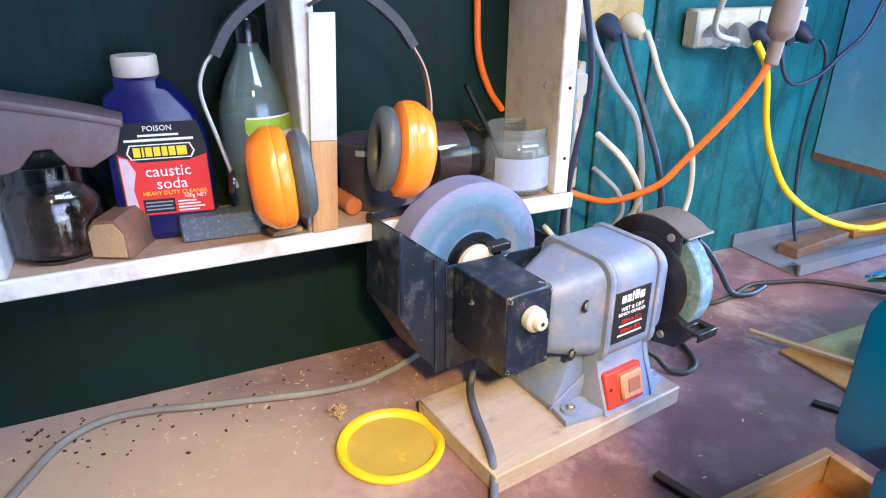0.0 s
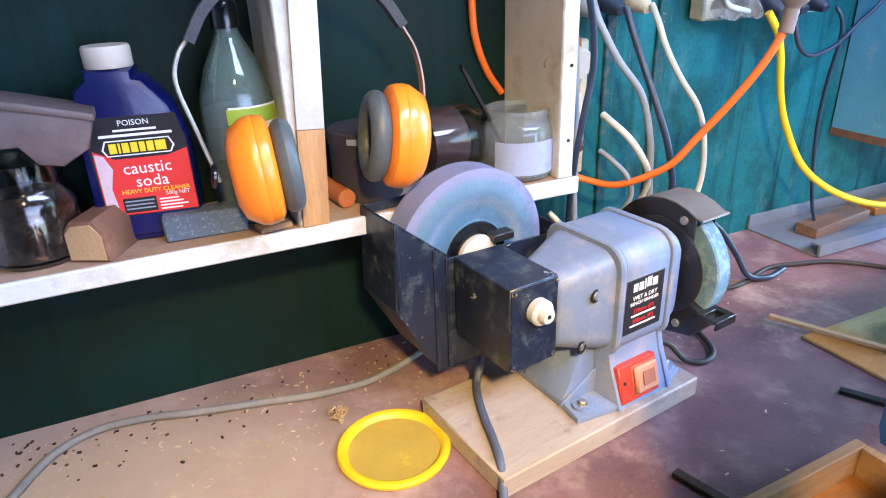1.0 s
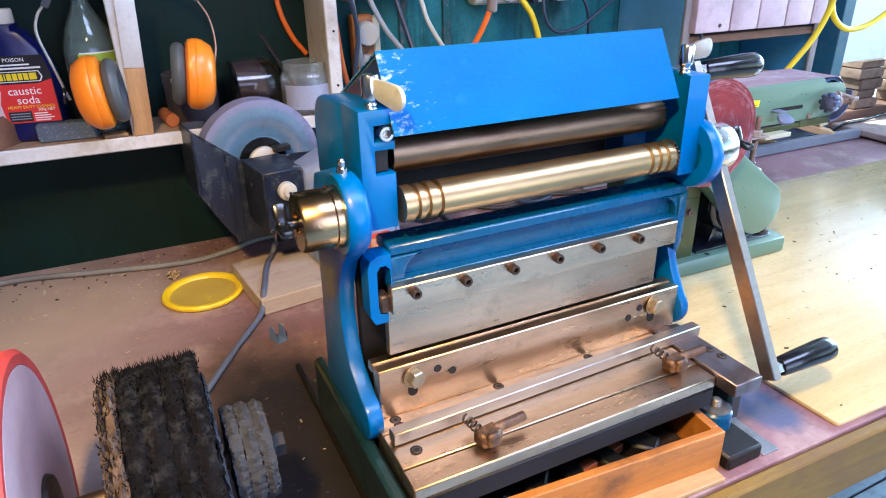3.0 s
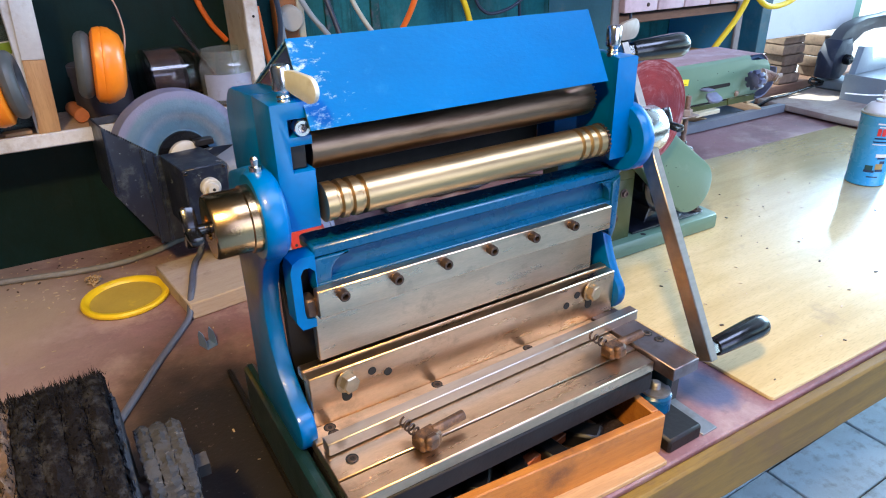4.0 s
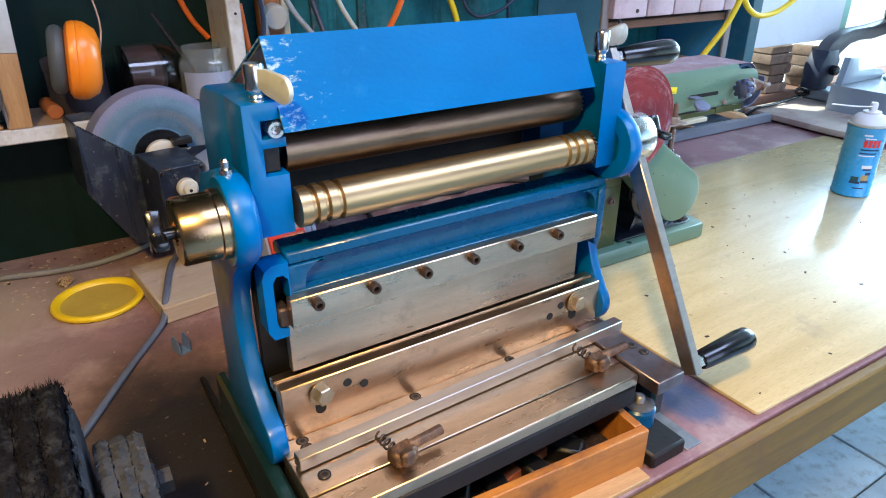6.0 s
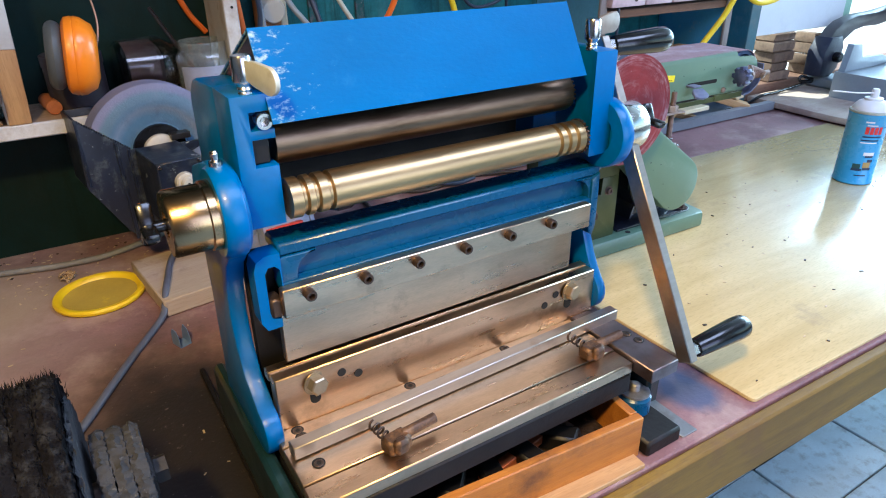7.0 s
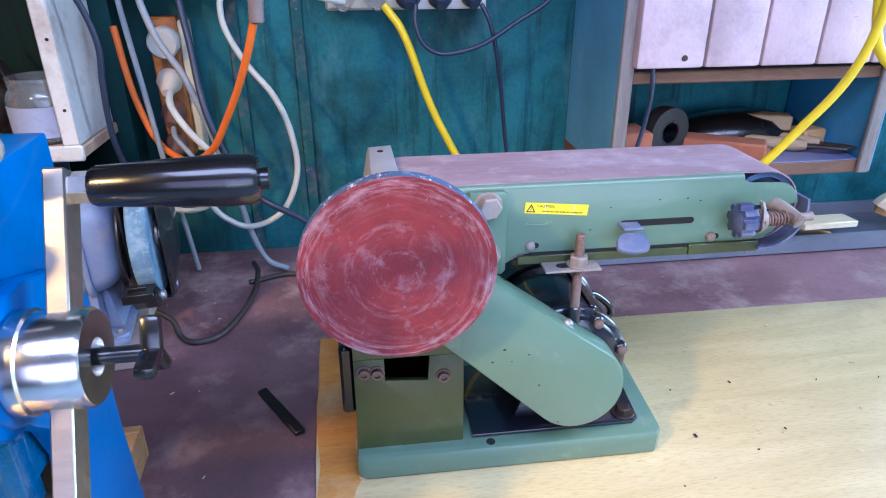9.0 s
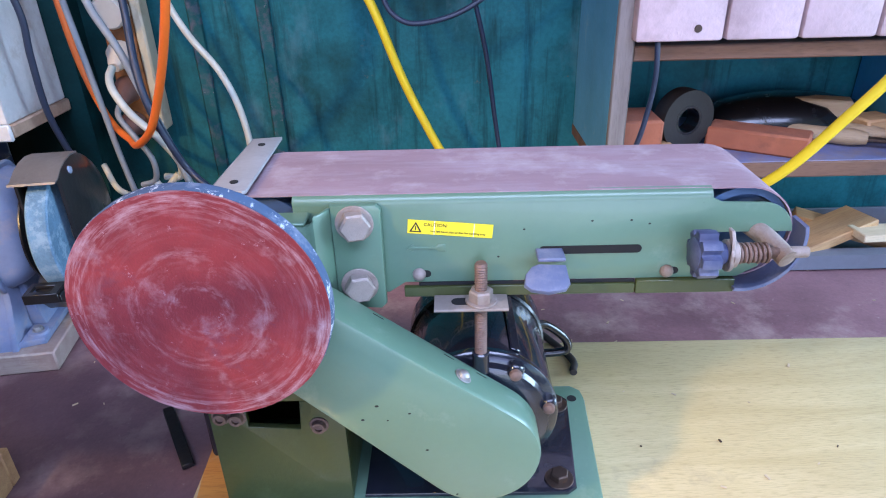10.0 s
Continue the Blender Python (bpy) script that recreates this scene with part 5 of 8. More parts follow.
for d in (-0.128, -0.066, -0.036):
    part("fold_slit", box((d, -0.0125, 0.0001), (d + 0.009, -0.0119, 0.0003), 0, GT), M_HOLE, guard)
for x, z, r in ((-0.0178, 0.1597, 0.0016), (-0.0288, 0.1470, 0.0014), (0.0056, 0.1524, 0.0012), (0.0172, 0.1168, 0.0013), (-0.0106, 0.1462, 0.0008), (0.0390, 0.0703, 0.0010)):
    part("paint_chip", prism([(x - r, z - 0.3 * r), (x + 0.2 * r, z - 0.6 * r), (x + r, z), (x + 0.4 * r, z + 0.5 * r), (x - 0.6 * r, z + 0.4 * r)], -0.0403, -0.0399, "xz"), M_HOLE, guard, smooth=0)
# belt frame: a folded side, notched for the tracking gear
so = [(-0.072, 0.2955), (-0.072, 0.225), (-0.008, 0.225), (0.004, 0.2330), (0.246, 0.2330), (0.2600, 0.2410), (0.2640, 0.2520), (0.2255, 0.2520), (0.2255, 0.2690), (0.2792, 0.2686)]
so += arc(0.2545, 0.2665, 0.0247, 8, 88, 10) + [(0.2262, 0.2922), (0.2195, 0.2955)]
fr = bm_new()
add_prism(fr, so, BF, BF + 0.0025, "xz", 0.0006)
fold = [(BF, 0.2950)] + [(BF + 0.0075 - 0.0075 * math.cos(radians(a)), 0.2950 + 0.0070 * math.sin(radians(a))) for a in range(10, 91, 10)] + [(BF + 0.0075, 0.2998), (BF + 0.0026, 0.2948)]
add_prism(fr, fold, -0.072, 0.2195, "yz")
frame_side = part("side_frame", fr, M_SANDGREEN, sander, "green belt frame side with adjusting slot")
part("slot", prism(arc(0.1042, 0.2575, 0.0032, 90, 270, 8) + arc(0.1714, 0.2575, 0.0032, -90, 90, 8), BF - 0.0004, BF + 0.0002, "xz"), M_HOLE, frame_side)
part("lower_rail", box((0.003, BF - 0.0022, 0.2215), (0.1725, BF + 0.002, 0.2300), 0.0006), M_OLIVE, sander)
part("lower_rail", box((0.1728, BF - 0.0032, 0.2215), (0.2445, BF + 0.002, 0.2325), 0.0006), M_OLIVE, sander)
part("lower_slit", box((0.014, BF - 0.0006, 0.2302), (0.172, BF + 0.0006, 0.2328), 0.0002), M_HOLE, sander)
for x, z in ((0.1375, 0.2800), (0.1650, 0.2800), (0.1780, 0.2770), (0.0720, 0.2530), (0.0900, 0.2745)):
    part("paint_chip", prism([(x - 0.0010, z - 0.0003), (x + 0.0004, z - 0.0007), (x + 0.0010, z + 0.0003), (x - 0.0002, z + 0.0007)], BF - 0.0003, BF + 0.0001, "xz"), M_HOLE, frame_side, smooth=0)
# bracket folded over the frame end, running on behind the disc
brk = bm_new()
add_prism(brk, [(-0.045, 0.217), (-0.014, 0.215), (-0.010, 0.219), (-0.010, 0.2945), (-0.0135, 0.298), (-0.045, 0.298)], 0.0035, BF - 0.0004, "xz", 0.0016)
add_prism(brk, [(-0.045, 0.0040), (-0.050, -0.0060), (-0.0540, -0.0100), (-0.0540, -0.0060), (-0.0515, -0.0035), (-0.0470, 0.0070), (-0.045, 0.0075)], 0.195, 0.296, "xy", 0.0008)
add_prism(brk, [(-0.105, 0.195), (-0.0535, 0.195), (-0.0535, 0.294), (-0.0570, 0.290), (-0.0620, 0.2885), (-0.105, 0.2885)], -0.0100, -0.0060, "xz", 0.0008)
add_box(brk, (-0.105, -0.0098, 0.2886), (-0.060, 0.010, 0.2916), 0.001)
part("bracket_plate", brk, M_SANDGREEN, sander, "folded green bracket with a lit top flange")
for z in (0.285, 0.236):
    part("washer", rod(0.0135, 0.0018, 0.0004, pose(-0.0285, 0.0035, z, 90, 0, 0), 26), M_DUSTBOLT, sander)
    hex_bolt("bracket_bolt", 0.0112, 0.0085, sander, pose(-0.0288, 0.0017, z, 90, 0, 14), M_DUSTBOLT)
for x, z in ((0.0144, 0.240), (0.1944, 0.239)):
    part("screw_shadow_hole", prism(arc(x + 0.001, z, 0.0034, 90, 270, 6) + arc(x + 0.006, z, 0.0028, -90, 90, 6), BF - 0.0004, BF + 0.0002, "xz"), M_HOLE, frame_side)
    part("screw", lathe([(0, 0), (0.0050, 0), (0.0046, 0.0022), (0.0026, 0.0040), (0, 0.0042)], pose(x, BF - 0.0004, z, 90, 0, 0), 16), M_DUSTBOLT, sander)
SB = pose(0.0378, BF - 0.0003, 0.2761, 90, 0, 0) @ pose(0, 0, 0, 0, 0, -5.3)
st = part("caution_sticker", box((-0.0302, -0.0053, 0.0), (0.0302, 0.0053, 0.0003), 0.0001), M_YELLOW, sander, "yellow caution sticker with small black print", at=SB)
part("warning_triangle", prism([(-0.029, -0.0040), (-0.020, -0.0040), (-0.0245, 0.0040)], 0.0003, 0.0005, "xy"), M_BLKPRINT, st, smooth=0)
part("triangle_field", prism([(-0.0272, -0.0030), (-0.0218, -0.0030), (-0.0245, 0.0020)], 0.0005, 0.0006, "xy"), M_YELLOW, st, smooth=0)
part("print_bar", box((-0.0249, -0.0024, 0.0006), (-0.0241, 0.0008, 0.0007)), M_BLKPRINT, st, smooth=0)
words("lettering", "CAUTION:", 0.0036, M_BLKPRINT, st, pose(-0.0105, 0.0022, 0.0005), flat=0.0001)
words("lettering", "Use left hand side of disc for sanding only", 0.00235, M_BLKPRINT, st, pose(0.0055, -0.0026, 0.0005), flat=0.0001)
for x in (-0.0115, 0.0165):
    part("sticker_crease", box((x, -0.0053, 0.0003), (x + 0.0004, 0.0053, 0.0004)), M_PAPER, st, smooth=0)
part("arrow_mark", prism([(0.006, 0.2612), (0.011, 0.2642), (0.011, 0.2622), (0.027, 0.2618), (0.029, 0.2640), (0.034, 0.2640), (0.034, 0.2585), (0.029, 0.2585), (0.027, 0.2600), (0.011, 0.2602), (0.011, 0.2582)], BF - 0.0006, BF + 0.0001, "xz", 0.0002), M_SANDGREEN, frame_side)
dusting(M_BELT, (0.52, 0.47, 0.54), 9, 0.48, 0.72, 0.45, (0.6, 3.0, 3.0))
# belt: one loop round the drums
loop = [(-0.098, 0.302), (0.020, 0.302), (0.130, 0.302), (0.238, 0.3015)] + arc(0.246, 0.2665, 0.035, 84, -85, 16) + [(-0.098, 0.232)] + arc(-0.098, 0.267, 0.035, 270, 90, 14)[1:-1]
bl = bm_new()
near, far = [[bl.verts.new((p[0], yy, p[1])) for p in loop] for yy in (0.0148, 0.1100)]
near_in, far_in = [[bl.verts.new((0.075 + (p[0] - 0.075) * 0.995, yy, 0.267 + (p[1] - 0.267) * 0.97)) for p in loop] for yy in (0.0148, 0.1100)]
N = len(loop)
for k in range(N):
    j = (k + 1) % N
    bl.faces.new((near[k], near[j], far[j], far[k]))
    bl.faces.new((near_in[j], near_in[k], far_in[k], far_in[j]))
    bl.faces.new((near[j], near[k], near_in[k], near_in[j]))
    bl.faces.new((far[k], far[j], far_in[j], far_in[k]))
part("sanding_belt", bl, M_BELT, sander, "worn mauve sanding belt")
part("idler_drum", lathe([(0, 0), (0.0335, 0), (0.0335, 0.090), (0.028, 0.090), (0.026, 0.084), (0, 0.084)], pose(0.246, 0.1085, 0.2665, 90, 0, 0), 40), M_BLUEFELT, sander)
part("drive_drum", lathe([(0, 0), (0.0335, 0), (0.0335, 0.090), (0, 0.090)], pose(-0.098, 0.1085, 0.267, 90, 0, 0), 36), M_BLUEFELT, sander)
part("platen", box((-0.06, 0.020, 0.288), (0.205, 0.106, 0.2965), 0.001), M_GREYFE, sander)
part("end_hoop", prism(arc(0.2475, 0.2645, 0.0400, 16, -97, 18) + arc(0.2475, 0.2645, 0.0375, -97, 16, 18), 0.0030, 0.0230, "xz"), M_BLUEGREY, sander, "dusty blue guard hoop at the belt end")
stp = bm_new()
add_prism(stp, [(-0.131, 0.1360), (-0.107, 0.1405), (-0.104, 0.0165), (-0.1065, 0.0140), (-0.1306, 0.0240)], 0.3032, 0.3062, "xy", 0.0008)
add_prism(stp, [(-0.131, 0.3061), (-0.133, 0.300), (-0.140, 0.262), (-0.137, 0.262), (-0.130, 0.300)], 0.024, 0.136, "xz")
M_PALESTEEL = surface("dusty_pale_steel", (0.40, 0.385, 0.39), 0.5, 0.2, vary=0.15, dirt=(0.26, 0.23, 0.22), dirt_at=(0.55, 0.8))
stop_ob = part("work_stop", stp, M_PALESTEEL, sander, "grey steel work stop across the belt")
for x, y in ((-0.117, 0.032), (-0.119, 0.118)):
    part("stop_screw", rod(0.0032, 0.0010, 0.0002, pose(x, y, 0.3060), 10), M_HOLE, stop_ob)
# belt tracking knob, spring and lever
M_KNOB = surface("dark_blue_knob_plastic", (0.050, 0.060, 0.135), 0.42, vary=0.2, dirt=(0.20, 0.22, 0.30), dirt_at=(0.5, 0.8))
kn = []
for k in range(96):
    a = 2 * math.pi * k / 96
    rr = 0.0168 - 0.0042 * max(0.0, -math.cos(8 * a)) ** 0.8
    kn.append((rr * math.cos(a), rr * math.sin(a)))
TK = pose(0.2035, -0.012, 0.2640, 0, 90, 0)
knob = part("tracking_knob", prism(kn, 0, 0.0135, "xy", 0.0012), M_KNOB, sander, "dark blue lobed tracking knob", at=TK)
part("knob_face", lathe([(0, -0.0022), (0.0085, -0.0022), (0.0115, -0.0005), (0.0115, 0.001), (0, 0.001)], seg=28), M_KNOB, knob)
part("knob_boss", lathe([(0, 0.0130), (0.0080, 0.0130), (0.0074, 0.0200), (0, 0.0200)], seg=22), M_KNOB, knob)
part("tracking_shaft", rod(0.0040, 0.046, 0.0005, TK @ pose(0, 0, 0.0190), 14), M_ROSTEM, sander)
part("tracking_spring", tube([(0.2318 + 0.00068 * k, -0.012 + 0.0064 * math.cos(k * 1.40), 0.2640 + 0.0064 * math.sin(k * 1.40)) for k in range(32)], 0.0013, 6, 3), M_ROSTEM, sander)
part("spring_lug", prism(arc(0, 0, 0.0112, 200, 520, 18) + [(0.0030, 0.0195), (-0.0030, 0.0195), (-0.0068, 0.0150)], 0, 0.0026, "xy", 0.0005, pose(0.2245, -0.012, 0.2625, 90, 0, 90)), M_DUSTBOLT, sander)
part("spring_seat", lathe([(0.004, 0), (0.0100, 0), (0.0100, 0.0030), (0.0072, 0.0048), (0.004, 0.0048)], pose(0.2272, -0.012, 0.2640, 0, 90, 0), 20), M_DUSTBOLT, sander)
pin = Vector((0.2500, 0.030, 0.2700))
part("shaft_block", tube([pin, (0.2575, 0.006, 0.2680), (0.2655, -0.016, 0.2605)], 0.0070, 16, 4), M_DUSTBOLT, sander, "dusty idler shaft end")
part("shaft_tip", rod(0.0040, 0.020, 0.0006, pose(0.2600, -0.012, 0.2640, 0, 90, 0), 12), M_DUSTBOLT, sander)
part("release_stem", box((0.0985, BF - 0.016, 0.2560), (0.1180, BF + 0.001, 0.2590), 0.0008), M_BLUEGREY, sander)
pad = [(0.0985, 0.0100), (0.1180, 0.0090), (0.1195, -0.0060), (0.1160, -0.0110), (0.1040, -0.0135), (0.0920, -0.0110), (0.0875, -0.0070), (0.0890, 0.0015), (0.0940, 0.0080)]
part("release_lever", prism(pad, -0.0028, 0.0028, "xz", 0.0022), M_BLUEGREY, sander, "dusty blue release lever", at=pose(0, -0.014, 0.2490, -60, 0, 0))
# levelling stud under the frame
stud = bm_new()
SX, SY = 0.0590, -0.0020
add_lathe(stud, [(0, 0.168), (0.0045, 0.168)] + [(0.0048 - 0.0007 * (k % 2), 0.169 + 0.0010 * k) for k in range(85)] + [(0.0038, 0.2550), (0, 0.2555)], pose(SX, SY, 0), 12)
part("threaded_stud", stud, M_ROSTEM, sander, "rusty threaded stud")
part("stud_plate", prism([(0.0250, -0.0125), (0.0785, -0.0125), (0.0785, BF - 0.0023), (0.0250, BF - 0.0023)], 0.2205, 0.2232, "xy", 0.0008), M_DUSTBOLT, sander, "grey steel stud plate")
part("plate_slot", prism(arc(0.0420, SY, 0.0046, 90, 270, 8) + arc(0.0560, SY, 0.0046, -90, 90, 8), 0.2230, 0.2235, "xy"), M_HOLE, sander)
part("washer", rod(0.0115, 0.0014, 0.0003, pose(SX, SY, 0.2235), 22), M_DUSTBOLT, sander)
hex_bolt("nut", 0.0090, 0.0085, sander, pose(SX, SY, 0.2249, 0, 0, 12), M_DUSTBOLT)
part("stud_coupling", rod(0.0066, 0.019, 0.001, pose(SX, SY, 0.160), 18), M_MOTOR, sander)
# motor: barrel with a glossy front bell, foot rails and a dark rear cover
MX, MZ = 0.0600, 0.1060
part("motor", lathe([(0, 0.118), (0.0615, 0.118), (0.0620, 0.116), (0.0620, 0.030), (0.0605, 0.028), (0, 0.028)], pose(MX, 0.135, MZ, 90, 0, 0), 56), M_MOTOR, sander, "glossy dark navy motor")
part("rear_cover", lathe([(0, 0), (0.052, 0.0), (0.0635, 0.008), (0.0645, 0.012), (0.0645, 0.040), (0.0625, 0.042), (0, 0.042)], pose(MX, 0.150, MZ, 90, 0, 0), 56), M_BLACK, sander, "matt black rear motor cover")
part("motor_end_bell", lathe([(0.020, 0.0), (0.0625, 0.0), (0.0632, 0.001), (0.0632, 0.0065), (0.0615, 0.0085), (0.0560, 0.0105), (0.0540, 0.0155), (0.046, 0.019), (0.020, 0.019)], pose(MX, 0.0175, MZ, 90, 0, 0), 56), M_MOTOR, sander, "stepped navy end bell")
for k in (62, 16, -40, 118):
    part("bell_lug", box((-0.006, -0.004, -0.006), (0.006, 0.006, 0.006), 0.002, pose(MX + 0.0565 * math.cos(radians(k)), 0.004, MZ + 0.0565 * math.sin(radians(k)), 0, -k, 0)), M_MOTOR, sander)
    part("tie_bolt", lathe([(0, 0), (0.0050, 0), (0.0046, 0.003), (0.003, 0.0042), (0, 0.0042)], pose(MX + 0.0555 * math.cos(radians(k)), -0.0002, MZ + 0.0555 * math.sin(radians(k)), 90, 0, 0), 14), M_ROSTEM, sander)
part("motor_seam", box((-0.0045, 0.020, 0.0), (0.0045, 0.104, 0.0022), 0.001, pose(MX + 0.062 * math.cos(radians(64)), 0, MZ + 0.062 * math.sin(radians(64)), 0, 26, 0)), M_MOTOR, sander)
for x in (0.020, 0.088):
    part("motor_foot", prism([(x - 0.012, 0.0341), (x + 0.024, 0.0341), (x + 0.020, 0.044), (x + 0.014, 0.060), (x - 0.002, 0.060), (x - 0.008, 0.044)], 0.016, 0.108, "xz", 0.001), M_MOTOR, sander)
part("motor_cable", tube([(0.112, 0.112, 0.124), (0.126, 0.118, 0.121), (0.1435, 0.120, 0.107), (0.150, 0.120, 0.096), (0.147, 0.120, 0.0885), (0.127, 0.120, 0.0860), (0.104, 0.120, 0.086)], 0.0042, 10), M_BLACK, sander)

# ---- on the wall shelf ----
M_BLUEPLASTIC = surface("deep_blue_bottle_plastic", (0.004, 0.006, 0.080), 0.35, vary=0.15, coat=0.2, dirt=(0.05, 0.05, 0.10), dirt_at=(0.6, 0.9))
M_CAP = surface("grubby_white_cap", (0.55, 0.47, 0.38), 0.5, vary=0.08, dirt=(0.34, 0.26, 0.18), dirt_at=(0.6, 0.85))
M_ORANGE = surface("orange_cup_plastic", (0.86, 0.24, 0.012), 0.32, vary=0.06, coat=0.25, dirt=(0.5, 0.14, 0.02), dirt_at=(0.68, 0.9), bump=0.03)
M_CUSHION = surface("grey_vinyl_cushion", (0.075, 0.085, 0.09), 0.45, vary=0.12, dirt=(0.13, 0.13, 0.13))
M_FOAM = surface("dark_grey_foam", (0.055, 0.055, 0.062), 0.85, vary=0.25, grain=300, bump=0.4)
M_STRAP = surface("tan_spring_band", (0.33, 0.21, 0.16), 0.45, 0.3, vary=0.15)
M_BLUESTONE = surface("speckled_blue_oilstone", (0.10, 0.135, 0.19), 0.85, vary=0.2, grain=500, fleck=(0.26, 0.31, 0.38), fleck_at=(0.55, 0.68), fleck_scale=300, bump=0.5)
M_BROWNBLOCK = surface("dark_brown_block", (0.17, 0.085, 0.05), 0.7, vary=0.3, dirt=(0.30, 0.17, 0.10), dirt_at=(0.55, 0.8))
M_ENDGRAIN = surface("dusty_tan_end", (0.40, 0.27, 0.14), 0.85, vary=0.2, grain=260, bump=0.4)
M_MAUVE = surface("dusty_mauve_plastic", (0.115, 0.078, 0.075), 0.55, vary=0.2, dirt=(0.19, 0.145, 0.14), dirt_at=(0.55, 0.85))
M_GLASS = glass("jar_glass", (0.80, 0.86, 0.85), 0.06, 0.90)
M_CLEARPLASTIC = glass("hazy_clear_plastic", (0.40, 0.52, 0.47), 0.12, 0.80)
M_DUSTGLASS = glass("dusty_jar_glass", (0.75, 0.70, 0.66), 0.16)
M_JUNK = surface("dark_small_hardware", (0.055, 0.035, 0.025), 0.5, 0.4, vary=0.6, scale=60, fleck=(0.30, 0.16, 0.10), fleck_at=(0.6, 0.66), fleck_scale=90, bump=0.8)
M_BLUEPAPER = surface("pale_blue_label_paper", (0.30, 0.34, 0.48), 0.7, vary=0.12, dirt=(0.22, 0.22, 0.30))
M_LIME = surface("lime_green_print", (0.32, 0.46, 0.05), 0.5, vary=0.06, bump=0)
M_DARKTIN = surface("dark_grey_tin", (0.045, 0.038, 0.045), 0.5, 0.2, vary=0.3)
M_FILE = surface("black_file_steel", (0.03, 0.027, 0.027), 0.5, 0.8, vary=0.3, grain=600, bump=0.6)
M_TERRA = surface("orange_brown_rod", (0.42, 0.13, 0.035), 0.6, vary=0.25)
SZ = 1.1565

# caustic soda bottle
BT = WALL @ pose(0.116, -0.072, SZ, 0, 0, -8)
bottle = thing("plastic_bottle", BT, "blue caustic soda bottle with a white cap on the shelf", "bottle")
skin = [(-0.050, 0.0), (-0.052, 0.006), (-0.050, 0.10), (-0.044, 0.158), (-0.032, 0.168), (-0.032, 0.176), (0.012, 0.176), (0.012, 0.168), (0.020, 0.166), (0.040, 0.140), (0.050, 0.105), (0.052, 0.006), (0.050, 0.0)]
part("body", prism(skin, -0.027, 0.027, "xz", 0.008), M_BLUEPLASTIC, bottle)
part("cap", lathe([(0, 0), (0.022, 0), (0.0225, 0.001), (0.0225, 0.018), (0.021, 0.0205), (0, 0.021)], pose(-0.010, 0, 0.1765), 32), M_CAP, bottle, "grubby white screw cap")
LAB = pose(0.004, -0.0272, 0.070, 90, 0, 0)
lab1 = part("label", prism([(-0.044, -0.040), (0.046, -0.040), (0.046, 0.035), (0.040, 0.062), (-0.040, 0.062), (-0.046, 0.035)], 0, 0.0003, "xy"), M_LABEL, bottle, "black and red printed label", smooth=0, at=LAB)
part("red_field", prism([(-0.043, -0.039), (0.045, -0.039), (0.045, 0.026), (0.026, 0.020), (-0.024, 0.020), (-0.043, 0.030)], 0.0003, 0.0005, "xy"), M_REDPRINT, lab1, smooth=0)
part("pale_splash", prism([(-0.042, -0.038), (-0.030, -0.038), (-0.033, -0.010), (-0.028, 0.010), (-0.034, 0.024), (-0.042, 0.027)], 0.0005, 0.0006, "xy"), M_PINK, lab1, smooth=0)
part("logo_plate", prism([(-0.030, 0.023), (0.030, 0.023), (0.034, 0.030), (0.030, 0.039), (-0.030, 0.039), (-0.034, 0.030)], 0.0004, 0.0006, "xy"), M_PAPER, lab1, smooth=0)
part("logo_plate", prism([(-0.029, 0.0242), (0.029, 0.0242), (0.0322, 0.030), (0.029, 0.0378), (-0.029, 0.0378), (-0.0322, 0.030)], 0.0006, 0.0007, "xy"), M_BLKPRINT, lab1, smooth=0)
bars(lab1, pose(0, 0, 0.0006), [(-0.027, -0.020, 0.031, 0.010), (-0.0185, -0.0165, 0.031, 0.010), (-0.015, -0.0085, 0.031, 0.010), (-0.007, -0.0005, 0.031, 0.010), (0.001, 0.0065, 0.031, 0.010), (0.008, 0.0145, 0.031, 0.010), (0.016, 0.026, 0.031, 0.010)], M_YELPRINT, "logo_shape")
words("lettering", "POISON", 0.0080, M_PAPER, lab1, pose(0.0, 0.0555, 0.0006))
bars(lab1, pose(0, 0, 0.0004), [(-0.020, 0.020, 0.0485, 0.0022), (-0.034, 0.034, 0.0435, 0.0026)], M_PAPER)
words("lettering", "caustic", 0.0170, M_PAPER, lab1, pose(0.004, 0.0090, 0.0008))
words("lettering", "soda", 0.0170, M_PAPER, lab1, pose(0.006, -0.0050, 0.0008))
words("lettering", "HEAVY DUTY CLEANER", 0.0062, M_YELPRINT, lab1, pose(0.008, -0.0150, 0.0008))
words("lettering", "500g NET", 0.0058, M_PAPER, lab1, pose(0.028, -0.0200, 0.0008))
part("warning_panel", box((-0.026, -0.037, 0.0005), (0.006, -0.0215, 0.0007)), M_BLKPRINT, lab1, smooth=0)
bars(lab1, pose(0, 0, 0.0007), [(-0.024, 0.004, -0.025, 0.0014), (-0.024, 0.003, -0.029, 0.0014), (-0.024, 0.004, -0.033, 0.0014)], M_GREYBLUE)
bars(lab1, pose(0, 0, 0.0006), [(0.009, 0.028, -0.0255, 0.0016), (0.009, 0.032, -0.0290, 0.0016), (0.009, 0.036, -0.0325, 0.0016), (0.009, 0.030, -0.0360, 0.0016)], M_PAPER)

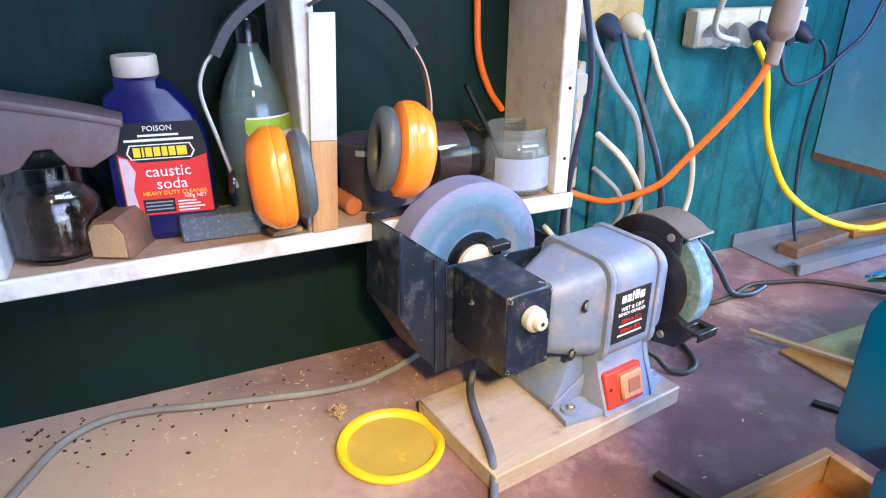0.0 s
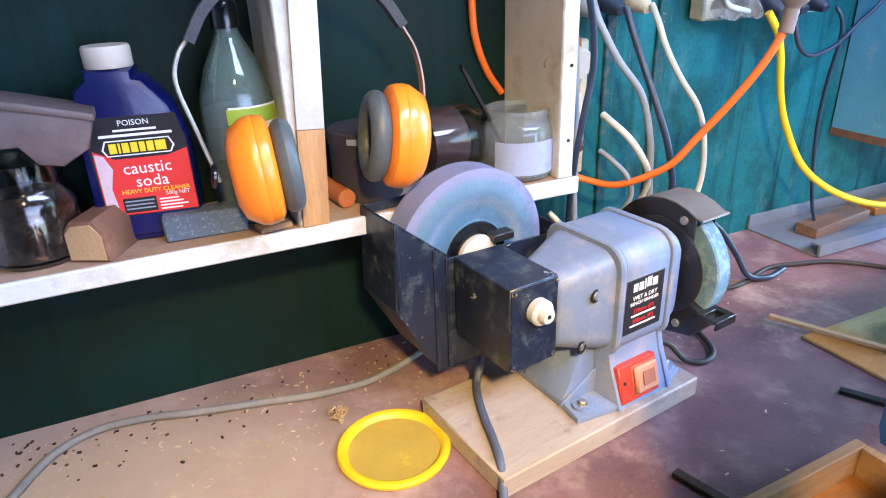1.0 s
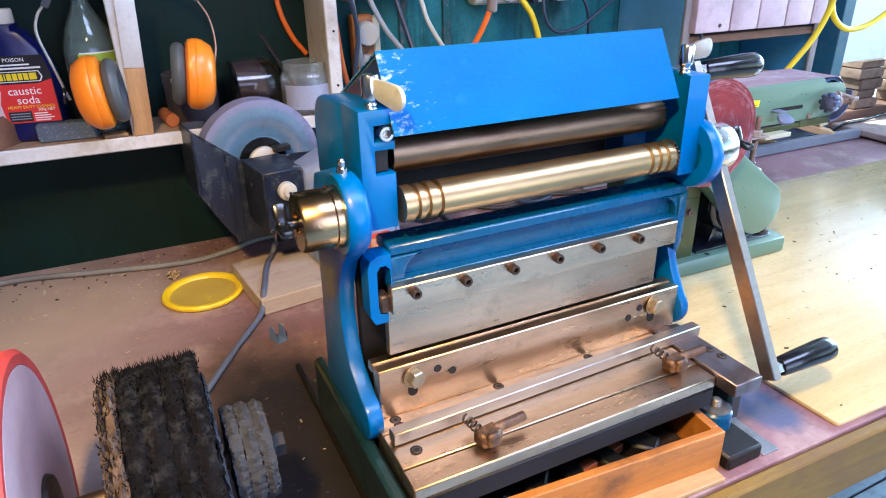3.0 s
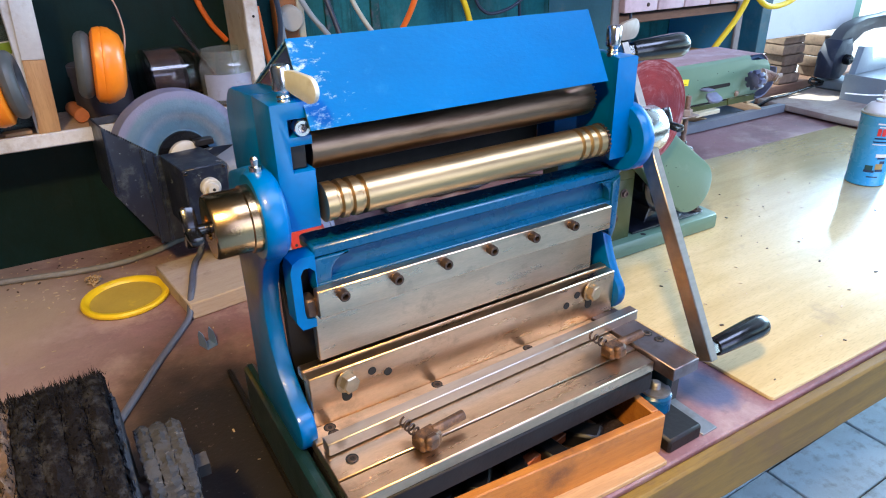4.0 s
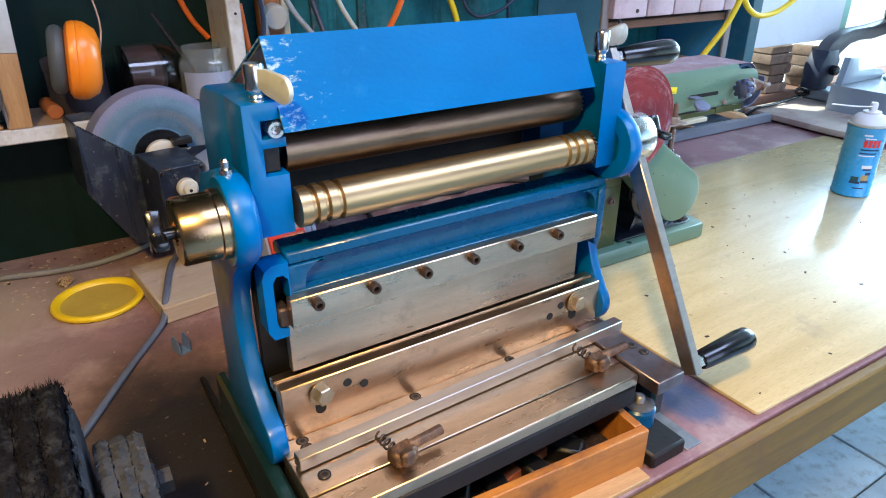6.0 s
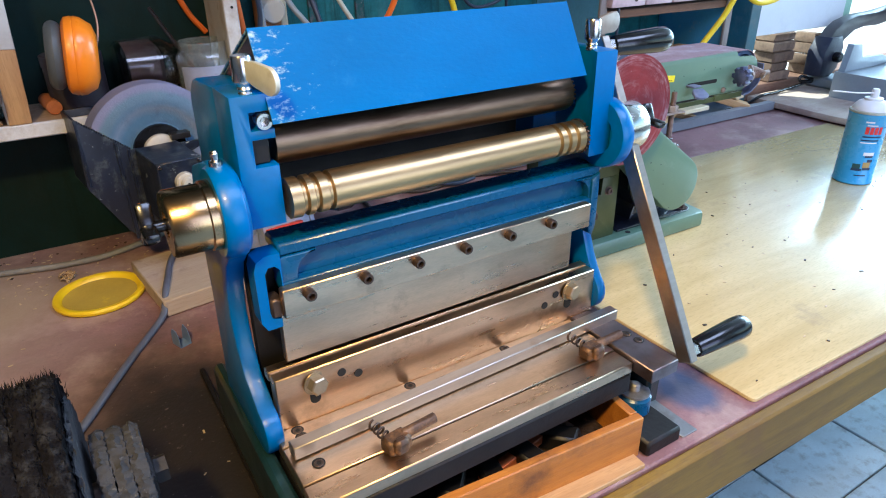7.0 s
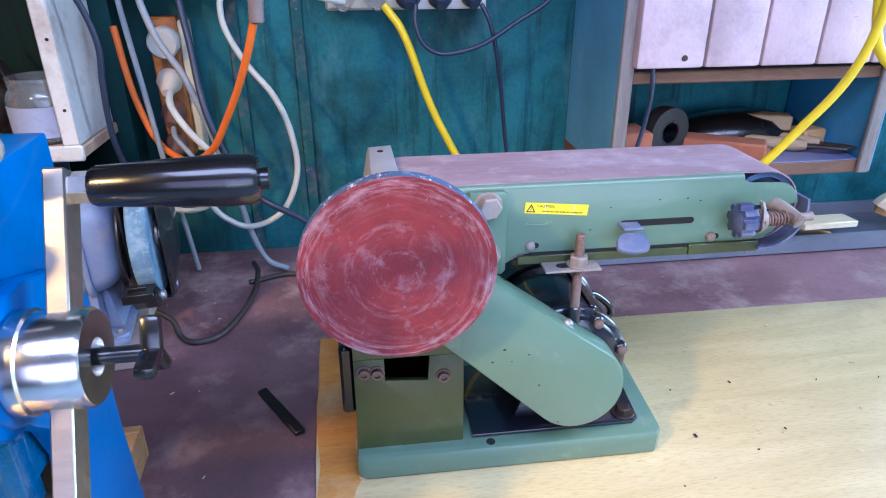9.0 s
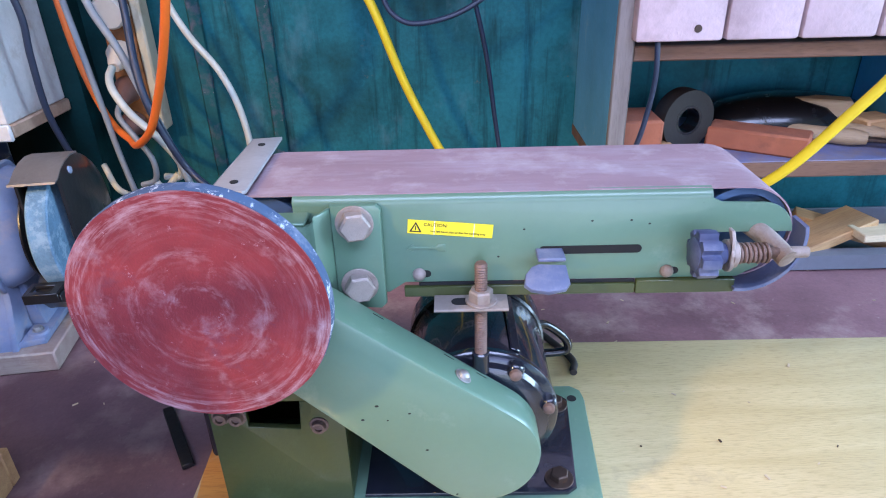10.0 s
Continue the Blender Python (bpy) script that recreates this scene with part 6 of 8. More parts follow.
# dark block and oilstone
blk = bm_new()
add_prism(blk, [(-0.020, 0), (0.022, 0), (0.022, 0.030), (0.012, 0.044), (-0.012, 0.042), (-0.020, 0.032)], -0.034, 0.034, "xz", 0.003)
block = thing("wood_block", WALL @ pose(0.066, -0.100, SZ, 0, 0, -28), "worn brown wooden block with a pale sawn end", "wood block")
part("body", blk, M_BROWNBLOCK, block)
part("sawn_end", prism([(-0.017, 0.003), (0.019, 0.003), (0.019, 0.028), (0.010, 0.040), (-0.010, 0.038), (-0.017, 0.030)], -0.0352, -0.0338, "xz"), M_ENDGRAIN, block, "pale dusty sawn end")
solid("sharpening_stone", box((-0.042, -0.014, 0.0), (0.042, 0.014, 0.028), 0.002), M_BLUESTONE, "speckled blue grey sharpening stone lying on the shelf", "sharpening stone", WALL @ pose(0.165, -0.106, SZ, 0, 0, -3))
solid("pale_chip", box((-0.018, -0.010, 0), (0.018, 0.010, 0.006), 0.001), M_PINEX, "small pale wood chip under the earmuff cup", "wood chip", WALL @ pose(0.232, -0.128, SZ, 0, 0, 12))

# clear spray bottle standing behind the cup
clear = thing("clear_bottle", WALL @ pose(0.222, -0.070, SZ), "clear plastic bottle with a paper label, half empty", "bottle")
pr = [(0, 0.003), (0.036, 0.0), (0.040, 0.004), (0.041, 0.110), (0.039, 0.135), (0.030, 0.165), (0.016, 0.192), (0.0125, 0.200), (0.0125, 0.210)]
part("body", lathe(pr + [(0.0113, 0.210), (0.0113, 0.200), (0.0148, 0.1915), (0.0288, 0.1645), (0.0376, 0.1345), (0.0396, 0.110), (0.0386, 0.005), (0, 0.005)], seg=40), M_CLEARPLASTIC, clear)
part("cap", lathe([(0, 0.205), (0.0145, 0.205), (0.0145, 0.228), (0.010, 0.234), (0, 0.234)], seg=24), M_BLACK, clear)
def wrap(b, r, z0, z1, a0, a1, seg=18, t=0.0003):
    """A paper label bent round a bottle."""
    rows = []
    for k in range(seg + 1):
        a = radians(a0 + (a1 - a0) * k / seg)
        rows.append([b.verts.new((rr * math.cos(a), rr * math.sin(a), z)) for rr, z in ((r, z0), (r, z1), (r + t, z1), (r + t, z0))])
    for p, q in zip(rows, rows[1:]):
        for k in range(4):
            b.faces.new((p[k], p[(k + 1) % 4], q[(k + 1) % 4], q[k]))
    b.faces.new(rows[0]), b.faces.new(list(reversed(rows[-1])))
    return b


part("label", wrap(bm_new(), 0.0412, 0.060, 0.130, 248, 335), M_PAPER, clear, "white label with lime green print")
part("print_bar", wrap(bm_new(), 0.0416, 0.112, 0.128, 245, 325), M_LIME, clear)
part("print_bar", wrap(bm_new(), 0.0416, 0.070, 0.100, 280, 328), M_LIME, clear)
part("back_label", wrap(bm_new(), 0.0385, 0.060, 0.140, 20, 160), M_BLUEPAPER, clear)

# earmuffs hung on the upright
muffs = thing("earmuffs", WALL @ pose(0.283, -0.165, 1.245), "orange earmuffs with grey cushions hung over the shelf upright", "earmuffs")
def cup(at):
    c = part("cup", lathe([(0, 0.030), (0.030, 0.0295), (0.045, 0.024), (0.054, 0.010), (0.0555, 0.002), (0.0545, 0.0), (0.0552, -0.002), (0.053, -0.010), (0.046, -0.014), (0, -0.014)], seg=44), M_ORANGE, muffs, "glossy orange cup with a moulded seam", at=at)
    prof = [(0.036 + 0.012 * math.cos(a), -0.025 + 0.011 * math.sin(a)) for a in [2 * math.pi * k / 14 for k in range(15)]]
    part("cushion", lathe(prof, seg=44), M_CUSHION, c, "grey vinyl cushion ring")
    part("liner", lathe([(0, -0.016), (0.030, -0.016), (0.030, -0.0145), (0, -0.0145)], seg=30), M_FOAM, c)
    return c


SQ = Matrix.Diagonal((1.0, 0.80, 1.0, 1.0))
for at in (pose(-0.060, -0.004, -0.011, 0, -94, -6) , pose(0.083, -0.006, 0.004, 0, 97, -4)):
    cup(at @ SQ)
part("wire_arm", tube([(-0.100, 0.010, -0.020), (-0.112, 0.016, 0.030), (-0.122, 0.022, 0.075), (-0.116, 0.026, 0.100), (-0.103, 0.030, 0.116)], 0.0022, 8), M_GREYFE, muffs)
part("wire_pivot", rod(0.012, 0.004, 0.0008, pose(-0.103, 0.004, -0.012, 0, -80, 0), 20), M_BLACK, muffs)
def band(pts, w, t, name, mat, label=""):
    """A flat springy band swept along points, w wide across y."""
    line = smooth_path(pts, 10)
    b = bm_new()
    rows = []
    for k, p in enumerate(line):
        d = (line[min(k + 1, len(line) - 1)] - line[max(k - 1, 0)]).normalized()
        up = d.cross(Vector((0, 1, 0))).normalized()
        rows.append([b.verts.new(p + Vector((0, sy * w / 2, 0)) + up * su * t / 2) for sy, su in ((-1, -1), (1, -1), (1, 1), (-1, 1))])
    for p, q in zip(rows, rows[1:]):
        for k in range(4):
            b.faces.new((p[k], p[(k + 1) % 4], q[(k + 1) % 4], q[k]))
    b.faces.new(rows[0]), b.faces.new(list(reversed(rows[-1])))
    return part(name, b, mat, muffs, label)


band([(-0.104, 0.030, 0.112), (-0.085, 0.032, 0.140), (-0.055, 0.034, 0.163), (-0.020, 0.036, 0.176), (0.015, 0.036, 0.178), (0.055, 0.034, 0.166), (0.088, 0.030, 0.140), (0.107, 0.026, 0.112)], 0.016, 0.010, "head_band", M_FOAM, "padded dark grey head band")
band([(0.105, 0.026, 0.114), (0.119, 0.022, 0.085), (0.122, 0.014, 0.045), (0.112, 0.006, 0.008), (0.104, 0.002, -0.010)], 0.012, 0.002, "spring_strap", M_STRAP, "tan spring strap")

# jars, tin and file between the uprights
jar = thing("glass_jar", WALL @ pose(0.560, -0.090, SZ), "open clear glass jar with a pale blue label", "jar")
jp = [(0, 0.0), (0.044, 0.0), (0.048, 0.004), (0.048, 0.060), (0.044, 0.070), (0.041, 0.073), (0.041, 0.076), (0.0425, 0.077), (0.0425, 0.079), (0.041, 0.080), (0.041, 0.083), (0.0425, 0.084), (0.042, 0.088)]
part("glass", lathe(jp + [(0.0395, 0.088), (0.0385, 0.073), (0.0415, 0.068), (0.0455, 0.059), (0.0455, 0.007), (0, 0.006)], seg=44), M_GLASS, jar)
part("label", wrap(bm_new(), 0.0484, 0.010, 0.052, 205, 315), M_BLUEPAPER, jar, "pale blue paper label")
part("dregs", lathe([(0, 0.0065), (0.045, 0.0075), (0.045, 0.012), (0, 0.014)], seg=30), M_JUNK, jar)
flm = WALL @ look((0.538, -0.086, SZ + 0.045), (0.470, -0.070, SZ + 0.180))
solid("flat_file", box((-0.008, -0.0022, -0.110), (0.008, 0.0022, 0.036), 0.0008), M_FILE, "black flat file leaning in the glass jar", "file", flm)
lying = thing("brown_jar", WALL @ pose(0.470, -0.060, SZ + 0.050, 0, 90, 8), "dusty brown glass jar lying on its side", "jar")
lp = [(0, -0.045), (0.040, -0.045), (0.046, -0.040), (0.048, 0.020), (0.042, 0.034), (0.035, 0.040), (0.035, 0.052)]
part("glass", lathe(lp + [(0.033, 0.052), (0.033, 0.040), (0.040, 0.032), (0.0455, 0.019), (0.0437, -0.038), (0, -0.042)], seg=40), M_DUSTGLASS, lying)
part("contents", lathe([(0, -0.040), (0.042, -0.037), (0.043, 0.010), (0.030, 0.020), (0, 0.022)], seg=28), M_MAUVE, lying)
tin = thing("round_tin", WALL @ pose(0.362, -0.066, SZ), "dark grey round tin with a lid, in shadow on the shelf", "tin")
part("body", lathe([(0, 0), (0.042, 0), (0.043, 0.001), (0.043, 0.066), (0, 0.066)], seg=40), M_DARKTIN, tin)
part("lid", lathe([(0, 0.0662), (0.0445, 0.0662), (0.0445, 0.082), (0.042, 0.084), (0, 0.083)], seg=40), M_DARKTIN, tin, "dark lid with pale printed rim")
part("print_bar", wrap(bm_new(), 0.0447, 0.071, 0.078, 225, 262), M_GREYBLUE, tin)
solid("wooden_rod", rod(0.011, 0.070, 0.001, pose(0, 0, 0, 90, 0, 0), 20), M_TERRA, "short orange brown wooden rod lying on the shelf", "rod", WALL @ pose(0.312, -0.040, SZ + 0.0115, 0, 0, 8))

# far end: preserving jar of hardware with a mauve handle on it
hj = thing("hardware_jar", WALL @ pose(0.006, -0.085, SZ), "dusty glass jar full of dark screws and fittings", "jar")
hp = [(0, 0), (0.040, 0.0), (0.046, 0.006), (0.047, 0.060), (0.042, 0.074), (0.038, 0.078), (0.038, 0.100)]
part("glass", lathe(hp + [(0.0355, 0.100), (0.0355, 0.078), (0.0395, 0.072), (0.0445, 0.059), (0.0435, 0.008), (0, 0.006)], seg=44), M_DUSTGLASS, hj)
part("contents", lathe([(0, 0.0065), (0.042, 0.009), (0.043, 0.056), (0.030, 0.070), (0, 0.068)], seg=30), M_JUNK, hj, "dark screws and fittings")
tool = thing("plastic_tool_body", WALL @ pose(0.010, -0.110, SZ + 0.106), "dusty mauve plastic tool housing resting on the jar", "tool housing")
th_out = [(-0.16, 0.050), (-0.05, 0.070), (0.020, 0.052), (0.074, 0.036), (0.074, 0.030), (0.066, 0.006), (0.042, -0.008), (0.022, -0.004), (0.010, 0.014), (-0.004, 0.014), (-0.018, -0.002), (-0.030, -0.006), (-0.16, 0.000)]
part("housing", prism(th_out, -0.022, 0.028, "xz", 0.004), M_MAUVE, tool)
part("seam_rib", prism([(-0.16, 0.052), (-0.05, 0.072), (0.020, 0.054), (0.076, 0.038), (0.076, 0.031), (0.020, 0.046), (-0.05, 0.063), (-0.16, 0.044)], -0.025, 0.031, "xz", 0.002), M_MAUVE, tool)
part("trim", prism([(0.2655, 1.2645), (0.2945, 1.2625), (0.301, 1.395), (0.273, 1.395)], -0.1500, -0.1436, "xz", 0.001), M_WHITE, shelf, "white painted strip on the upright")
part("trim", prism([(0.260, 1.1584), (0.289, 1.1584), (0.2945, 1.2620), (0.2655, 1.2640)], -0.1505, -0.1436, "xz", 0.001), M_PINE, shelf, "bare pine strip on the upright")
for x, z in ((0.6040, 1.297), (0.6040, 1.205)):
    part("nail", rod(0.0022, 0.002, 0.0003, pose(x, -0.1405, z, 90, 0, 0), 10), M_HOLE, shelf)
part("hanging_nail", rod(0.002, 0.050, 0.0003, pose(0.276, -0.143, 1.402, 80, 0, 0), 10), M_DARKFE, shelf)

# ---- power boards and cables on the wall ----
M_CREAM = surface("aged_cream_plastic", (0.52, 0.47, 0.34), 0.45, vary=0.1, dirt=(0.32, 0.25, 0.15), dirt_at=(0.55, 0.8))
M_BRASSY = surface("stained_yellow_plastic", (0.44, 0.31, 0.11), 0.45, vary=0.25, dirt=(0.22, 0.12, 0.05), dirt_at=(0.5, 0.75))
M_RUST = surface("orange_stained_board", (0.36, 0.13, 0.03), 0.55, vary=0.4, scale=14, dirt=(0.10, 0.045, 0.02), dirt_at=(0.48, 0.68))
M_WHITECABLE = surface("grubby_white_cable", (0.50, 0.50, 0.44), 0.45, vary=0.1, dirt=(0.30, 0.27, 0.2), dirt_at=(0.6, 0.85))
M_SLATECABLE = surface("slate_blue_cable", (0.10, 0.11, 0.16), 0.5, vary=0.15)
M_GREYCABLE = surface("grey_cable", (0.24, 0.26, 0.28), 0.5, vary=0.12)
M_NAVYCABLE = surface("dark_navy_cable", (0.020, 0.030, 0.060), 0.45, vary=0.15)
M_ORANGECABLE = surface("orange_cable", (0.72, 0.15, 0.018), 0.42, vary=0.08)
M_YELLOWCABLE = surface("yellow_cable", (0.78, 0.58, 0.015), 0.42, vary=0.06)
M_SMOKE = glass("smoky_clear_plug", (0.55, 0.55, 0.60), 0.2)
M_BROWNPLUG = surface("brown_plug_plastic", (0.13, 0.06, 0.045), 0.45, vary=0.2)
M_TAUPE = surface("grey_brown_rubber", (0.20, 0.155, 0.14), 0.6, vary=0.15)


def plug(parent, x, y, z, mat, name="plug", r=0.015):
    """A round plug pushed into a socket, pointing out from the wall and slightly down."""
    return part(name, lathe([(0, 0), (r * 1.05, 0), (r * 1.1, 0.004), (r * 1.1, 0.014), (r * 0.85, 0.022), (r * 0.6, 0.034), (r * 0.42, 0.040), (0, 0.040)], seg=24), mat, parent, at=pose(x, y, z, 115, 0, 0))


b1 = thing("power_board", WALLR, "cream plastic power board with five plugs on the wall", "power board", "power boards")
part("case", box((0.962, -0.040, 1.310), (1.215, -0.0065, 1.372), 0.004), M_CREAM, b1)
part("socket_plate", box((1.098, -0.043, 1.3105), (1.2145, -0.0402, 1.371), 0.002), M_IVORY, b1)
for k, (m_p, r) in enumerate(((M_SMOKE, 0.017), (M_SMOKE, 0.017), (M_NAVYCABLE, 0.018), (M_NAVYCABLE, 0.018), (M_NAVYCABLE, 0.016))):
    plug(b1, 0.990 + 0.050 * k, -0.0435, 1.335, m_p, "plug", r)
b2 = thing("power_board", WALLR, "stained yellow power board with four plugs on the wall", "power board", "power boards")
part("case", box((0.648, -0.046, 1.338), (0.842, -0.0065, 1.400), 0.004), M_BRASSY, b2)
for k, m_p in enumerate((M_BROWNPLUG, M_GREYCABLE, M_NAVYCABLE, M_CREAM)):
    plug(b2, 0.675 + 0.046 * k, -0.0465, 1.356, m_p, "plug", 0.017)
b3 = thing("power_board", WALLR, "orange stained upright power board with three plugs", "power board", "power boards")
part("case", box((0.692, -0.040, 1.090), (0.735, -0.0065, 1.305), 0.004, None), M_RUST, b3)
part("side_strip", box((0.7355, -0.036, 1.095), (0.750, -0.0065, 1.300), 0.003), M_CREAM, b3)
part("blanking_plug", lathe([(0, 0), (0.022, 0), (0.023, 0.002), (0.023, 0.020), (0.020, 0.024), (0, 0.024)], seg=28), M_IVORY, b3, "pale round plug", at=pose(0.716, -0.040, 1.272, 100, 0, 0))
plug(b3, 0.714, -0.040, 1.215, M_CAP, "plug", 0.017)
plug(b3, 0.712, -0.040, 1.165, M_BROWNPLUG, "plug", 0.017)
plug(b3, 0.708, -0.040, 1.115, M_BROWNPLUG, "plug", 0.016)


def cable(pts, r, mat, label, end=None):
    return solid("cable", tube(pts, r, 10, 8), mat, label, "cable", group="cables on the wall")


cable([(0.880, 0.715, 1.430), (0.877, 0.717, 1.380), (0.874, 0.719, 1.336), (0.869, 0.720, 1.319), (0.856, 0.731, 1.281), (0.835, 0.752, 1.233), (0.808, 0.778, 1.182), (0.781, 0.800, 1.139), (0.740, 0.844, 1.108), (0.716, 0.878, 1.106), (0.684, 0.906, 1.121), (0.665, 0.915, 1.160), (0.652, 0.918, 1.220), (0.645, 0.920, 1.300)],
      0.0052, M_ORANGECABLE, "orange extension cable looping across the wall")
con = thing("cable_connector", pose(0.873, 0.7195, 1.318, 4, 4, 0), "grey brown rubber extension connector hanging on the orange cable", "connector")
part("sleeve", lathe([(0.0056, 0.0)] + [(0.009 + 0.0008 * (k % 2), 0.002 + 0.0035 * k) for k in range(10)] + [(0.017, 0.040), (0.019, 0.050), (0.019, 0.105), (0.015, 0.110), (0.0056, 0.110)], seg=24), M_TAUPE, con)
cable([(0.536, 0.926, 1.47), (0.538, 0.927, 1.40), (0.542, 0.928, 1.33), (0.560, 0.929, 1.28), (0.585, 0.930, 1.245)], 0.0050, M_ORANGECABLE, "orange cable hanging behind the shelf upright")
cable([(1.043, 0.885, 1.325), (1.054, 0.882, 1.310), (1.066, 0.880, 1.293), (1.081, 0.880, 1.259), (1.105, 0.885, 1.190), (1.132, 0.882, 1.129), (1.174, 0.865, 1.056), (1.232, 0.830, 1.007), (1.309, 0.790, 0.983), (1.380, 0.770, 0.992), (1.460, 0.720, 1.030), (1.530, 0.655, 1.100), (1.583, 0.622, 1.185), (1.613, 0.606, 1.240), (1.628, 0.596, 1.295), (1.630, 0.590, 1.36), (1.622, 0.592, 1.45)],
      0.0062, M_YELLOWCABLE, "yellow extension cable sagging from the power board")
cable([(1.618, 0.600, 1.45), (1.622, 0.600, 1.38), (1.634, 0.600, 1.310), (1.660, 0.600, 1.268), (1.716, 0.600, 1.245), (1.800, 0.600, 1.258), (1.890, 0.600, 1.311), (1.970, 0.600, 1.40)], 0.0062, M_YELLOWCABLE, "yellow cable hanging in a loop before the pink boards")
cable([(0.810, 0.892, 1.350), (0.808, 0.872, 1.325), (0.814, 0.860, 1.294), (0.837, 0.850, 1.251), (0.873, 0.842, 1.202), (0.892, 0.840, 1.145), (0.894, 0.840, 1.082), (0.866, 0.840, 1.023), (0.815, 0.840, 1.000), (0.772, 0.850, 1.016), (0.745, 0.862, 1.050)], 0.0046, M_WHITECABLE, "grubby white cable in a wide loop")
cable([(0.699, 0.878, 1.350), (0.703, 0.868, 1.330), (0.721, 0.850, 1.286), (0.752, 0.832, 1.237), (0.773, 0.830, 1.171), (0.786, 0.838, 1.116), (0.800, 0.846, 1.050), (0.812, 0.850, 0.985), (0.83, 0.86, 0.93), (0.86, 0.87, 0.907)], 0.0050, M_GREYCABLE, "grey cable hanging from the power board")
cable([(0.752, 0.878, 1.350), (0.755, 0.868, 1.325), (0.763, 0.850, 1.281), (0.773, 0.820, 1.216), (0.784, 0.807, 1.169), (0.801, 0.808, 1.117), (0.815, 0.815, 1.080), (0.851, 0.800, 1.052), (0.903, 0.800, 1.019), (0.950, 0.798, 0.965), (0.985, 0.795, 0.918), (1.030, 0.790, 0.9058), (1.080, 0.800, 0.9058)], 0.0050, M_NAVYCABLE, "dark navy cable running to the sander")
cable([(0.719, 0.872, 1.208), (0.722, 0.850, 1.198), (0.733, 0.832, 1.182), (0.752, 0.824, 1.155), (0.777, 0.832, 1.120), (0.790, 0.850, 1.080), (0.780, 0.868, 1.052), (0.756, 0.874, 1.050)], 0.0052, M_WHITECABLE, "white cable from the upright power board")
cable([(0.716, 0.870, 1.156), (0.722, 0.850, 1.146), (0.742, 0.838, 1.122), (0.757, 0.842, 1.088), (0.748, 0.858, 1.052), (0.722, 0.870, 1.040)], 0.0040, M_GREYCABLE, "grey cable from the upright power board")
cable([(0.655, 0.905, 1.060), (0.680, 0.880, 1.030), (0.715, 0.870, 1.022), (0.750, 0.866, 1.030), (0.778, 0.868, 1.056)], 0.0045, M_CREAM, "stained cream cable under the power board")
cable([(0.600, 0.790, 1.45), (0.625, 0.800, 1.385), (0.645, 0.810, 1.330), (0.652, 0.816, 1.283), (0.646, 0.820, 1.233), (0.641, 0.830, 1.154), (0.652, 0.852, 1.060), (0.665, 0.862, 0.980), (0.660, 0.850, 0.907)], 0.0044, M_NAVYCABLE, "dark cable hanging past the shelf end")
cable([(0.668, 0.885, 1.350), (0.672, 0.880, 1.310), (0.678, 0.882, 1.24), (0.684, 0.886, 1.16), (0.690, 0.89, 1.08), (0.70, 0.893, 1.0), (0.71, 0.895, 0.905)], 0.0042, M_GREYCABLE, "grey cable dropping behind the bench grinder")
cable([(1.090, 0.874, 1.325), (1.088, 0.866, 1.300), (1.098, 0.862, 1.272), (1.122, 0.860, 1.256), (1.158, 0.860, 1.258), (1.196, 0.862, 1.270), (1.240, 0.866, 1.296), (1.300, 0.868, 1.335), (1.330, 0.868, 1.40)], 0.0036, M_NAVYCABLE, "thin black cable sagging under the power board")
cable([(1.190, 0.875, 1.325), (1.200, 0.868, 1.305), (1.212, 0.872, 1.27), (1.228, 0.890, 1.20), (1.240, 0.900, 1.12), (1.252, 0.900, 1.04), (1.262, 0.895, 0.97), (1.275, 0.890, 0.925)], 0.0034, M_NAVYCABLE, "thin black cable hanging down the wall")
cable([(0.880, 0.80, 1.44), (0.895, 0.84, 1.38), (0.930, 0.868, 1.345), (0.985, 0.874, 1.330)], 0.0046, M_WHITECABLE, "white cable lead to the power board")
cable([(1.403, 0.738, 1.45), (1.405, 0.736, 1.345), (1.408, 0.732, 1.265), (1.412, 0.731, 1.205), (1.406, 0.736, 1.145), (1.396, 0.738, 1.105)], 0.0032, M_NAVYCABLE, "thin dark cable down the shelf unit edge")

# ---- on the bench ----
M_GREYTRAY = surface("grey_painted_tray", (0.17, 0.18, 0.21), 0.5, vary=0.12, dirt=(0.30, 0.28, 0.28), dirt_at=(0.6, 0.9))
M_LID = surface("yellow_lid_plastic", (0.80, 0.55, 0.010), 0.38, vary=0.06, dirt=(0.45, 0.30, 0.05), dirt_at=(0.62, 0.9))
M_LIDIN = surface("grimy_yellow_lid_inside", (0.46, 0.32, 0.05), 0.5, vary=0.15, dirt=(0.74, 0.55, 0.03), dirt_at=(0.6, 0.75), dirt_scale=16)
M_FLEX = surface("dusty_grey_flex", (0.20, 0.19, 0.17), 0.7, vary=0.25, dirt=(0.32, 0.27, 0.2))
M_TAR = surface("dark_flex", (0.035, 0.028, 0.024), 0.6, vary=0.3)
lid = thing("plastic_lid", pose(0.307, 0.702, 0.9006), "yellow plastic paint lid lying upside down on the bench", "lid")
part("rim", lathe([(0.055, 0.0), (0.062, 0.0), (0.065, 0.002), (0.066, 0.006), (0.064, 0.0095), (0.060, 0.0100), (0.056, 0.008), (0.053, 0.003)], seg=56), M_LID, lid)
part("panel", lathe([(0, 0.0), (0.055, 0.0), (0.053, 0.0032), (0.050, 0.0034), (0.047, 0.0025), (0, 0.0025)], seg=56), M_LIDIN, lid, "grimy inside of the lid")
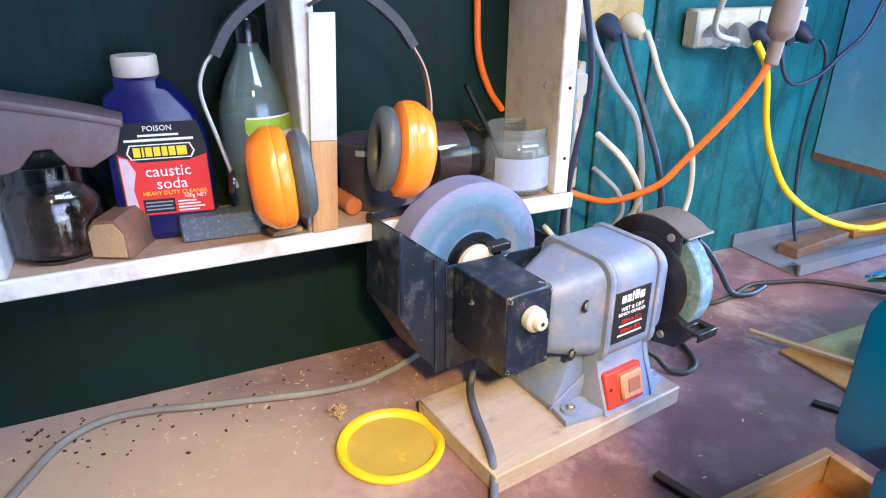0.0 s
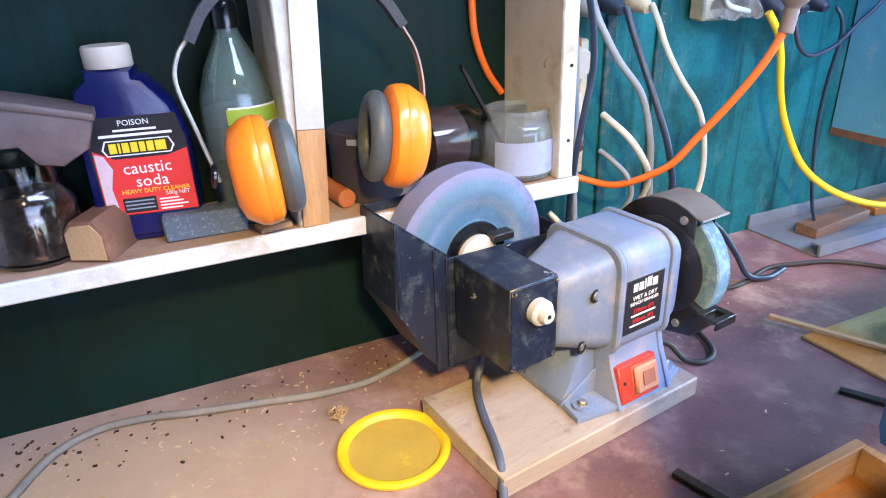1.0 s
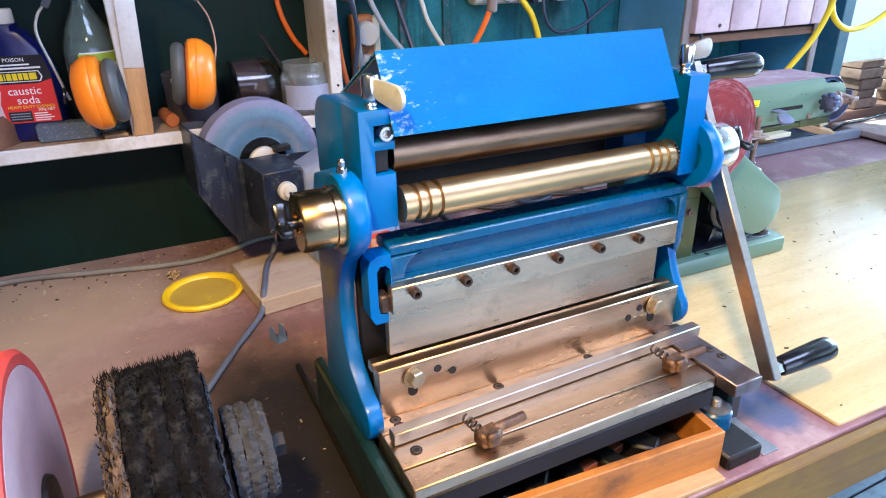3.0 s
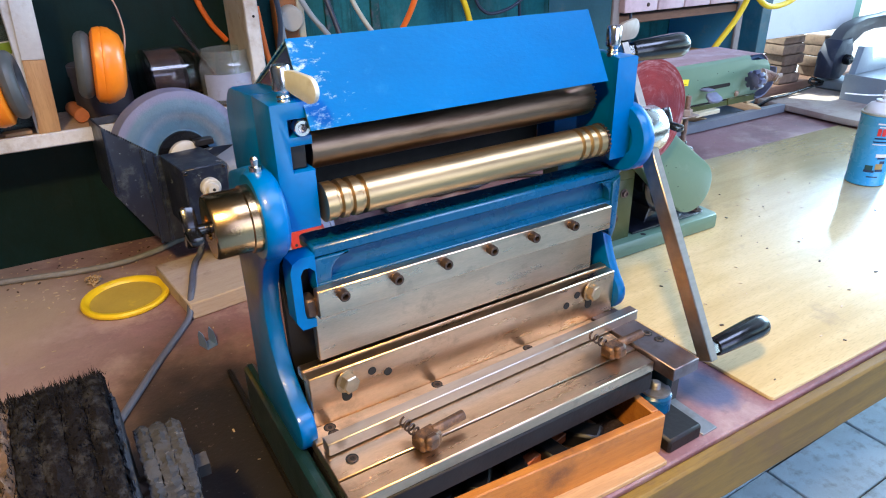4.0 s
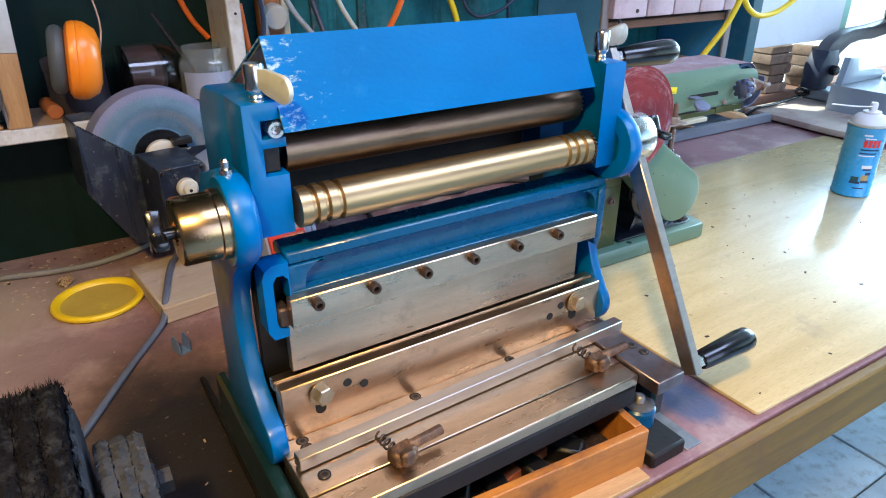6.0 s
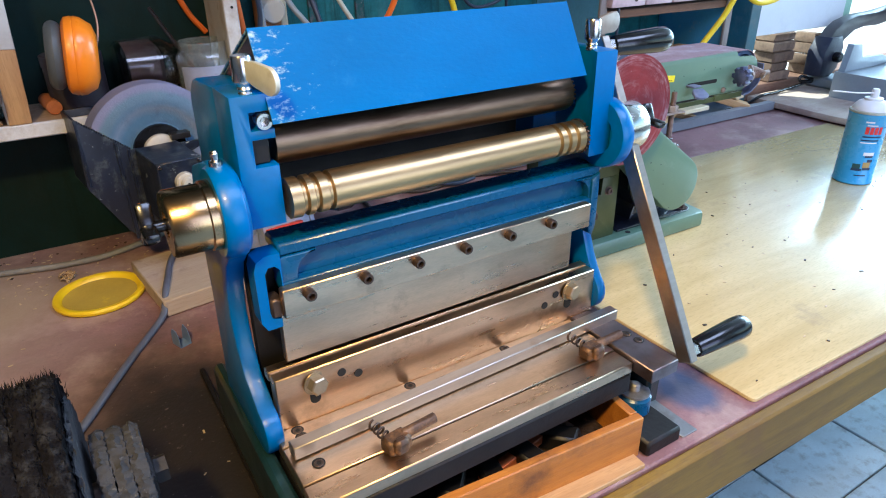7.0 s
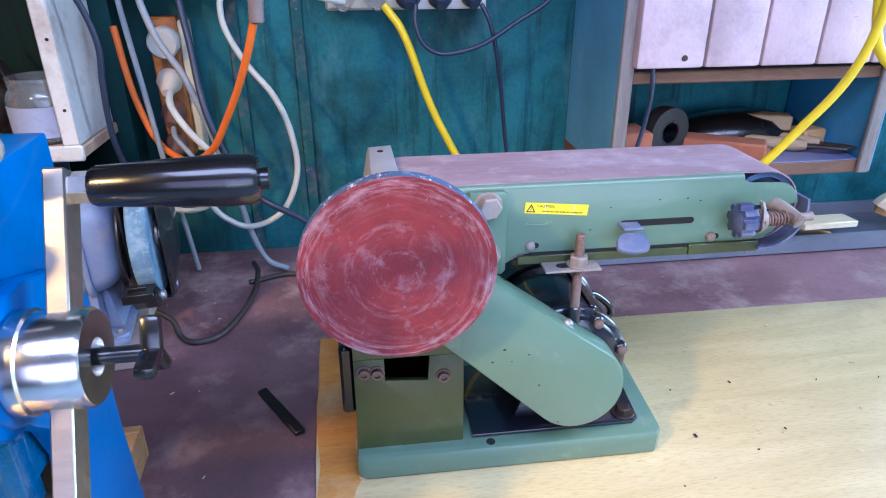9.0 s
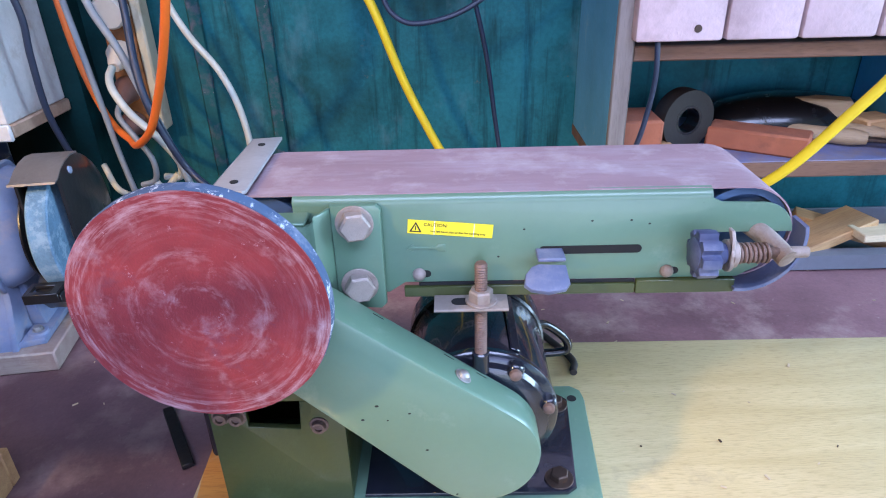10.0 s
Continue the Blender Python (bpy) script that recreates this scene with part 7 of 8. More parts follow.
solid("cable", tube([(-0.20, 0.60, 0.9060), (-0.13, 0.74, 0.9060), (-0.085, 0.825, 0.9060), (-0.050, 0.878, 0.9060), (-0.005, 0.902, 0.9060), (0.050, 0.898, 0.9060), (0.110, 0.880, 0.9060), (0.187, 0.860, 0.9060), (0.255, 0.842, 0.9060), (0.313, 0.836, 0.9060), (0.350, 0.843, 0.9060), (0.385, 0.853, 0.9070), (0.43, 0.868, 0.910), (0.50, 0.88, 0.9065)], 0.0052, 10), M_FLEX, "dusty grey flex lying along the bench", "cable")
solid("cable", tube([(0.455, 0.748, 0.985), (0.447, 0.742, 0.960), (0.434, 0.733, 0.9345), (0.420, 0.705, 0.9335), (0.408, 0.668, 0.9335), (0.398, 0.630, 0.9335), (0.389, 0.600, 0.9300), (0.378, 0.575, 0.9110), (0.360, 0.550, 0.9055), (0.330, 0.505, 0.9055), (0.300, 0.458, 0.9055), (0.272, 0.412, 0.9055), (0.245, 0.370, 0.9055), (0.20, 0.31, 0.9055)], 0.0048, 10), M_SLATECABLE, "slate grey flex from the bench grinder trailing over the bench", "cable")
solid("cable", tube([(0.690, 0.700, 0.936), (0.712, 0.690, 0.925), (0.725, 0.672, 0.9075), (0.748, 0.658, 0.9055), (0.778, 0.674, 0.9055), (0.800, 0.730, 0.9055), (0.812, 0.800, 0.9055), (0.810, 0.870, 0.9055), (0.800, 0.905, 0.9055)], 0.0042, 10), M_TAR, "black flex looping behind the bench grinder", "cable")
solid("cable", tube([(0.800, 0.830, 0.9055), (0.870, 0.850, 0.9055), (0.930, 0.800, 0.9055), (0.985, 0.797, 0.9055), (1.060, 0.815, 0.9055), (1.120, 0.800, 0.9055), (1.180, 0.775, 0.9055), (1.235, 0.715, 0.9055), (1.30, 0.60, 0.9090), (1.30, 0.56, 0.912)], 0.0042, 10), M_TAR, "black flex lying along the bench to the sander", "cable")

WALLT = WALL @ pose(0.03, 0.058, 0)
tray = thing("steel_tray", WALLT @ pose(0, 0, 0.9004), "long shallow grey painted steel tray at the back of the bench", "tray")
part("floor", box((1.150, -0.165, 0.0), (2.095, -0.012, 0.003)), M_GREYTRAY, tray)
part("front_bar", prism([(-0.172, 0.003), (-0.166, 0.003), (-0.166, 0.022), (-0.150, 0.022), (-0.150, 0.026), (-0.172, 0.026)], 1.150, 2.125, "yz", 0.001), M_GREYTRAY, tray, "worn grey angle bar")
part("side", box((1.150, -0.015, 0.003), (2.09, -0.010, 0.030), 0.001), M_GREYTRAY, tray)


def offcut(name, lo, hi, m, mat, label):
    return solid(name, box(lo, hi, 0.0015), mat, label, "offcut", WALLT @ m, group="timber offcuts")


offcut("timber_offcut", (-0.09, -0.022, 0), (0.09, 0.022, 0.022), pose(1.300, -0.085, 0.9035, 0, 0, 6), M_ROUGHWOOD, "dark reddish timber offcut in the tray")
offcut("timber_offcut", (-0.10, -0.020, 0), (0.10, 0.020, 0.018), pose(1.520, -0.080, 0.9035, 0, 0, -5), M_ORANGEPINE, "reddish timber offcut in the tray")
offcut("timber_offcut", (-0.07, -0.018, 0), (0.07, 0.018, 0.018), pose(1.600, -0.110, 0.9240, 0, -14, 12), M_PINEX, "pale pine offcut lying across the tray")
offcut("timber_offcut", (-0.075, -0.020, 0), (0.075, 0.020, 0.014), pose(1.755, -0.095, 0.9240, 0, 10, -25), M_PINEX, "pale pine offcut propped in the tray")
offcut("timber_offcut", (-0.085, -0.030, 0), (0.085, 0.030, 0.016), pose(1.700, -0.120, 0.9265, 0, -12, 18), M_PINEX, "broad pale pine offcut leaning on the tray bar")
offcut("timber_offcut", (-0.055, -0.022, 0), (0.055, 0.022, 0.020), pose(1.985, -0.115, 0.9260, 0, 16, -38), M_PINEX, "short pine offcut tipped on the tray bar")
def horn(r0, r1, a0, a1):
    return prism(arc(0, 0, r0, a0, a1, 12) + arc(0, 0, r1, a1, a0, 12), -0.010, 0.010, "xz", 0.001)


M_PALE = wood("planed_pale_pine", (0.74, 0.64, 0.44), (0.60, 0.48, 0.29), 0.5, (1, 10, 10), 4.0)
solid("curved_bracket", horn(0.055, 0.030, 15, 150), M_PALE, "pale curved wooden bracket standing in the tray", "bracket", WALLT @ pose(1.965, -0.120, 0.935, 0, 0, -15), "wooden brackets")
solid("curved_bracket", horn(0.055, 0.030, 15, 150), M_PALE, "pale curved wooden bracket standing in the tray", "bracket", WALLT @ pose(2.055, -0.085, 0.935, 0, 0, 10), "wooden brackets")
offcut("timber_offcut", (-0.06, -0.020, 0), (0.06, 0.020, 0.012), pose(1.800, -0.135, 0.9375, 0, 3, 8), M_PALE, "pale flat offcut on the tray rim")

# thin trim strip and pencil-like bars on the bench
solid("timber_strip", box((-0.120, -0.005, 0), (0.120, 0.005, 0.006), 0.001), M_PINEX, "thin pine strip lying across the plywood corner", "timber strip", pose(0.965, 0.585, 0.9075, 0, 2, -62))
solid("steel_strip", box((-0.05, -0.006, 0), (0.05, 0.006, 0.006), 0.001), M_BLACKOX, "short dark steel strip on the bench", "steel strip", pose(0.872, 0.490, 0.9005, 0, 0, -60), "steel strips")
solid("steel_strip", box((-0.05, -0.006, 0), (0.05, 0.006, 0.006), 0.001), M_DARKFE, "rusty steel strip on the bench", "steel strip", pose(0.575, 0.475, 0.9005, 0, 0, -75), "steel strips")
# shallow pine box behind the machine
def open_box(name, m, lx, ly, h, t, mat, label, floor_mat):
    ob = thing(name, m, label, "wooden box")
    part("side", box((0, 0, 0), (lx, t, h), 0.0012), mat, ob)
    part("side", box((0, ly - t, 0), (lx, ly, h), 0.0012), mat, ob)
    part("end", box((0, t + 0.0003, 0), (t, ly - t - 0.0003, h), 0.0012), mat, ob)
    part("end", box((lx - t, t + 0.0003, 0), (lx, ly - t - 0.0003, h), 0.0012), mat, ob)
    part("bottom", box((t, t, 0), (lx - t, ly - t, 0.004)), floor_mat, ob)
    return ob


open_box("pine_box", pose(0.532, 0.290, 0.9005, 0, 0, 1), 0.205, 0.150, 0.040, 0.012, M_PINEX, "shallow open pine box behind the metal machine", M_ORANGEPINE)
drawer = open_box("open_pine_box", pose(0.430, 0.034, 0.9005, 0, 0, -4.5), 0.318, 0.090, 0.052, 0.010, M_ORANGEPINE, "orange pine drawer of scraps in front of the metal machine", M_JUNK)
part("rear_tray", box((0.012, 0.012, 0.004), (0.306, 0.078, 0.012), 0.002), M_JUNK, drawer)
M_REDSCRAP = surface("dull_red_scrap", (0.42, 0.11, 0.035), 0.5, vary=0.2)
scrap = solid("scrap_strip", box((-0.045, -0.006, 0), (0.045, 0.006, 0.010), 0.001), M_REDSCRAP, "thin red scrap strip in the pine drawer", "scrap strip", pose(0.625, 0.066, 0.9140, 0, -10, 5))
solid("steel_scrap", prism([(0, 0), (0.016, 0.002), (0.012, 0.010), (0.018, 0.016), (0.004, 0.014)], 0, 0.004, "xy"), M_GREYFE, "small torn sheet metal scrap in the pine drawer", "scrap", pose(0.700, 0.068, 0.9140, 0, 25, 10))
for k in range(6):
    solid("dark_fitting", box((-0.022, -0.012, 0), (0.022, 0.012, 0.012 + 0.004 * (k % 3)), 0.003), M_BLACKOX, "dark steel fitting in the pine drawer", "fitting", pose(0.462 + 0.043 * k, 0.072 - 0.003 * k, 0.9135, 0, 8 * (k % 2), 25 * k), "drawer fittings")
solid("timber_offcut", box((-0.10, -0.014, 0), (0.10, 0.014, 0.006), 0.001), M_PINEX, "pale pine strip along the bench edge", "offcut", pose(0.640, 0.012, 0.9003, 0, 0, -3))
cm = bm_new()
add_box(cm, (-0.008, -0.010, 0), (0.008, 0.010, 0.001))
add_prism(cm, [(-0.010, 0.001), (0.010, 0.001), (0.009, 0.018), (0.004, 0.026), (-0.004, 0.024), (-0.009, 0.014)], -0.008, -0.007, "yz")
add_prism(cm, [(-0.010, 0.001), (0.010, 0.001), (0.008, 0.016), (0.003, 0.026), (-0.006, 0.022), (-0.009, 0.012)], 0.007, 0.008, "yz")
solid("sheet_metal_clip", cm, surface("blue_film_metal", (0.22, 0.33, 0.55), 0.4, 0.5, vary=0.1), "small folded blue sheet metal clip on the bench", "metal clip", pose(0.385, 0.497, 0.9003, 0, 0, 20))
rng = random.Random(4)
nest = bm_new()
for k in range(38):
    a, rr = rng.uniform(0, 6.28), rng.uniform(0, 0.012)
    add_box(nest, (-0.004, -0.0012, -0.001), (0.004, 0.0012, 0.001), 0, pose(rr * math.cos(a), rr * math.sin(a), 0.003 + rng.uniform(0, 0.010), rng.uniform(0, 180), rng.uniform(-40, 40), rng.uniform(0, 360)))
tagged(solid("shavings_clump", nest, M_ENDGRAIN, "clump of tan wood shavings on the bench", "shavings", pose(0.268, 0.790, 0.9003)), kind="stuff")
dust = bm_new()
for k in range(460):
    x, y = rng.uniform(-0.15, 2.1), rng.uniform(0.02, 0.90)
    if rng.random() < 0.5:
        x, y = rng.uniform(-0.15, 0.45), rng.uniform(0.74, 0.93)
    if 0.38 < x < 0.86 and 0.0 < y < 0.30:
        continue
    on = 0.9059 if (x > 0.93 and y < 0.60 - 0.02 * x) else 0.9002
    if 0.94 < x < 1.32 and 0.34 < y < 0.56:
        continue
    s = rng.uniform(0.0010, 0.0034)
    add_box(dust, (-s, -s * 0.35, 0), (s, s * 0.35, 0.0006), 0, pose(x, y, on, 0, 0, rng.uniform(0, 180)))
tagged(solid("sawdust_flecks", dust, [surface("pale_wood_flecks", (0.55, 0.43, 0.27), 0.8, vary=0.3)], "scattered pale wood flecks on the bench", "wood flecks", smooth=0), kind="stuff")
grit = bm_new()
for k in range(60):
    x, y = rng.uniform(0.95, 2.0), rng.uniform(0.0, 0.5)
    if 0.94 < x < 1.32 and 0.33 < y:
        continue
    s = rng.uniform(0.001, 0.003)
    add_box(grit, (-s, -s * 0.5, 0), (s, s * 0.5, 0.001), 0, pose(x, y, 0.9060, 0, 0, rng.uniform(0, 180)))
tagged(solid("dark_crumbs", grit, M_DARKFE, "dark crumbs scattered on the plywood", "crumbs", smooth=0), kind="stuff")

# spray can
CAN = pose(1.742, 0.327, 0.9062, 0, 0, 12)
M_CANBLUE = surface("glossy_blue_can_print", (0.07, 0.36, 0.70), 0.28, vary=0.06, coat=0.3, bump=0.0)
can = thing("spray_can", CAN, "blue printed spray can with a white nozzle cap on the plywood", "spray can")
part("body", lathe([(0, 0), (0.036, 0), (0.038, 0.002), (0.038, 0.004), (0.0368, 0.006), (0.0368, 0.142), (0.038, 0.144), (0.038, 0.147), (0.036, 0.149), (0, 0.149)], seg=48), M_CANBLUE, can)
part("shoulder", lathe([(0, 0.149), (0.0355, 0.149), (0.034, 0.158), (0.026, 0.168), (0.017, 0.172), (0.017, 0.176), (0.012, 0.177), (0, 0.177)], seg=40), M_PAPER, can, "white domed shoulder")
noz = part("nozzle", lathe([(0, 0.177), (0.0075, 0.177), (0.0075, 0.190), (0.006, 0.194), (0, 0.194)], seg=20), M_PAPER, can, "white spray nozzle")
part("straw", tube([(-0.004, 0, 0.186), (-0.045, 0.022, 0.190), (-0.085, 0.055, 0.196)], 0.0014, 8), M_PAPER, noz)
M_PRINTDARK = surface("dark_can_print", (0.010, 0.035, 0.10), 0.3, vary=0.1)
for z0, z1, a0, a1, mt in ((0.102, 0.105, 190, 246, M_PRINTDARK), (0.095, 0.0975, 188, 240, M_PRINTDARK), (0.090, 0.092, 188, 236, M_PAPER), (0.132, 0.135, 190, 214, M_PAPER), (0.126, 0.128, 196, 226, M_PAPER),
                           (0.064, 0.071, 206, 238, M_PAPER), (0.060, 0.064, 212, 236, M_PRINTDARK), (0.036, 0.046, 184, 206, M_TEAL), (0.031, 0.036, 182, 212, M_PRINTDARK), (0.038, 0.050, 212, 234, M_BRASSY), (0.050, 0.056, 222, 238, M_PRINTDARK), (0.033, 0.038, 214, 238, M_PRINTDARK), (0.020, 0.0225, 195, 228, M_PRINTDARK)):
    part("print_shape" if z1 - z0 > 0.0035 else "print_bar", wrap(bm_new(), 0.0369, z0, z1, a0, a1, 10), mt, can)
for k in range(4):
    part("logo_shape", wrap(bm_new(), 0.0372, 0.109, 0.124, 194 + 13 * k, 204 + 13 * k, 4), M_REDPRINT, can)
part("collar", lathe([(0.030, 0.1485), (0.0382, 0.1485), (0.0382, 0.152), (0.0355, 0.1535), (0.030, 0.1535)], seg=48), M_ZINC, can, "grey metal rim")

# ---- buffing grinder at the near end of the bench: black mop and red-edged wheel ----
# the mop's grey dirt tone puts the sheen of its fuzz into colour
M_MOP = surface("black_felt_mop", (0.005, 0.0045, 0.0055), 0.95, spec=0.1, vary=0.5, scale=30, grain=260, bump=1.0, dirt=(0.030, 0.031, 0.034), dirt_at=(0.50, 0.72), dirt_scale=90)
M_WHITEMOP = surface("dirty_white_felt", (0.040, 0.041, 0.046), 0.95, vary=0.5, scale=40, grain=260, bump=0.5, dirt=(0.018, 0.019, 0.022), dirt_at=(0.42, 0.65), dirt_scale=40, fleck=(0.13, 0.13, 0.135), fleck_at=(0.62, 0.70), fleck_scale=60)
M_REDWHEEL = surface("red_wheel_edge", (0.60, 0.06, 0.05), 0.6, vary=0.15)
M_PINKWHEEL = surface("pale_pink_wheel_side", (0.55, 0.36, 0.36), 0.8, vary=0.15, grain=300)

AX, AZ = 0.115, 1.0326   # the spindle's y and z
M_BROWNMOP = surface("brown_sisal_mop", (0.10, 0.065, 0.045), 0.95, vary=0.5, scale=30, grain=260, bump=1.0, dirt=(0.30, 0.27, 0.23), dirt_at=(0.55, 0.75), dirt_scale=50)


def frayed(x0, x1, r, hole, seed, rag=0.0022, seg=150):
    """One stitched cloth layer of a mop, turned about the spindle, with a ragged edge."""
    g = random.Random(seed)
    b = bm_new()
    rings = []
    prof = [(x0, hole, 0), (x0, r * 0.988, 0.6), (x0 + 0.002, r, 1), ((x0 + x1) / 2, r + 0.002, 1), (x1 - 0.002, r, 1), (x1, r * 0.988, 0.6), (x1, hole, 0)]
    for x, rr, k in prof:
        ring = []
        waves = [(g.randint(3, 40), g.uniform(0, 6.3), g.uniform(0.2, 0.6)) for _ in range(7)]
        for j in range(seg):
            a = 2 * math.pi * j / seg
            e = rag * k * (sum(h * math.sin(q * a + f) for q, f, h in waves) * 0.6 + g.uniform(-0.35, 0.35))
            ring.append(b.verts.new((x + g.uniform(-0.0012, 0.0012) * k, AX + (rr + e) * math.cos(a), AZ + (rr + e) * math.sin(a))))
        rings.append(ring)
    for p, q in zip(rings, rings[1:]):
        for j in range(seg):
            b.faces.new((p[j], p[(j + 1) % seg], q[(j + 1) % seg], q[j]))
    return b


def about_axis(x):
    return pose(x, AX, AZ, 0, 90, 0)


buffer = thing("buffing_grinder", pose(-0.05, AX, BENCH), "dark buffing grinder with black felt mop and a pink wheel", "buffing grinder")
IB = pose(0.05, -AX, -BENCH)
M_DKBODY = surface("dark_green_grey_casting", (0.035, 0.045, 0.043), 0.45, vary=0.3, dirt=(0.10, 0.09, 0.08), dirt_at=(0.5, 0.8))
part("motor", lathe([(0, 0), (0.050, 0), (0.062, 0.012), (0.064, 0.020), (0.064, 0.110), (0.062, 0.118), (0.046, 0.130), (0.024, 0.134), (0.024, 0.150), (0, 0.150)], about_axis(-0.11), 40), M_DKBODY, buffer, at=IB)
part("pedestal", prism([(AX - 0.075, 0.9004), (AX + 0.075, 0.9004), (AX + 0.070, 0.914), (AX + 0.045, 0.925), (AX + 0.040, 0.990), (AX - 0.040, 0.990), (AX - 0.045, 0.925), (AX - 0.070, 0.914)], -0.105, 0.005, "yz", 0.003), M_DKBODY, buffer, at=IB)
part("spindle", rod(0.008, 0.285, 0.001, about_axis(0.02), 20), M_DARKFE, buffer, "dark steel spindle", at=IB)
for k, (a, b_) in enumerate(((0.2020, 0.2168), (0.2169, 0.2317), (0.2318, 0.2463), (0.2464, 0.2600))):
    part("mop_layer", frayed(a, b_, 0.0925 + 0.0006 * (k % 2), 0.0081, 30 + k, 0.0014), M_MOP, buffer, "black greasy felt mop layer", at=IB)
for k, (a, b_) in enumerate(((0.1870, 0.1925), (0.1935, 0.2012))):
    part("mop_layer", frayed(a, b_, 0.088 + 0.004 * k, 0.0081, 40 + k, 0.005), M_BROWNMOP, buffer, "brown sisal mop layer", at=IB)
part("mop_layer", frayed(0.2606, 0.2640, 0.074, 0.0081, 50, 0.0035), M_WHITEMOP, buffer, "dirty white felt layer", at=IB)
for k, (a, b_) in enumerate(((0.2700, 0.2800), (0.2805, 0.2920), (0.2925, 0.3030))):
    part("mop_layer", frayed(a, b_, 0.0425 - 0.0015 * k, 0.0081, 60 + k, 0.0020, 150), M_WHITEMOP, buffer, "dirty white cloth mop layer", at=IB)
fib = bm_new()
rng = random.Random(77)
for k in range(5200):
    a, x, ln = rng.uniform(0, 2 * math.pi), rng.uniform(0.187, 0.2620), rng.uniform(0.002, 0.0070)
    r0 = 0.0925
    c, s_ = math.cos(a), math.sin(a)
    c2, s2 = math.cos(a + rng.uniform(-0.05, 0.05)), math.sin(a + rng.uniform(-0.05, 0.05))
    w = rng.uniform(0.0003, 0.0007)
    p0, p1 = (x - w, AX + r0 * c, AZ + r0 * s_), (x + w, AX + r0 * c, AZ + r0 * s_)
    p2, p3 = (x, AX + r0 * c + w * s_, AZ + r0 * s_ - w * c), (x + rng.uniform(-0.002, 0.002), AX + (r0 + ln) * c2, AZ + (r0 + ln) * s2)
    v = [fib.verts.new(p) for p in (p0, p1, p2, p3)]
    for f in ((0, 1, 3), (1, 2, 3), (2, 0, 3), (0, 2, 1)):
        fib.faces.new([v[i] for i in f])
tagged(part("felt_fluff", fib, M_MOP, buffer, "stray black felt fibres", smooth=0, at=IB), kind="stuff")
part("spindle_nut", lathe([(0.0082, 0), (0.020, 0), (0.020, 0.002), (0.011, 0.003), (0.011, 0.012), (0.0082, 0.012)], about_axis(0.3034), 6), M_BLACKOX, buffer, at=IB)
wh = part("grinding_wheel", lathe([(0.0082, 0), (0.117, 0), (0.1175, 0.001), (0.1175, 0.020), (0.117, 0.021), (0.0082, 0.021)], about_axis(0.118), 72), M_PINKWHEEL, buffer, "pale pink grinding wheel", at=IB)
part("wheel_edge", lathe([(0.1178, 0.0), (0.126, -0.001), (0.1305, 0.003), (0.1305, 0.018), (0.126, 0.0215), (0.1178, 0.0208), (0.1178, 0.0)], about_axis(0.118), 72), M_REDWHEEL, wh, "bright red wheel edge")
part("wheel_flange", lathe([(0.0082, 0), (0.032, 0), (0.030, 0.004), (0.0082, 0.006)], about_axis(0.1394), 32), M_DARKFE, wh)
part("wheel_bracket", prism([(AX - 0.135, 0.9004), (AX + 0.060, 0.9004), (AX + 0.060, 0.906), (AX - 0.095, 0.906), (AX - 0.118, 0.990), (AX - 0.124, 0.990)], 0.1445, 0.158, "yz", 0.001), M_GUARD, buffer, "dark steel wheel bracket", at=IB)

# ---- beyond the wall's end: white panel, timber stacks, saw ----
M_PANEL = surface("white_washed_panel", (0.66, 0.68, 0.72), 0.6, vary=0.06, scale=4, dirt=(0.52, 0.53, 0.56), dirt_at=(0.55, 0.85), dirt_scale=9)
M_SAWGREY = surface("light_grey_saw_casting", (0.27, 0.30, 0.34), 0.4, 0.2, vary=0.1, dirt=(0.30, 0.30, 0.30), dirt_at=(0.55, 0.85))
M_SAWDARK = surface("dark_navy_saw_plastic", (0.012, 0.016, 0.040), 0.5, vary=0.3, dirt=(0.05, 0.05, 0.07), dirt_at=(0.5, 0.75))
M_SAWPALE = surface("pale_green_saw_table", (0.36, 0.46, 0.43), 0.3, 0.3, vary=0.08)
M_SAWARM = surface("dark_grey_saw_arm", (0.085, 0.085, 0.09), 0.42, 0.2, vary=0.15)
M_OLDBRICK = surface("weathered_timber_block", (0.17, 0.11, 0.075), 0.85, vary=0.35, scale=14, dirt=(0.08, 0.055, 0.04), dirt_at=(0.5, 0.75), per_object=0.25)
M_POST = surface("slate_teal_post_paint", (0.035, 0.10, 0.125), 0.55, vary=0.3, scale=5, dirt=(0.09, 0.12, 0.13), dirt_at=(0.5, 0.8))
M_PALEPOST = surface("pale_green_post_paint", (0.30, 0.50, 0.40), 0.5, vary=0.1)
solid("hanging_panel", box((2.152, -0.010, 1.100), (2.588, 0.004, 2.55), 0.002), M_PANEL, "white painted panel hanging past the wall's end", "panel", WALL)
solid("end_post", box((2.102, -0.018, 0.9), (2.146, 0.092, 2.598), 0.002), M_POST, "dark teal painted post at the wall's end", "post", WALL, kind="structure")
solid("far_post", box((2.600, 0.004, 1.120), (2.650, 0.060, 2.598), 0.003), M_PALEPOST, "pale green painted post beside the panel", "post", WALL, kind="structure")
solid("sill_board", box((2.147, 0.004, 0.9006), (3.38, 0.094, 0.945), 0.003), M_ROUGHWOOD, "rough timber sill along the open side", "sill", WALL, kind="structure")
rng = random.Random(9)
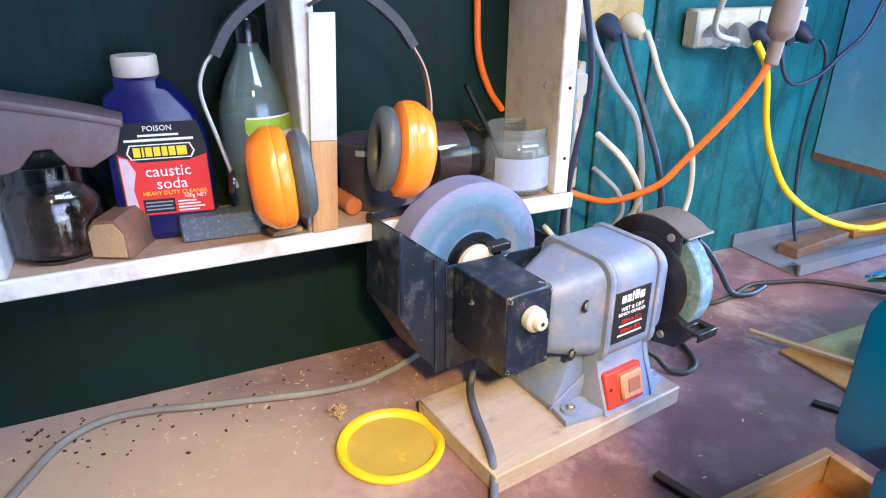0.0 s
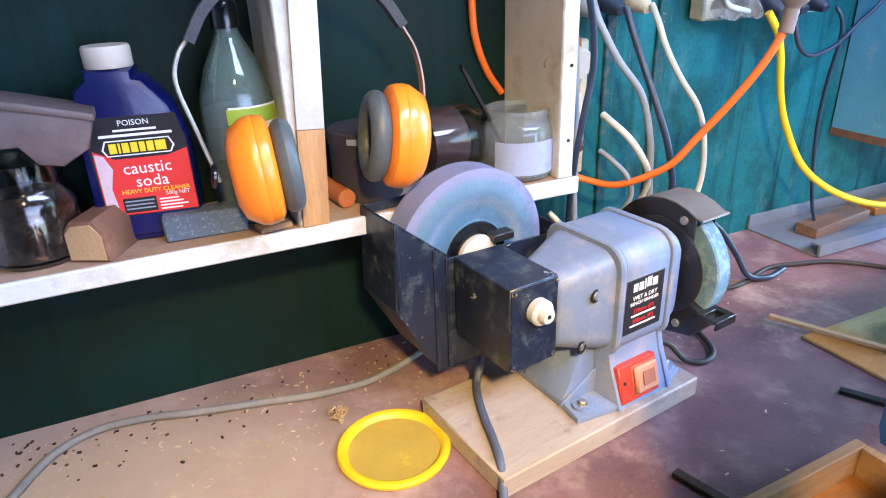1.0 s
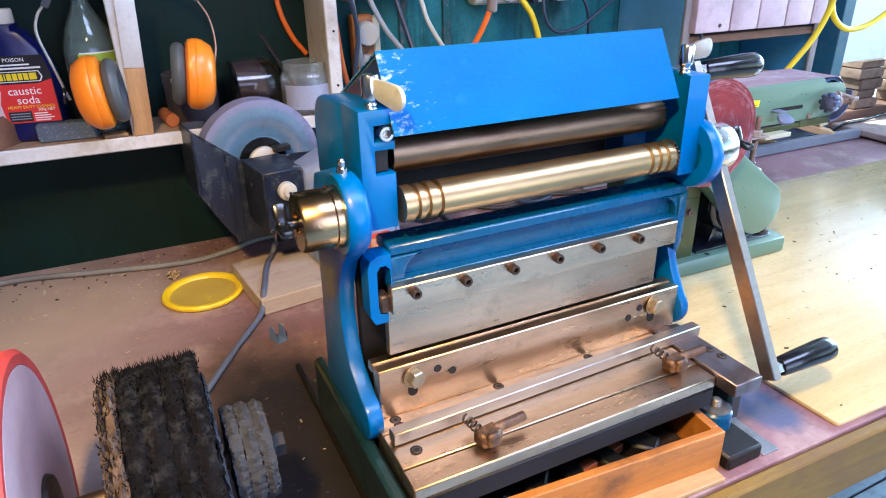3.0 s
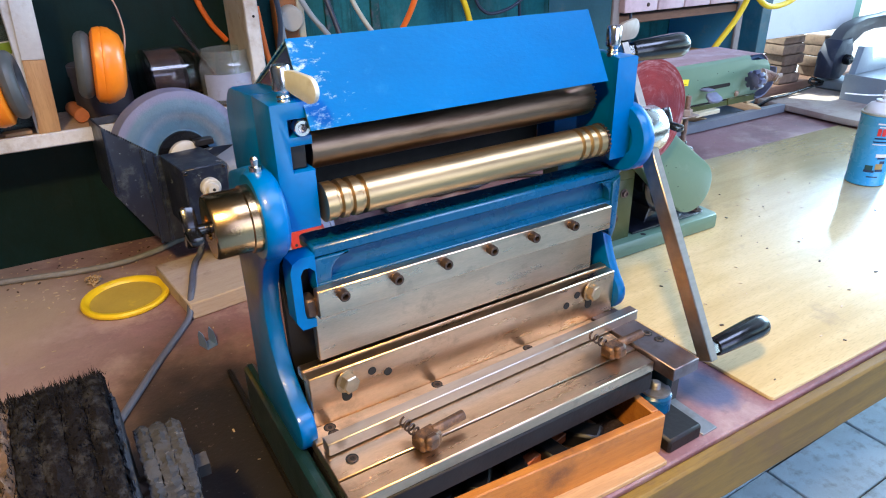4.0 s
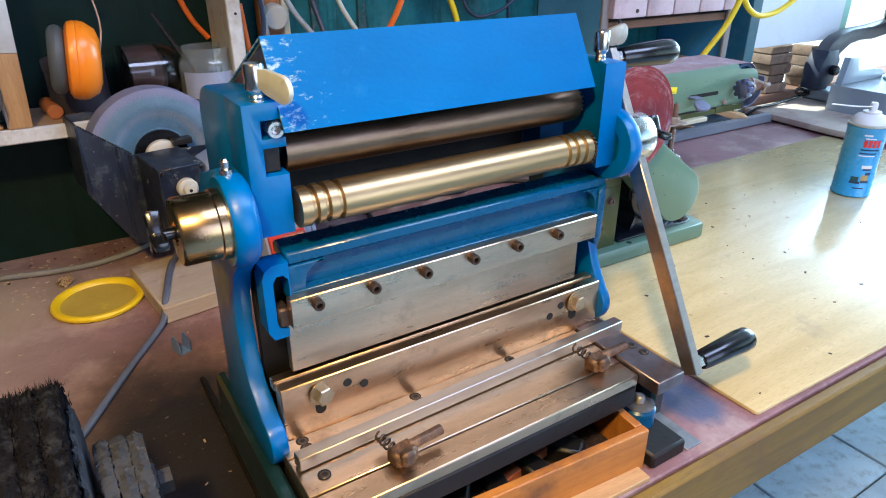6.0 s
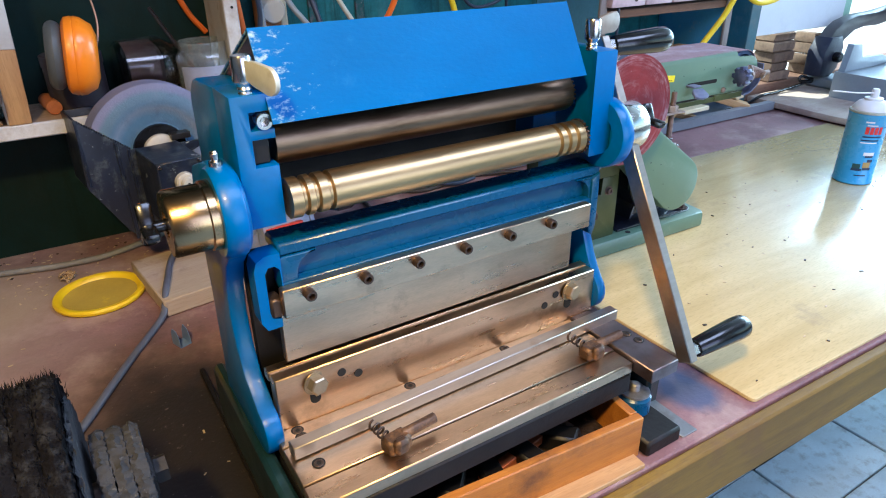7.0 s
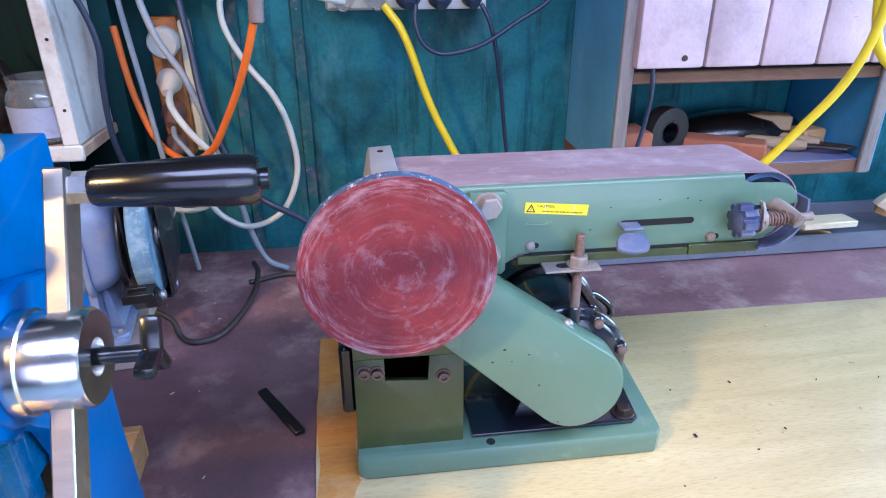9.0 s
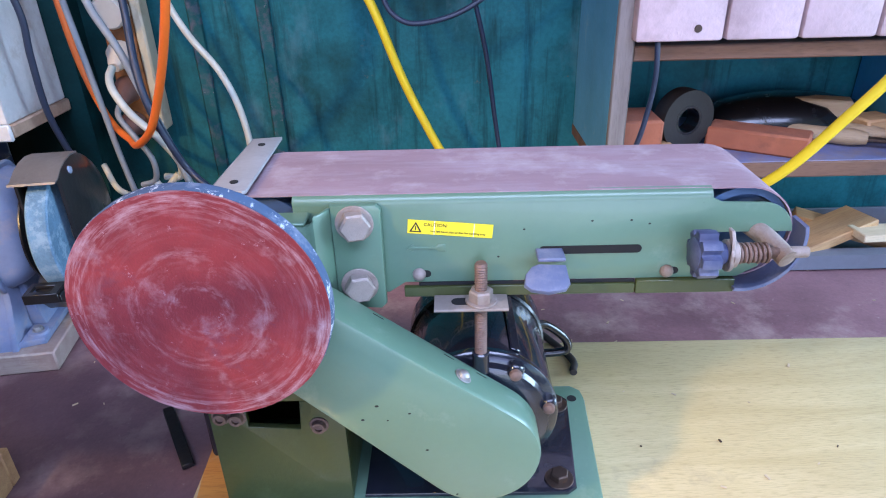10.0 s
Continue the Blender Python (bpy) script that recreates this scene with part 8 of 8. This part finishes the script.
for sx, w, hs in ((2.285, 0.108, (0.030, 0.026, 0.034, 0.030, 0.026)), (2.478, 0.048, (0.034, 0.030, 0.036, 0.030))):
    z = 0.9458
    for k, h in enumerate(hs):
        dx, ww = rng.uniform(-0.010, 0.014), w + rng.uniform(-0.020, 0.006)
        blk = box((0, 0, 0), (ww, 0.075, h), 0.004)
        for v in blk.verts:
            v.co += Vector((rng.uniform(-0.003, 0.003), rng.uniform(-0.003, 0.003), 0))
        solid("timber_block", blk, M_OLDBRICK, "weathered brown timber block in a stack", "timber block", WALL @ pose(sx + dx, 0.008, z, 0, 0, rng.uniform(-3, 3)), "stacked timber blocks")
        z += h + 0.0006
solid("wire_hook", tube([(0.0, 0, 0.050), (-0.030, -0.004, 0.042), (-0.060, -0.006, 0.020), (-0.058, -0.006, -0.005), (-0.020, -0.004, 0.002), (0.050, 0, 0.026)], 0.004, 8), M_BLACK, "dark wire hook hung on the timber stack", "hook", WALL @ pose(2.555, -0.0022, 1.025))

sb = prism([(2.165, 0.878), (2.140, 0.60), (2.150, 0.50), (2.185, 0.455), (2.24, 0.44), (2.74, 0.42), (2.76, 0.862)], 0.9062, 0.9240, "xy", 0.003)
solid("saw_board", sb, M_BOARD, "brown board with rounded corner under the saw", "board")
solid("timber_offcut", prism([(2.37, 0.455), (2.34, 0.43), (2.36, 0.36), (2.42, 0.33), (2.70, 0.32), (2.70, 0.405), (2.40, 0.415)], 0.9008, 0.9180, "xy", 0.003), M_BOARD, "brown board offcut lying on the bench", "offcut")
saw = thing("mitre_saw", pose(2.60, 0.64, 0.9242), "grey mitre saw with a dark motor on a board", "mitre saw")
base = bm_new()
add_prism(base, [(-0.255, 0.0), (-0.235, 0.0), (-0.215, 0.032), (-0.10, 0.034), (-0.08, 0.012), (0.08, 0.012), (0.10, 0.034), (0.215, 0.032), (0.235, 0.0), (0.255, 0.0), (0.255, 0.076), (-0.255, 0.076)], -0.085, 0.090, "xz", 0.004)
part("base", base, M_SAWGREY, saw, "light grey cast base")
part("turntable", lathe([(0, 0.046), (0.108, 0.046), (0.112, 0.050), (0.112, 0.080), (0.108, 0.084), (0, 0.085)], pose(0.03, -0.045, 0), 48), M_SAWPALE, saw, "pale green round turntable")
part("turntable_arm", prism([(-0.03, -0.14), (0.03, -0.14), (0.045, -0.24), (-0.015, -0.24)], 0.050, 0.078, "xy", 0.004, pose(0.03, 0, 0)), M_SAWGREY, saw)
part("lock_grip", rod(0.020, 0.075, 0.004, pose(0.05, -0.24, 0.062, 90, 0, 10), 20), M_NAVYCABLE, saw, "dark blue lock grip")
part("fence", prism([(-0.250, 0.0765), (-0.012, 0.0765), (-0.012, 0.098), (-0.050, 0.108), (-0.165, 0.112), (-0.185, 0.152), (-0.232, 0.155)], 0.062, 0.082, "xz", 0.002), M_SAWGREY, saw)
part("fence", prism([(0.050, 0.0765), (0.300, 0.0765), (0.305, 0.128), (0.180, 0.120), (0.120, 0.112), (0.060, 0.095)], 0.062, 0.082, "xz", 0.002), M_SAWGREY, saw)
part("pivot_housing", prism([(-0.185, 0.038), (-0.130, 0.030), (-0.095, 0.055), (-0.082, 0.120), (-0.105, 0.158), (-0.160, 0.155), (-0.188, 0.110)], 0.165, 0.225, "xz", 0.008), M_SAWDARK, saw, "dark navy plastic pivot housing")
part("pivot_bracket", box((-0.165, 0.0905, 0.0), (-0.07, 0.225, 0.034), 0.006), M_SAWGREY, saw)
part("pivot_knob", rod(0.016, 0.022, 0.003, pose(-0.130, 0.165, 0.095, 90, 0, 0), 20), M_BLACK, saw)
arm = bm_new()
add_prism(arm, [(-0.165, 0.145), (-0.140, 0.178), (-0.100, 0.198), (-0.030, 0.212), (0.08, 0.214), (0.20, 0.225), (0.32, 0.250), (0.33, 0.205), (0.22, 0.182), (0.11, 0.170), (0.03, 0.172), (-0.030, 0.164), (-0.075, 0.140), (-0.092, 0.110), (-0.120, 0.120)], 0.172, 0.215, "xz", 0.008)
part("saw_arm", arm, M_SAWARM, saw, "dark grey curved saw arm")
part("motor", rod(0.050, 0.15, 0.008, pose(0.24, 0.205, 0.245, 90, 0, 0), 32), M_BLACK, saw, "dark round motor")
part("guide_rail", rod(0.008, 0.34, 0.001, pose(0.13, -0.030, 0.172, 0, 88, -12), 16), M_STEEL, saw, "bright steel guide rail")
part("blade_guard", prism(arc(0.20, 0.235, 0.115, 185, -5, 18), 0.010, 0.052, "xz", 0.003), M_BLACK, saw, "black blade guard")
part("clamp_knob", lathe([(0, 0), (0.010, 0), (0.010, 0.022), (0.030, 0.022), (0.032, 0.026), (0.032, 0.040), (0.026, 0.044), (0, 0.044)], pose(0.16, 0.060, 0.112), 20), M_BLACK, saw, "black clamp knob")
solid("saw_cable", tube([(2.02, 0.845, 0.9060), (2.10, 0.850, 0.9060), (2.174, 0.840, 0.9290), (2.26, 0.842, 0.9290), (2.345, 0.840, 0.936), (2.411, 0.840, 0.940), (2.507, 0.838, 0.934), (2.455, 0.838, 0.944), (2.411, 0.838, 0.954), (2.370, 0.838, 0.966), (2.358, 0.838, 0.957), (2.380, 0.838, 0.948), (2.44, 0.838, 0.944), (2.51, 0.836, 0.950)], 0.0044, 10), M_BLACK, "black rubber saw cable looped above the board", "cable")

# ---- things on the shelf unit ----
M_CLAY = surface("terracotta_brick", (0.34, 0.115, 0.06), 0.85, vary=0.2, scale=20, dirt=(0.20, 0.08, 0.05), dirt_at=(0.55, 0.8), bump=0.4)
M_GREYEDGE = wood("greyed_raw_timber", (0.30, 0.27, 0.25), (0.18, 0.15, 0.14), 0.8, (10, 10, 1), 5.0)
M_HANDLE = wood("pale_worn_handle", (0.44, 0.33, 0.20), (0.30, 0.20, 0.11), 0.6, (1, 10, 10), 6.0)
M_BLUESHELF = surface("worn_blue_violet_shelf_paint", (0.20, 0.22, 0.40), 0.6, vary=0.2, dirt=(0.30, 0.24, 0.22), dirt_at=(0.5, 0.75))
part("shelf_paint", box((1.399, -0.2135, 1.1063), (1.798, -0.004, 1.1075), 0), M_BLUESHELF, unit, "worn blue painted shelf surface")
part("panel_lipping", box((1.375, -0.2225, 1.086), (1.397, -0.2153, 2.2), 0.002), M_GREYEDGE, unit, "greyed raw front edge")
part("panel_lipping", box((1.792, -0.2225, 1.086), (1.814, -0.2153, 2.2), 0.002), M_GREYEDGE, unit, "greyed raw front edge")
SHF = 1.1078
def on_shelf(x, y, z=0.0, rz=0.0, ry=0.0):
    return UNIT @ pose(x, y, SHF + z, 0, ry, rz)


solid("wood_offcut", box((0, 0, 0), (0.070, 0.055, 0.014), 0.002), M_PINEX, "flat pale timber offcut on the shelf", "offcut", on_shelf(1.404, -0.205))
solid("clay_brick", box((0, 0, 0), (0.052, 0.070, 0.034), 0.003), M_CLAY, "reddish clay brick on a timber offcut", "brick", on_shelf(1.403, -0.190, 0.0146), "clay bricks")
solid("clay_brick", box((0, 0, 0), (0.125, 0.045, 0.028), 0.003), M_CLAY, "reddish clay brick lying on the shelf", "brick", on_shelf(1.525, -0.150, 0, -32), "clay bricks")
solid("clay_brick", box((0, 0, 0), (0.060, 0.040, 0.014), 0.002), M_CLAY, "thin broken brick piece on the shelf", "brick", on_shelf(1.605, -0.190, 0, 8), "clay bricks")
roll = thing("tape_roll", on_shelf(1.492, -0.150, 0.040), "dark brown tape roll standing on the shelf", "tape roll")
part("tape", lathe([(0.020, -0.012), (0.0395, -0.012), (0.0395, 0.012), (0.020, 0.012), (0.020, -0.012)], pose(0, 0, 0, 90, 0, 20), 36), surface("brown_tape", (0.012, 0.009, 0.008), 0.6, vary=0.2), roll)
part("core", lathe([(0.0165, -0.012), (0.0198, -0.012), (0.0198, 0.012), (0.0165, 0.012), (0.0165, -0.012)], pose(0, 0, 0, 90, 0, 20), 30), M_BLACK, roll)
hat = bm_new()
add_lathe(hat, [(0, 0.052), (0.040, 0.050), (0.072, 0.040), (0.092, 0.020), (0.098, 0.0), (0.094, 0.0), (0.088, 0.018), (0, 0.046)], Matrix.Diagonal((1.35, 0.62, 1.0, 1.0)), 40)
solid("dark_bowl", hat, M_BLACK, "dark upturned bowl at the shelf's back", "bowl", on_shelf(1.665, -0.075))
def chisel(x, y, rz, ln):
    c = thing("wood_chisel", on_shelf(x, y, 0.012, rz), "old chisel with a pale wooden handle on the shelf", "chisel", "chisels on the shelf")
    part("handle", lathe([(0, 0), (0.009, 0.001), (0.011, 0.010), (0.0105, ln * 0.5), (0.0115, ln * 0.8), (0.008, ln), (0, ln)], pose(0, 0, 0, 0, 90, 0), 18), M_HANDLE, c)
    part("blade", box((ln, -0.006, -0.002), (ln + 0.06, 0.006, 0.002), 0.0006), M_DARKFE, c)


chisel(1.640, -0.120, -28, 0.105)
chisel(1.690, -0.100, -40, 0.095)
solid("wood_offcut", box((0, 0, 0), (0.075, 0.030, 0.026), 0.003), M_HANDLE, "yellowish timber offcut on the shelf", "offcut", on_shelf(1.660, -0.100, 0.0245, -22))
solid("wood_offcut", box((0, 0, 0), (0.050, 0.040, 0.030), 0.003), M_PINEX, "short pine offcut on the shelf", "offcut", on_shelf(1.742, -0.150, 0, 15))
part("nail", lathe([(0, 0), (0.0045, 0), (0.004, 0.0015), (0, 0.002)], pose(1.461, -0.2402, 1.276, 90, 0, 0), 12), M_DARKFE, unit)

# orange varnish on the plywood's end
M_SPILL = wood("orange_varnish_spill", (0.60, 0.27, 0.05), (0.46, 0.17, 0.03), 0.35, (1.2, 9, 9), 6.0, (0.60, 0.42, 0.20), 0.3, (0.5, 0.7))


def stain(name, pts, z, material, label, category, seed, wobble=0.006):
    """A thin film with a ragged outline."""
    g = random.Random(seed)
    out = []
    for (ax_, ay_), (bx_, by_) in zip(pts, pts[1:] + pts[:1]):
        for k in range(6):
            t = k / 6
            w = wobble if k else 0
            out.append((ax_ + (bx_ - ax_) * t + g.uniform(-w, w), ay_ + (by_ - ay_) * t + g.uniform(-w, w)))
    return solid(name, prism(out, z, z + 0.0003, "xy"), material, label, category, kind="stuff", smooth=0)


stain("varnish_spill", [(0.918, 0.636), (0.917, 0.34), (0.945, 0.315), (0.962, 0.36), (0.958, 0.42), (0.968, 0.47), (0.962, 0.53), (0.974, 0.58), (0.955, 0.638)], 0.9056, M_SPILL, "orange varnish spill along the plywood's end", "varnish spill", 3, 0.003)

# dark grit swept against the wall
rng = random.Random(31)
gr = bm_new()
for k in range(110):
    x, y = rng.gauss(-0.10, 0.14), 0.93 - abs(rng.gauss(0, 0.06))
    s_ = rng.uniform(0.0008, 0.0024)
    if rng.random() < 0.3:
        x, y = rng.uniform(0.0, 0.5), rng.uniform(0.82, 0.925)
    if y > 0.928 - 0.026 * x:
        continue
    add_box(gr, (-s_, -s_ * 0.6, 0), (s_, s_ * 0.6, s_ * 0.7), 0, pose(x, y, 0.9002, 0, 0, rng.uniform(0, 180)))
tagged(solid("dark_grit", gr, M_DARKFE, "dark grit swept along the wall", "grit", smooth=0), kind="stuff")

# ---- pavers of the floor ----
PW, PD = 0.387, 0.195
pv = bm_new()
add_box(pv, (0.003, 0.003, -0.0118), (PW - 0.003, PD - 0.003, 0.0), 0.0025)
paver_mesh = finish(pv, "paver", M_PAVER, 0)
rng = random.Random(21)
rest = bm_new()
for i in range(-9, 8):
    for j in range(-5, 19):
        x, y = 1.773 + PW * i, 0.385 - PD * j
        if x < -1.69 or x + PW > 4.5 or y < -3.49 or y + PD > 1.04:
            continue
        lift = rng.uniform(-0.0015, 0.0015)
        if 0.6 < x < 4.2 and -1.3 < y < 0.8:
            ob = new("paver", paver_mesh)
            ob.parent = floor
            ob.matrix_basis = pose(x, y, lift, rng.uniform(-0.3, 0.3), rng.uniform(-0.2, 0.2), rng.uniform(-0.4, 0.4))
        else:
            add_box(rest, (x + 0.003, y + 0.003, -0.0118), (x + PW - 0.003, y + PD - 0.003, lift))
rest_ob = part("paver", rest, M_PAVER, floor, smooth=0)
tagged(rest_ob, kind="stuff")
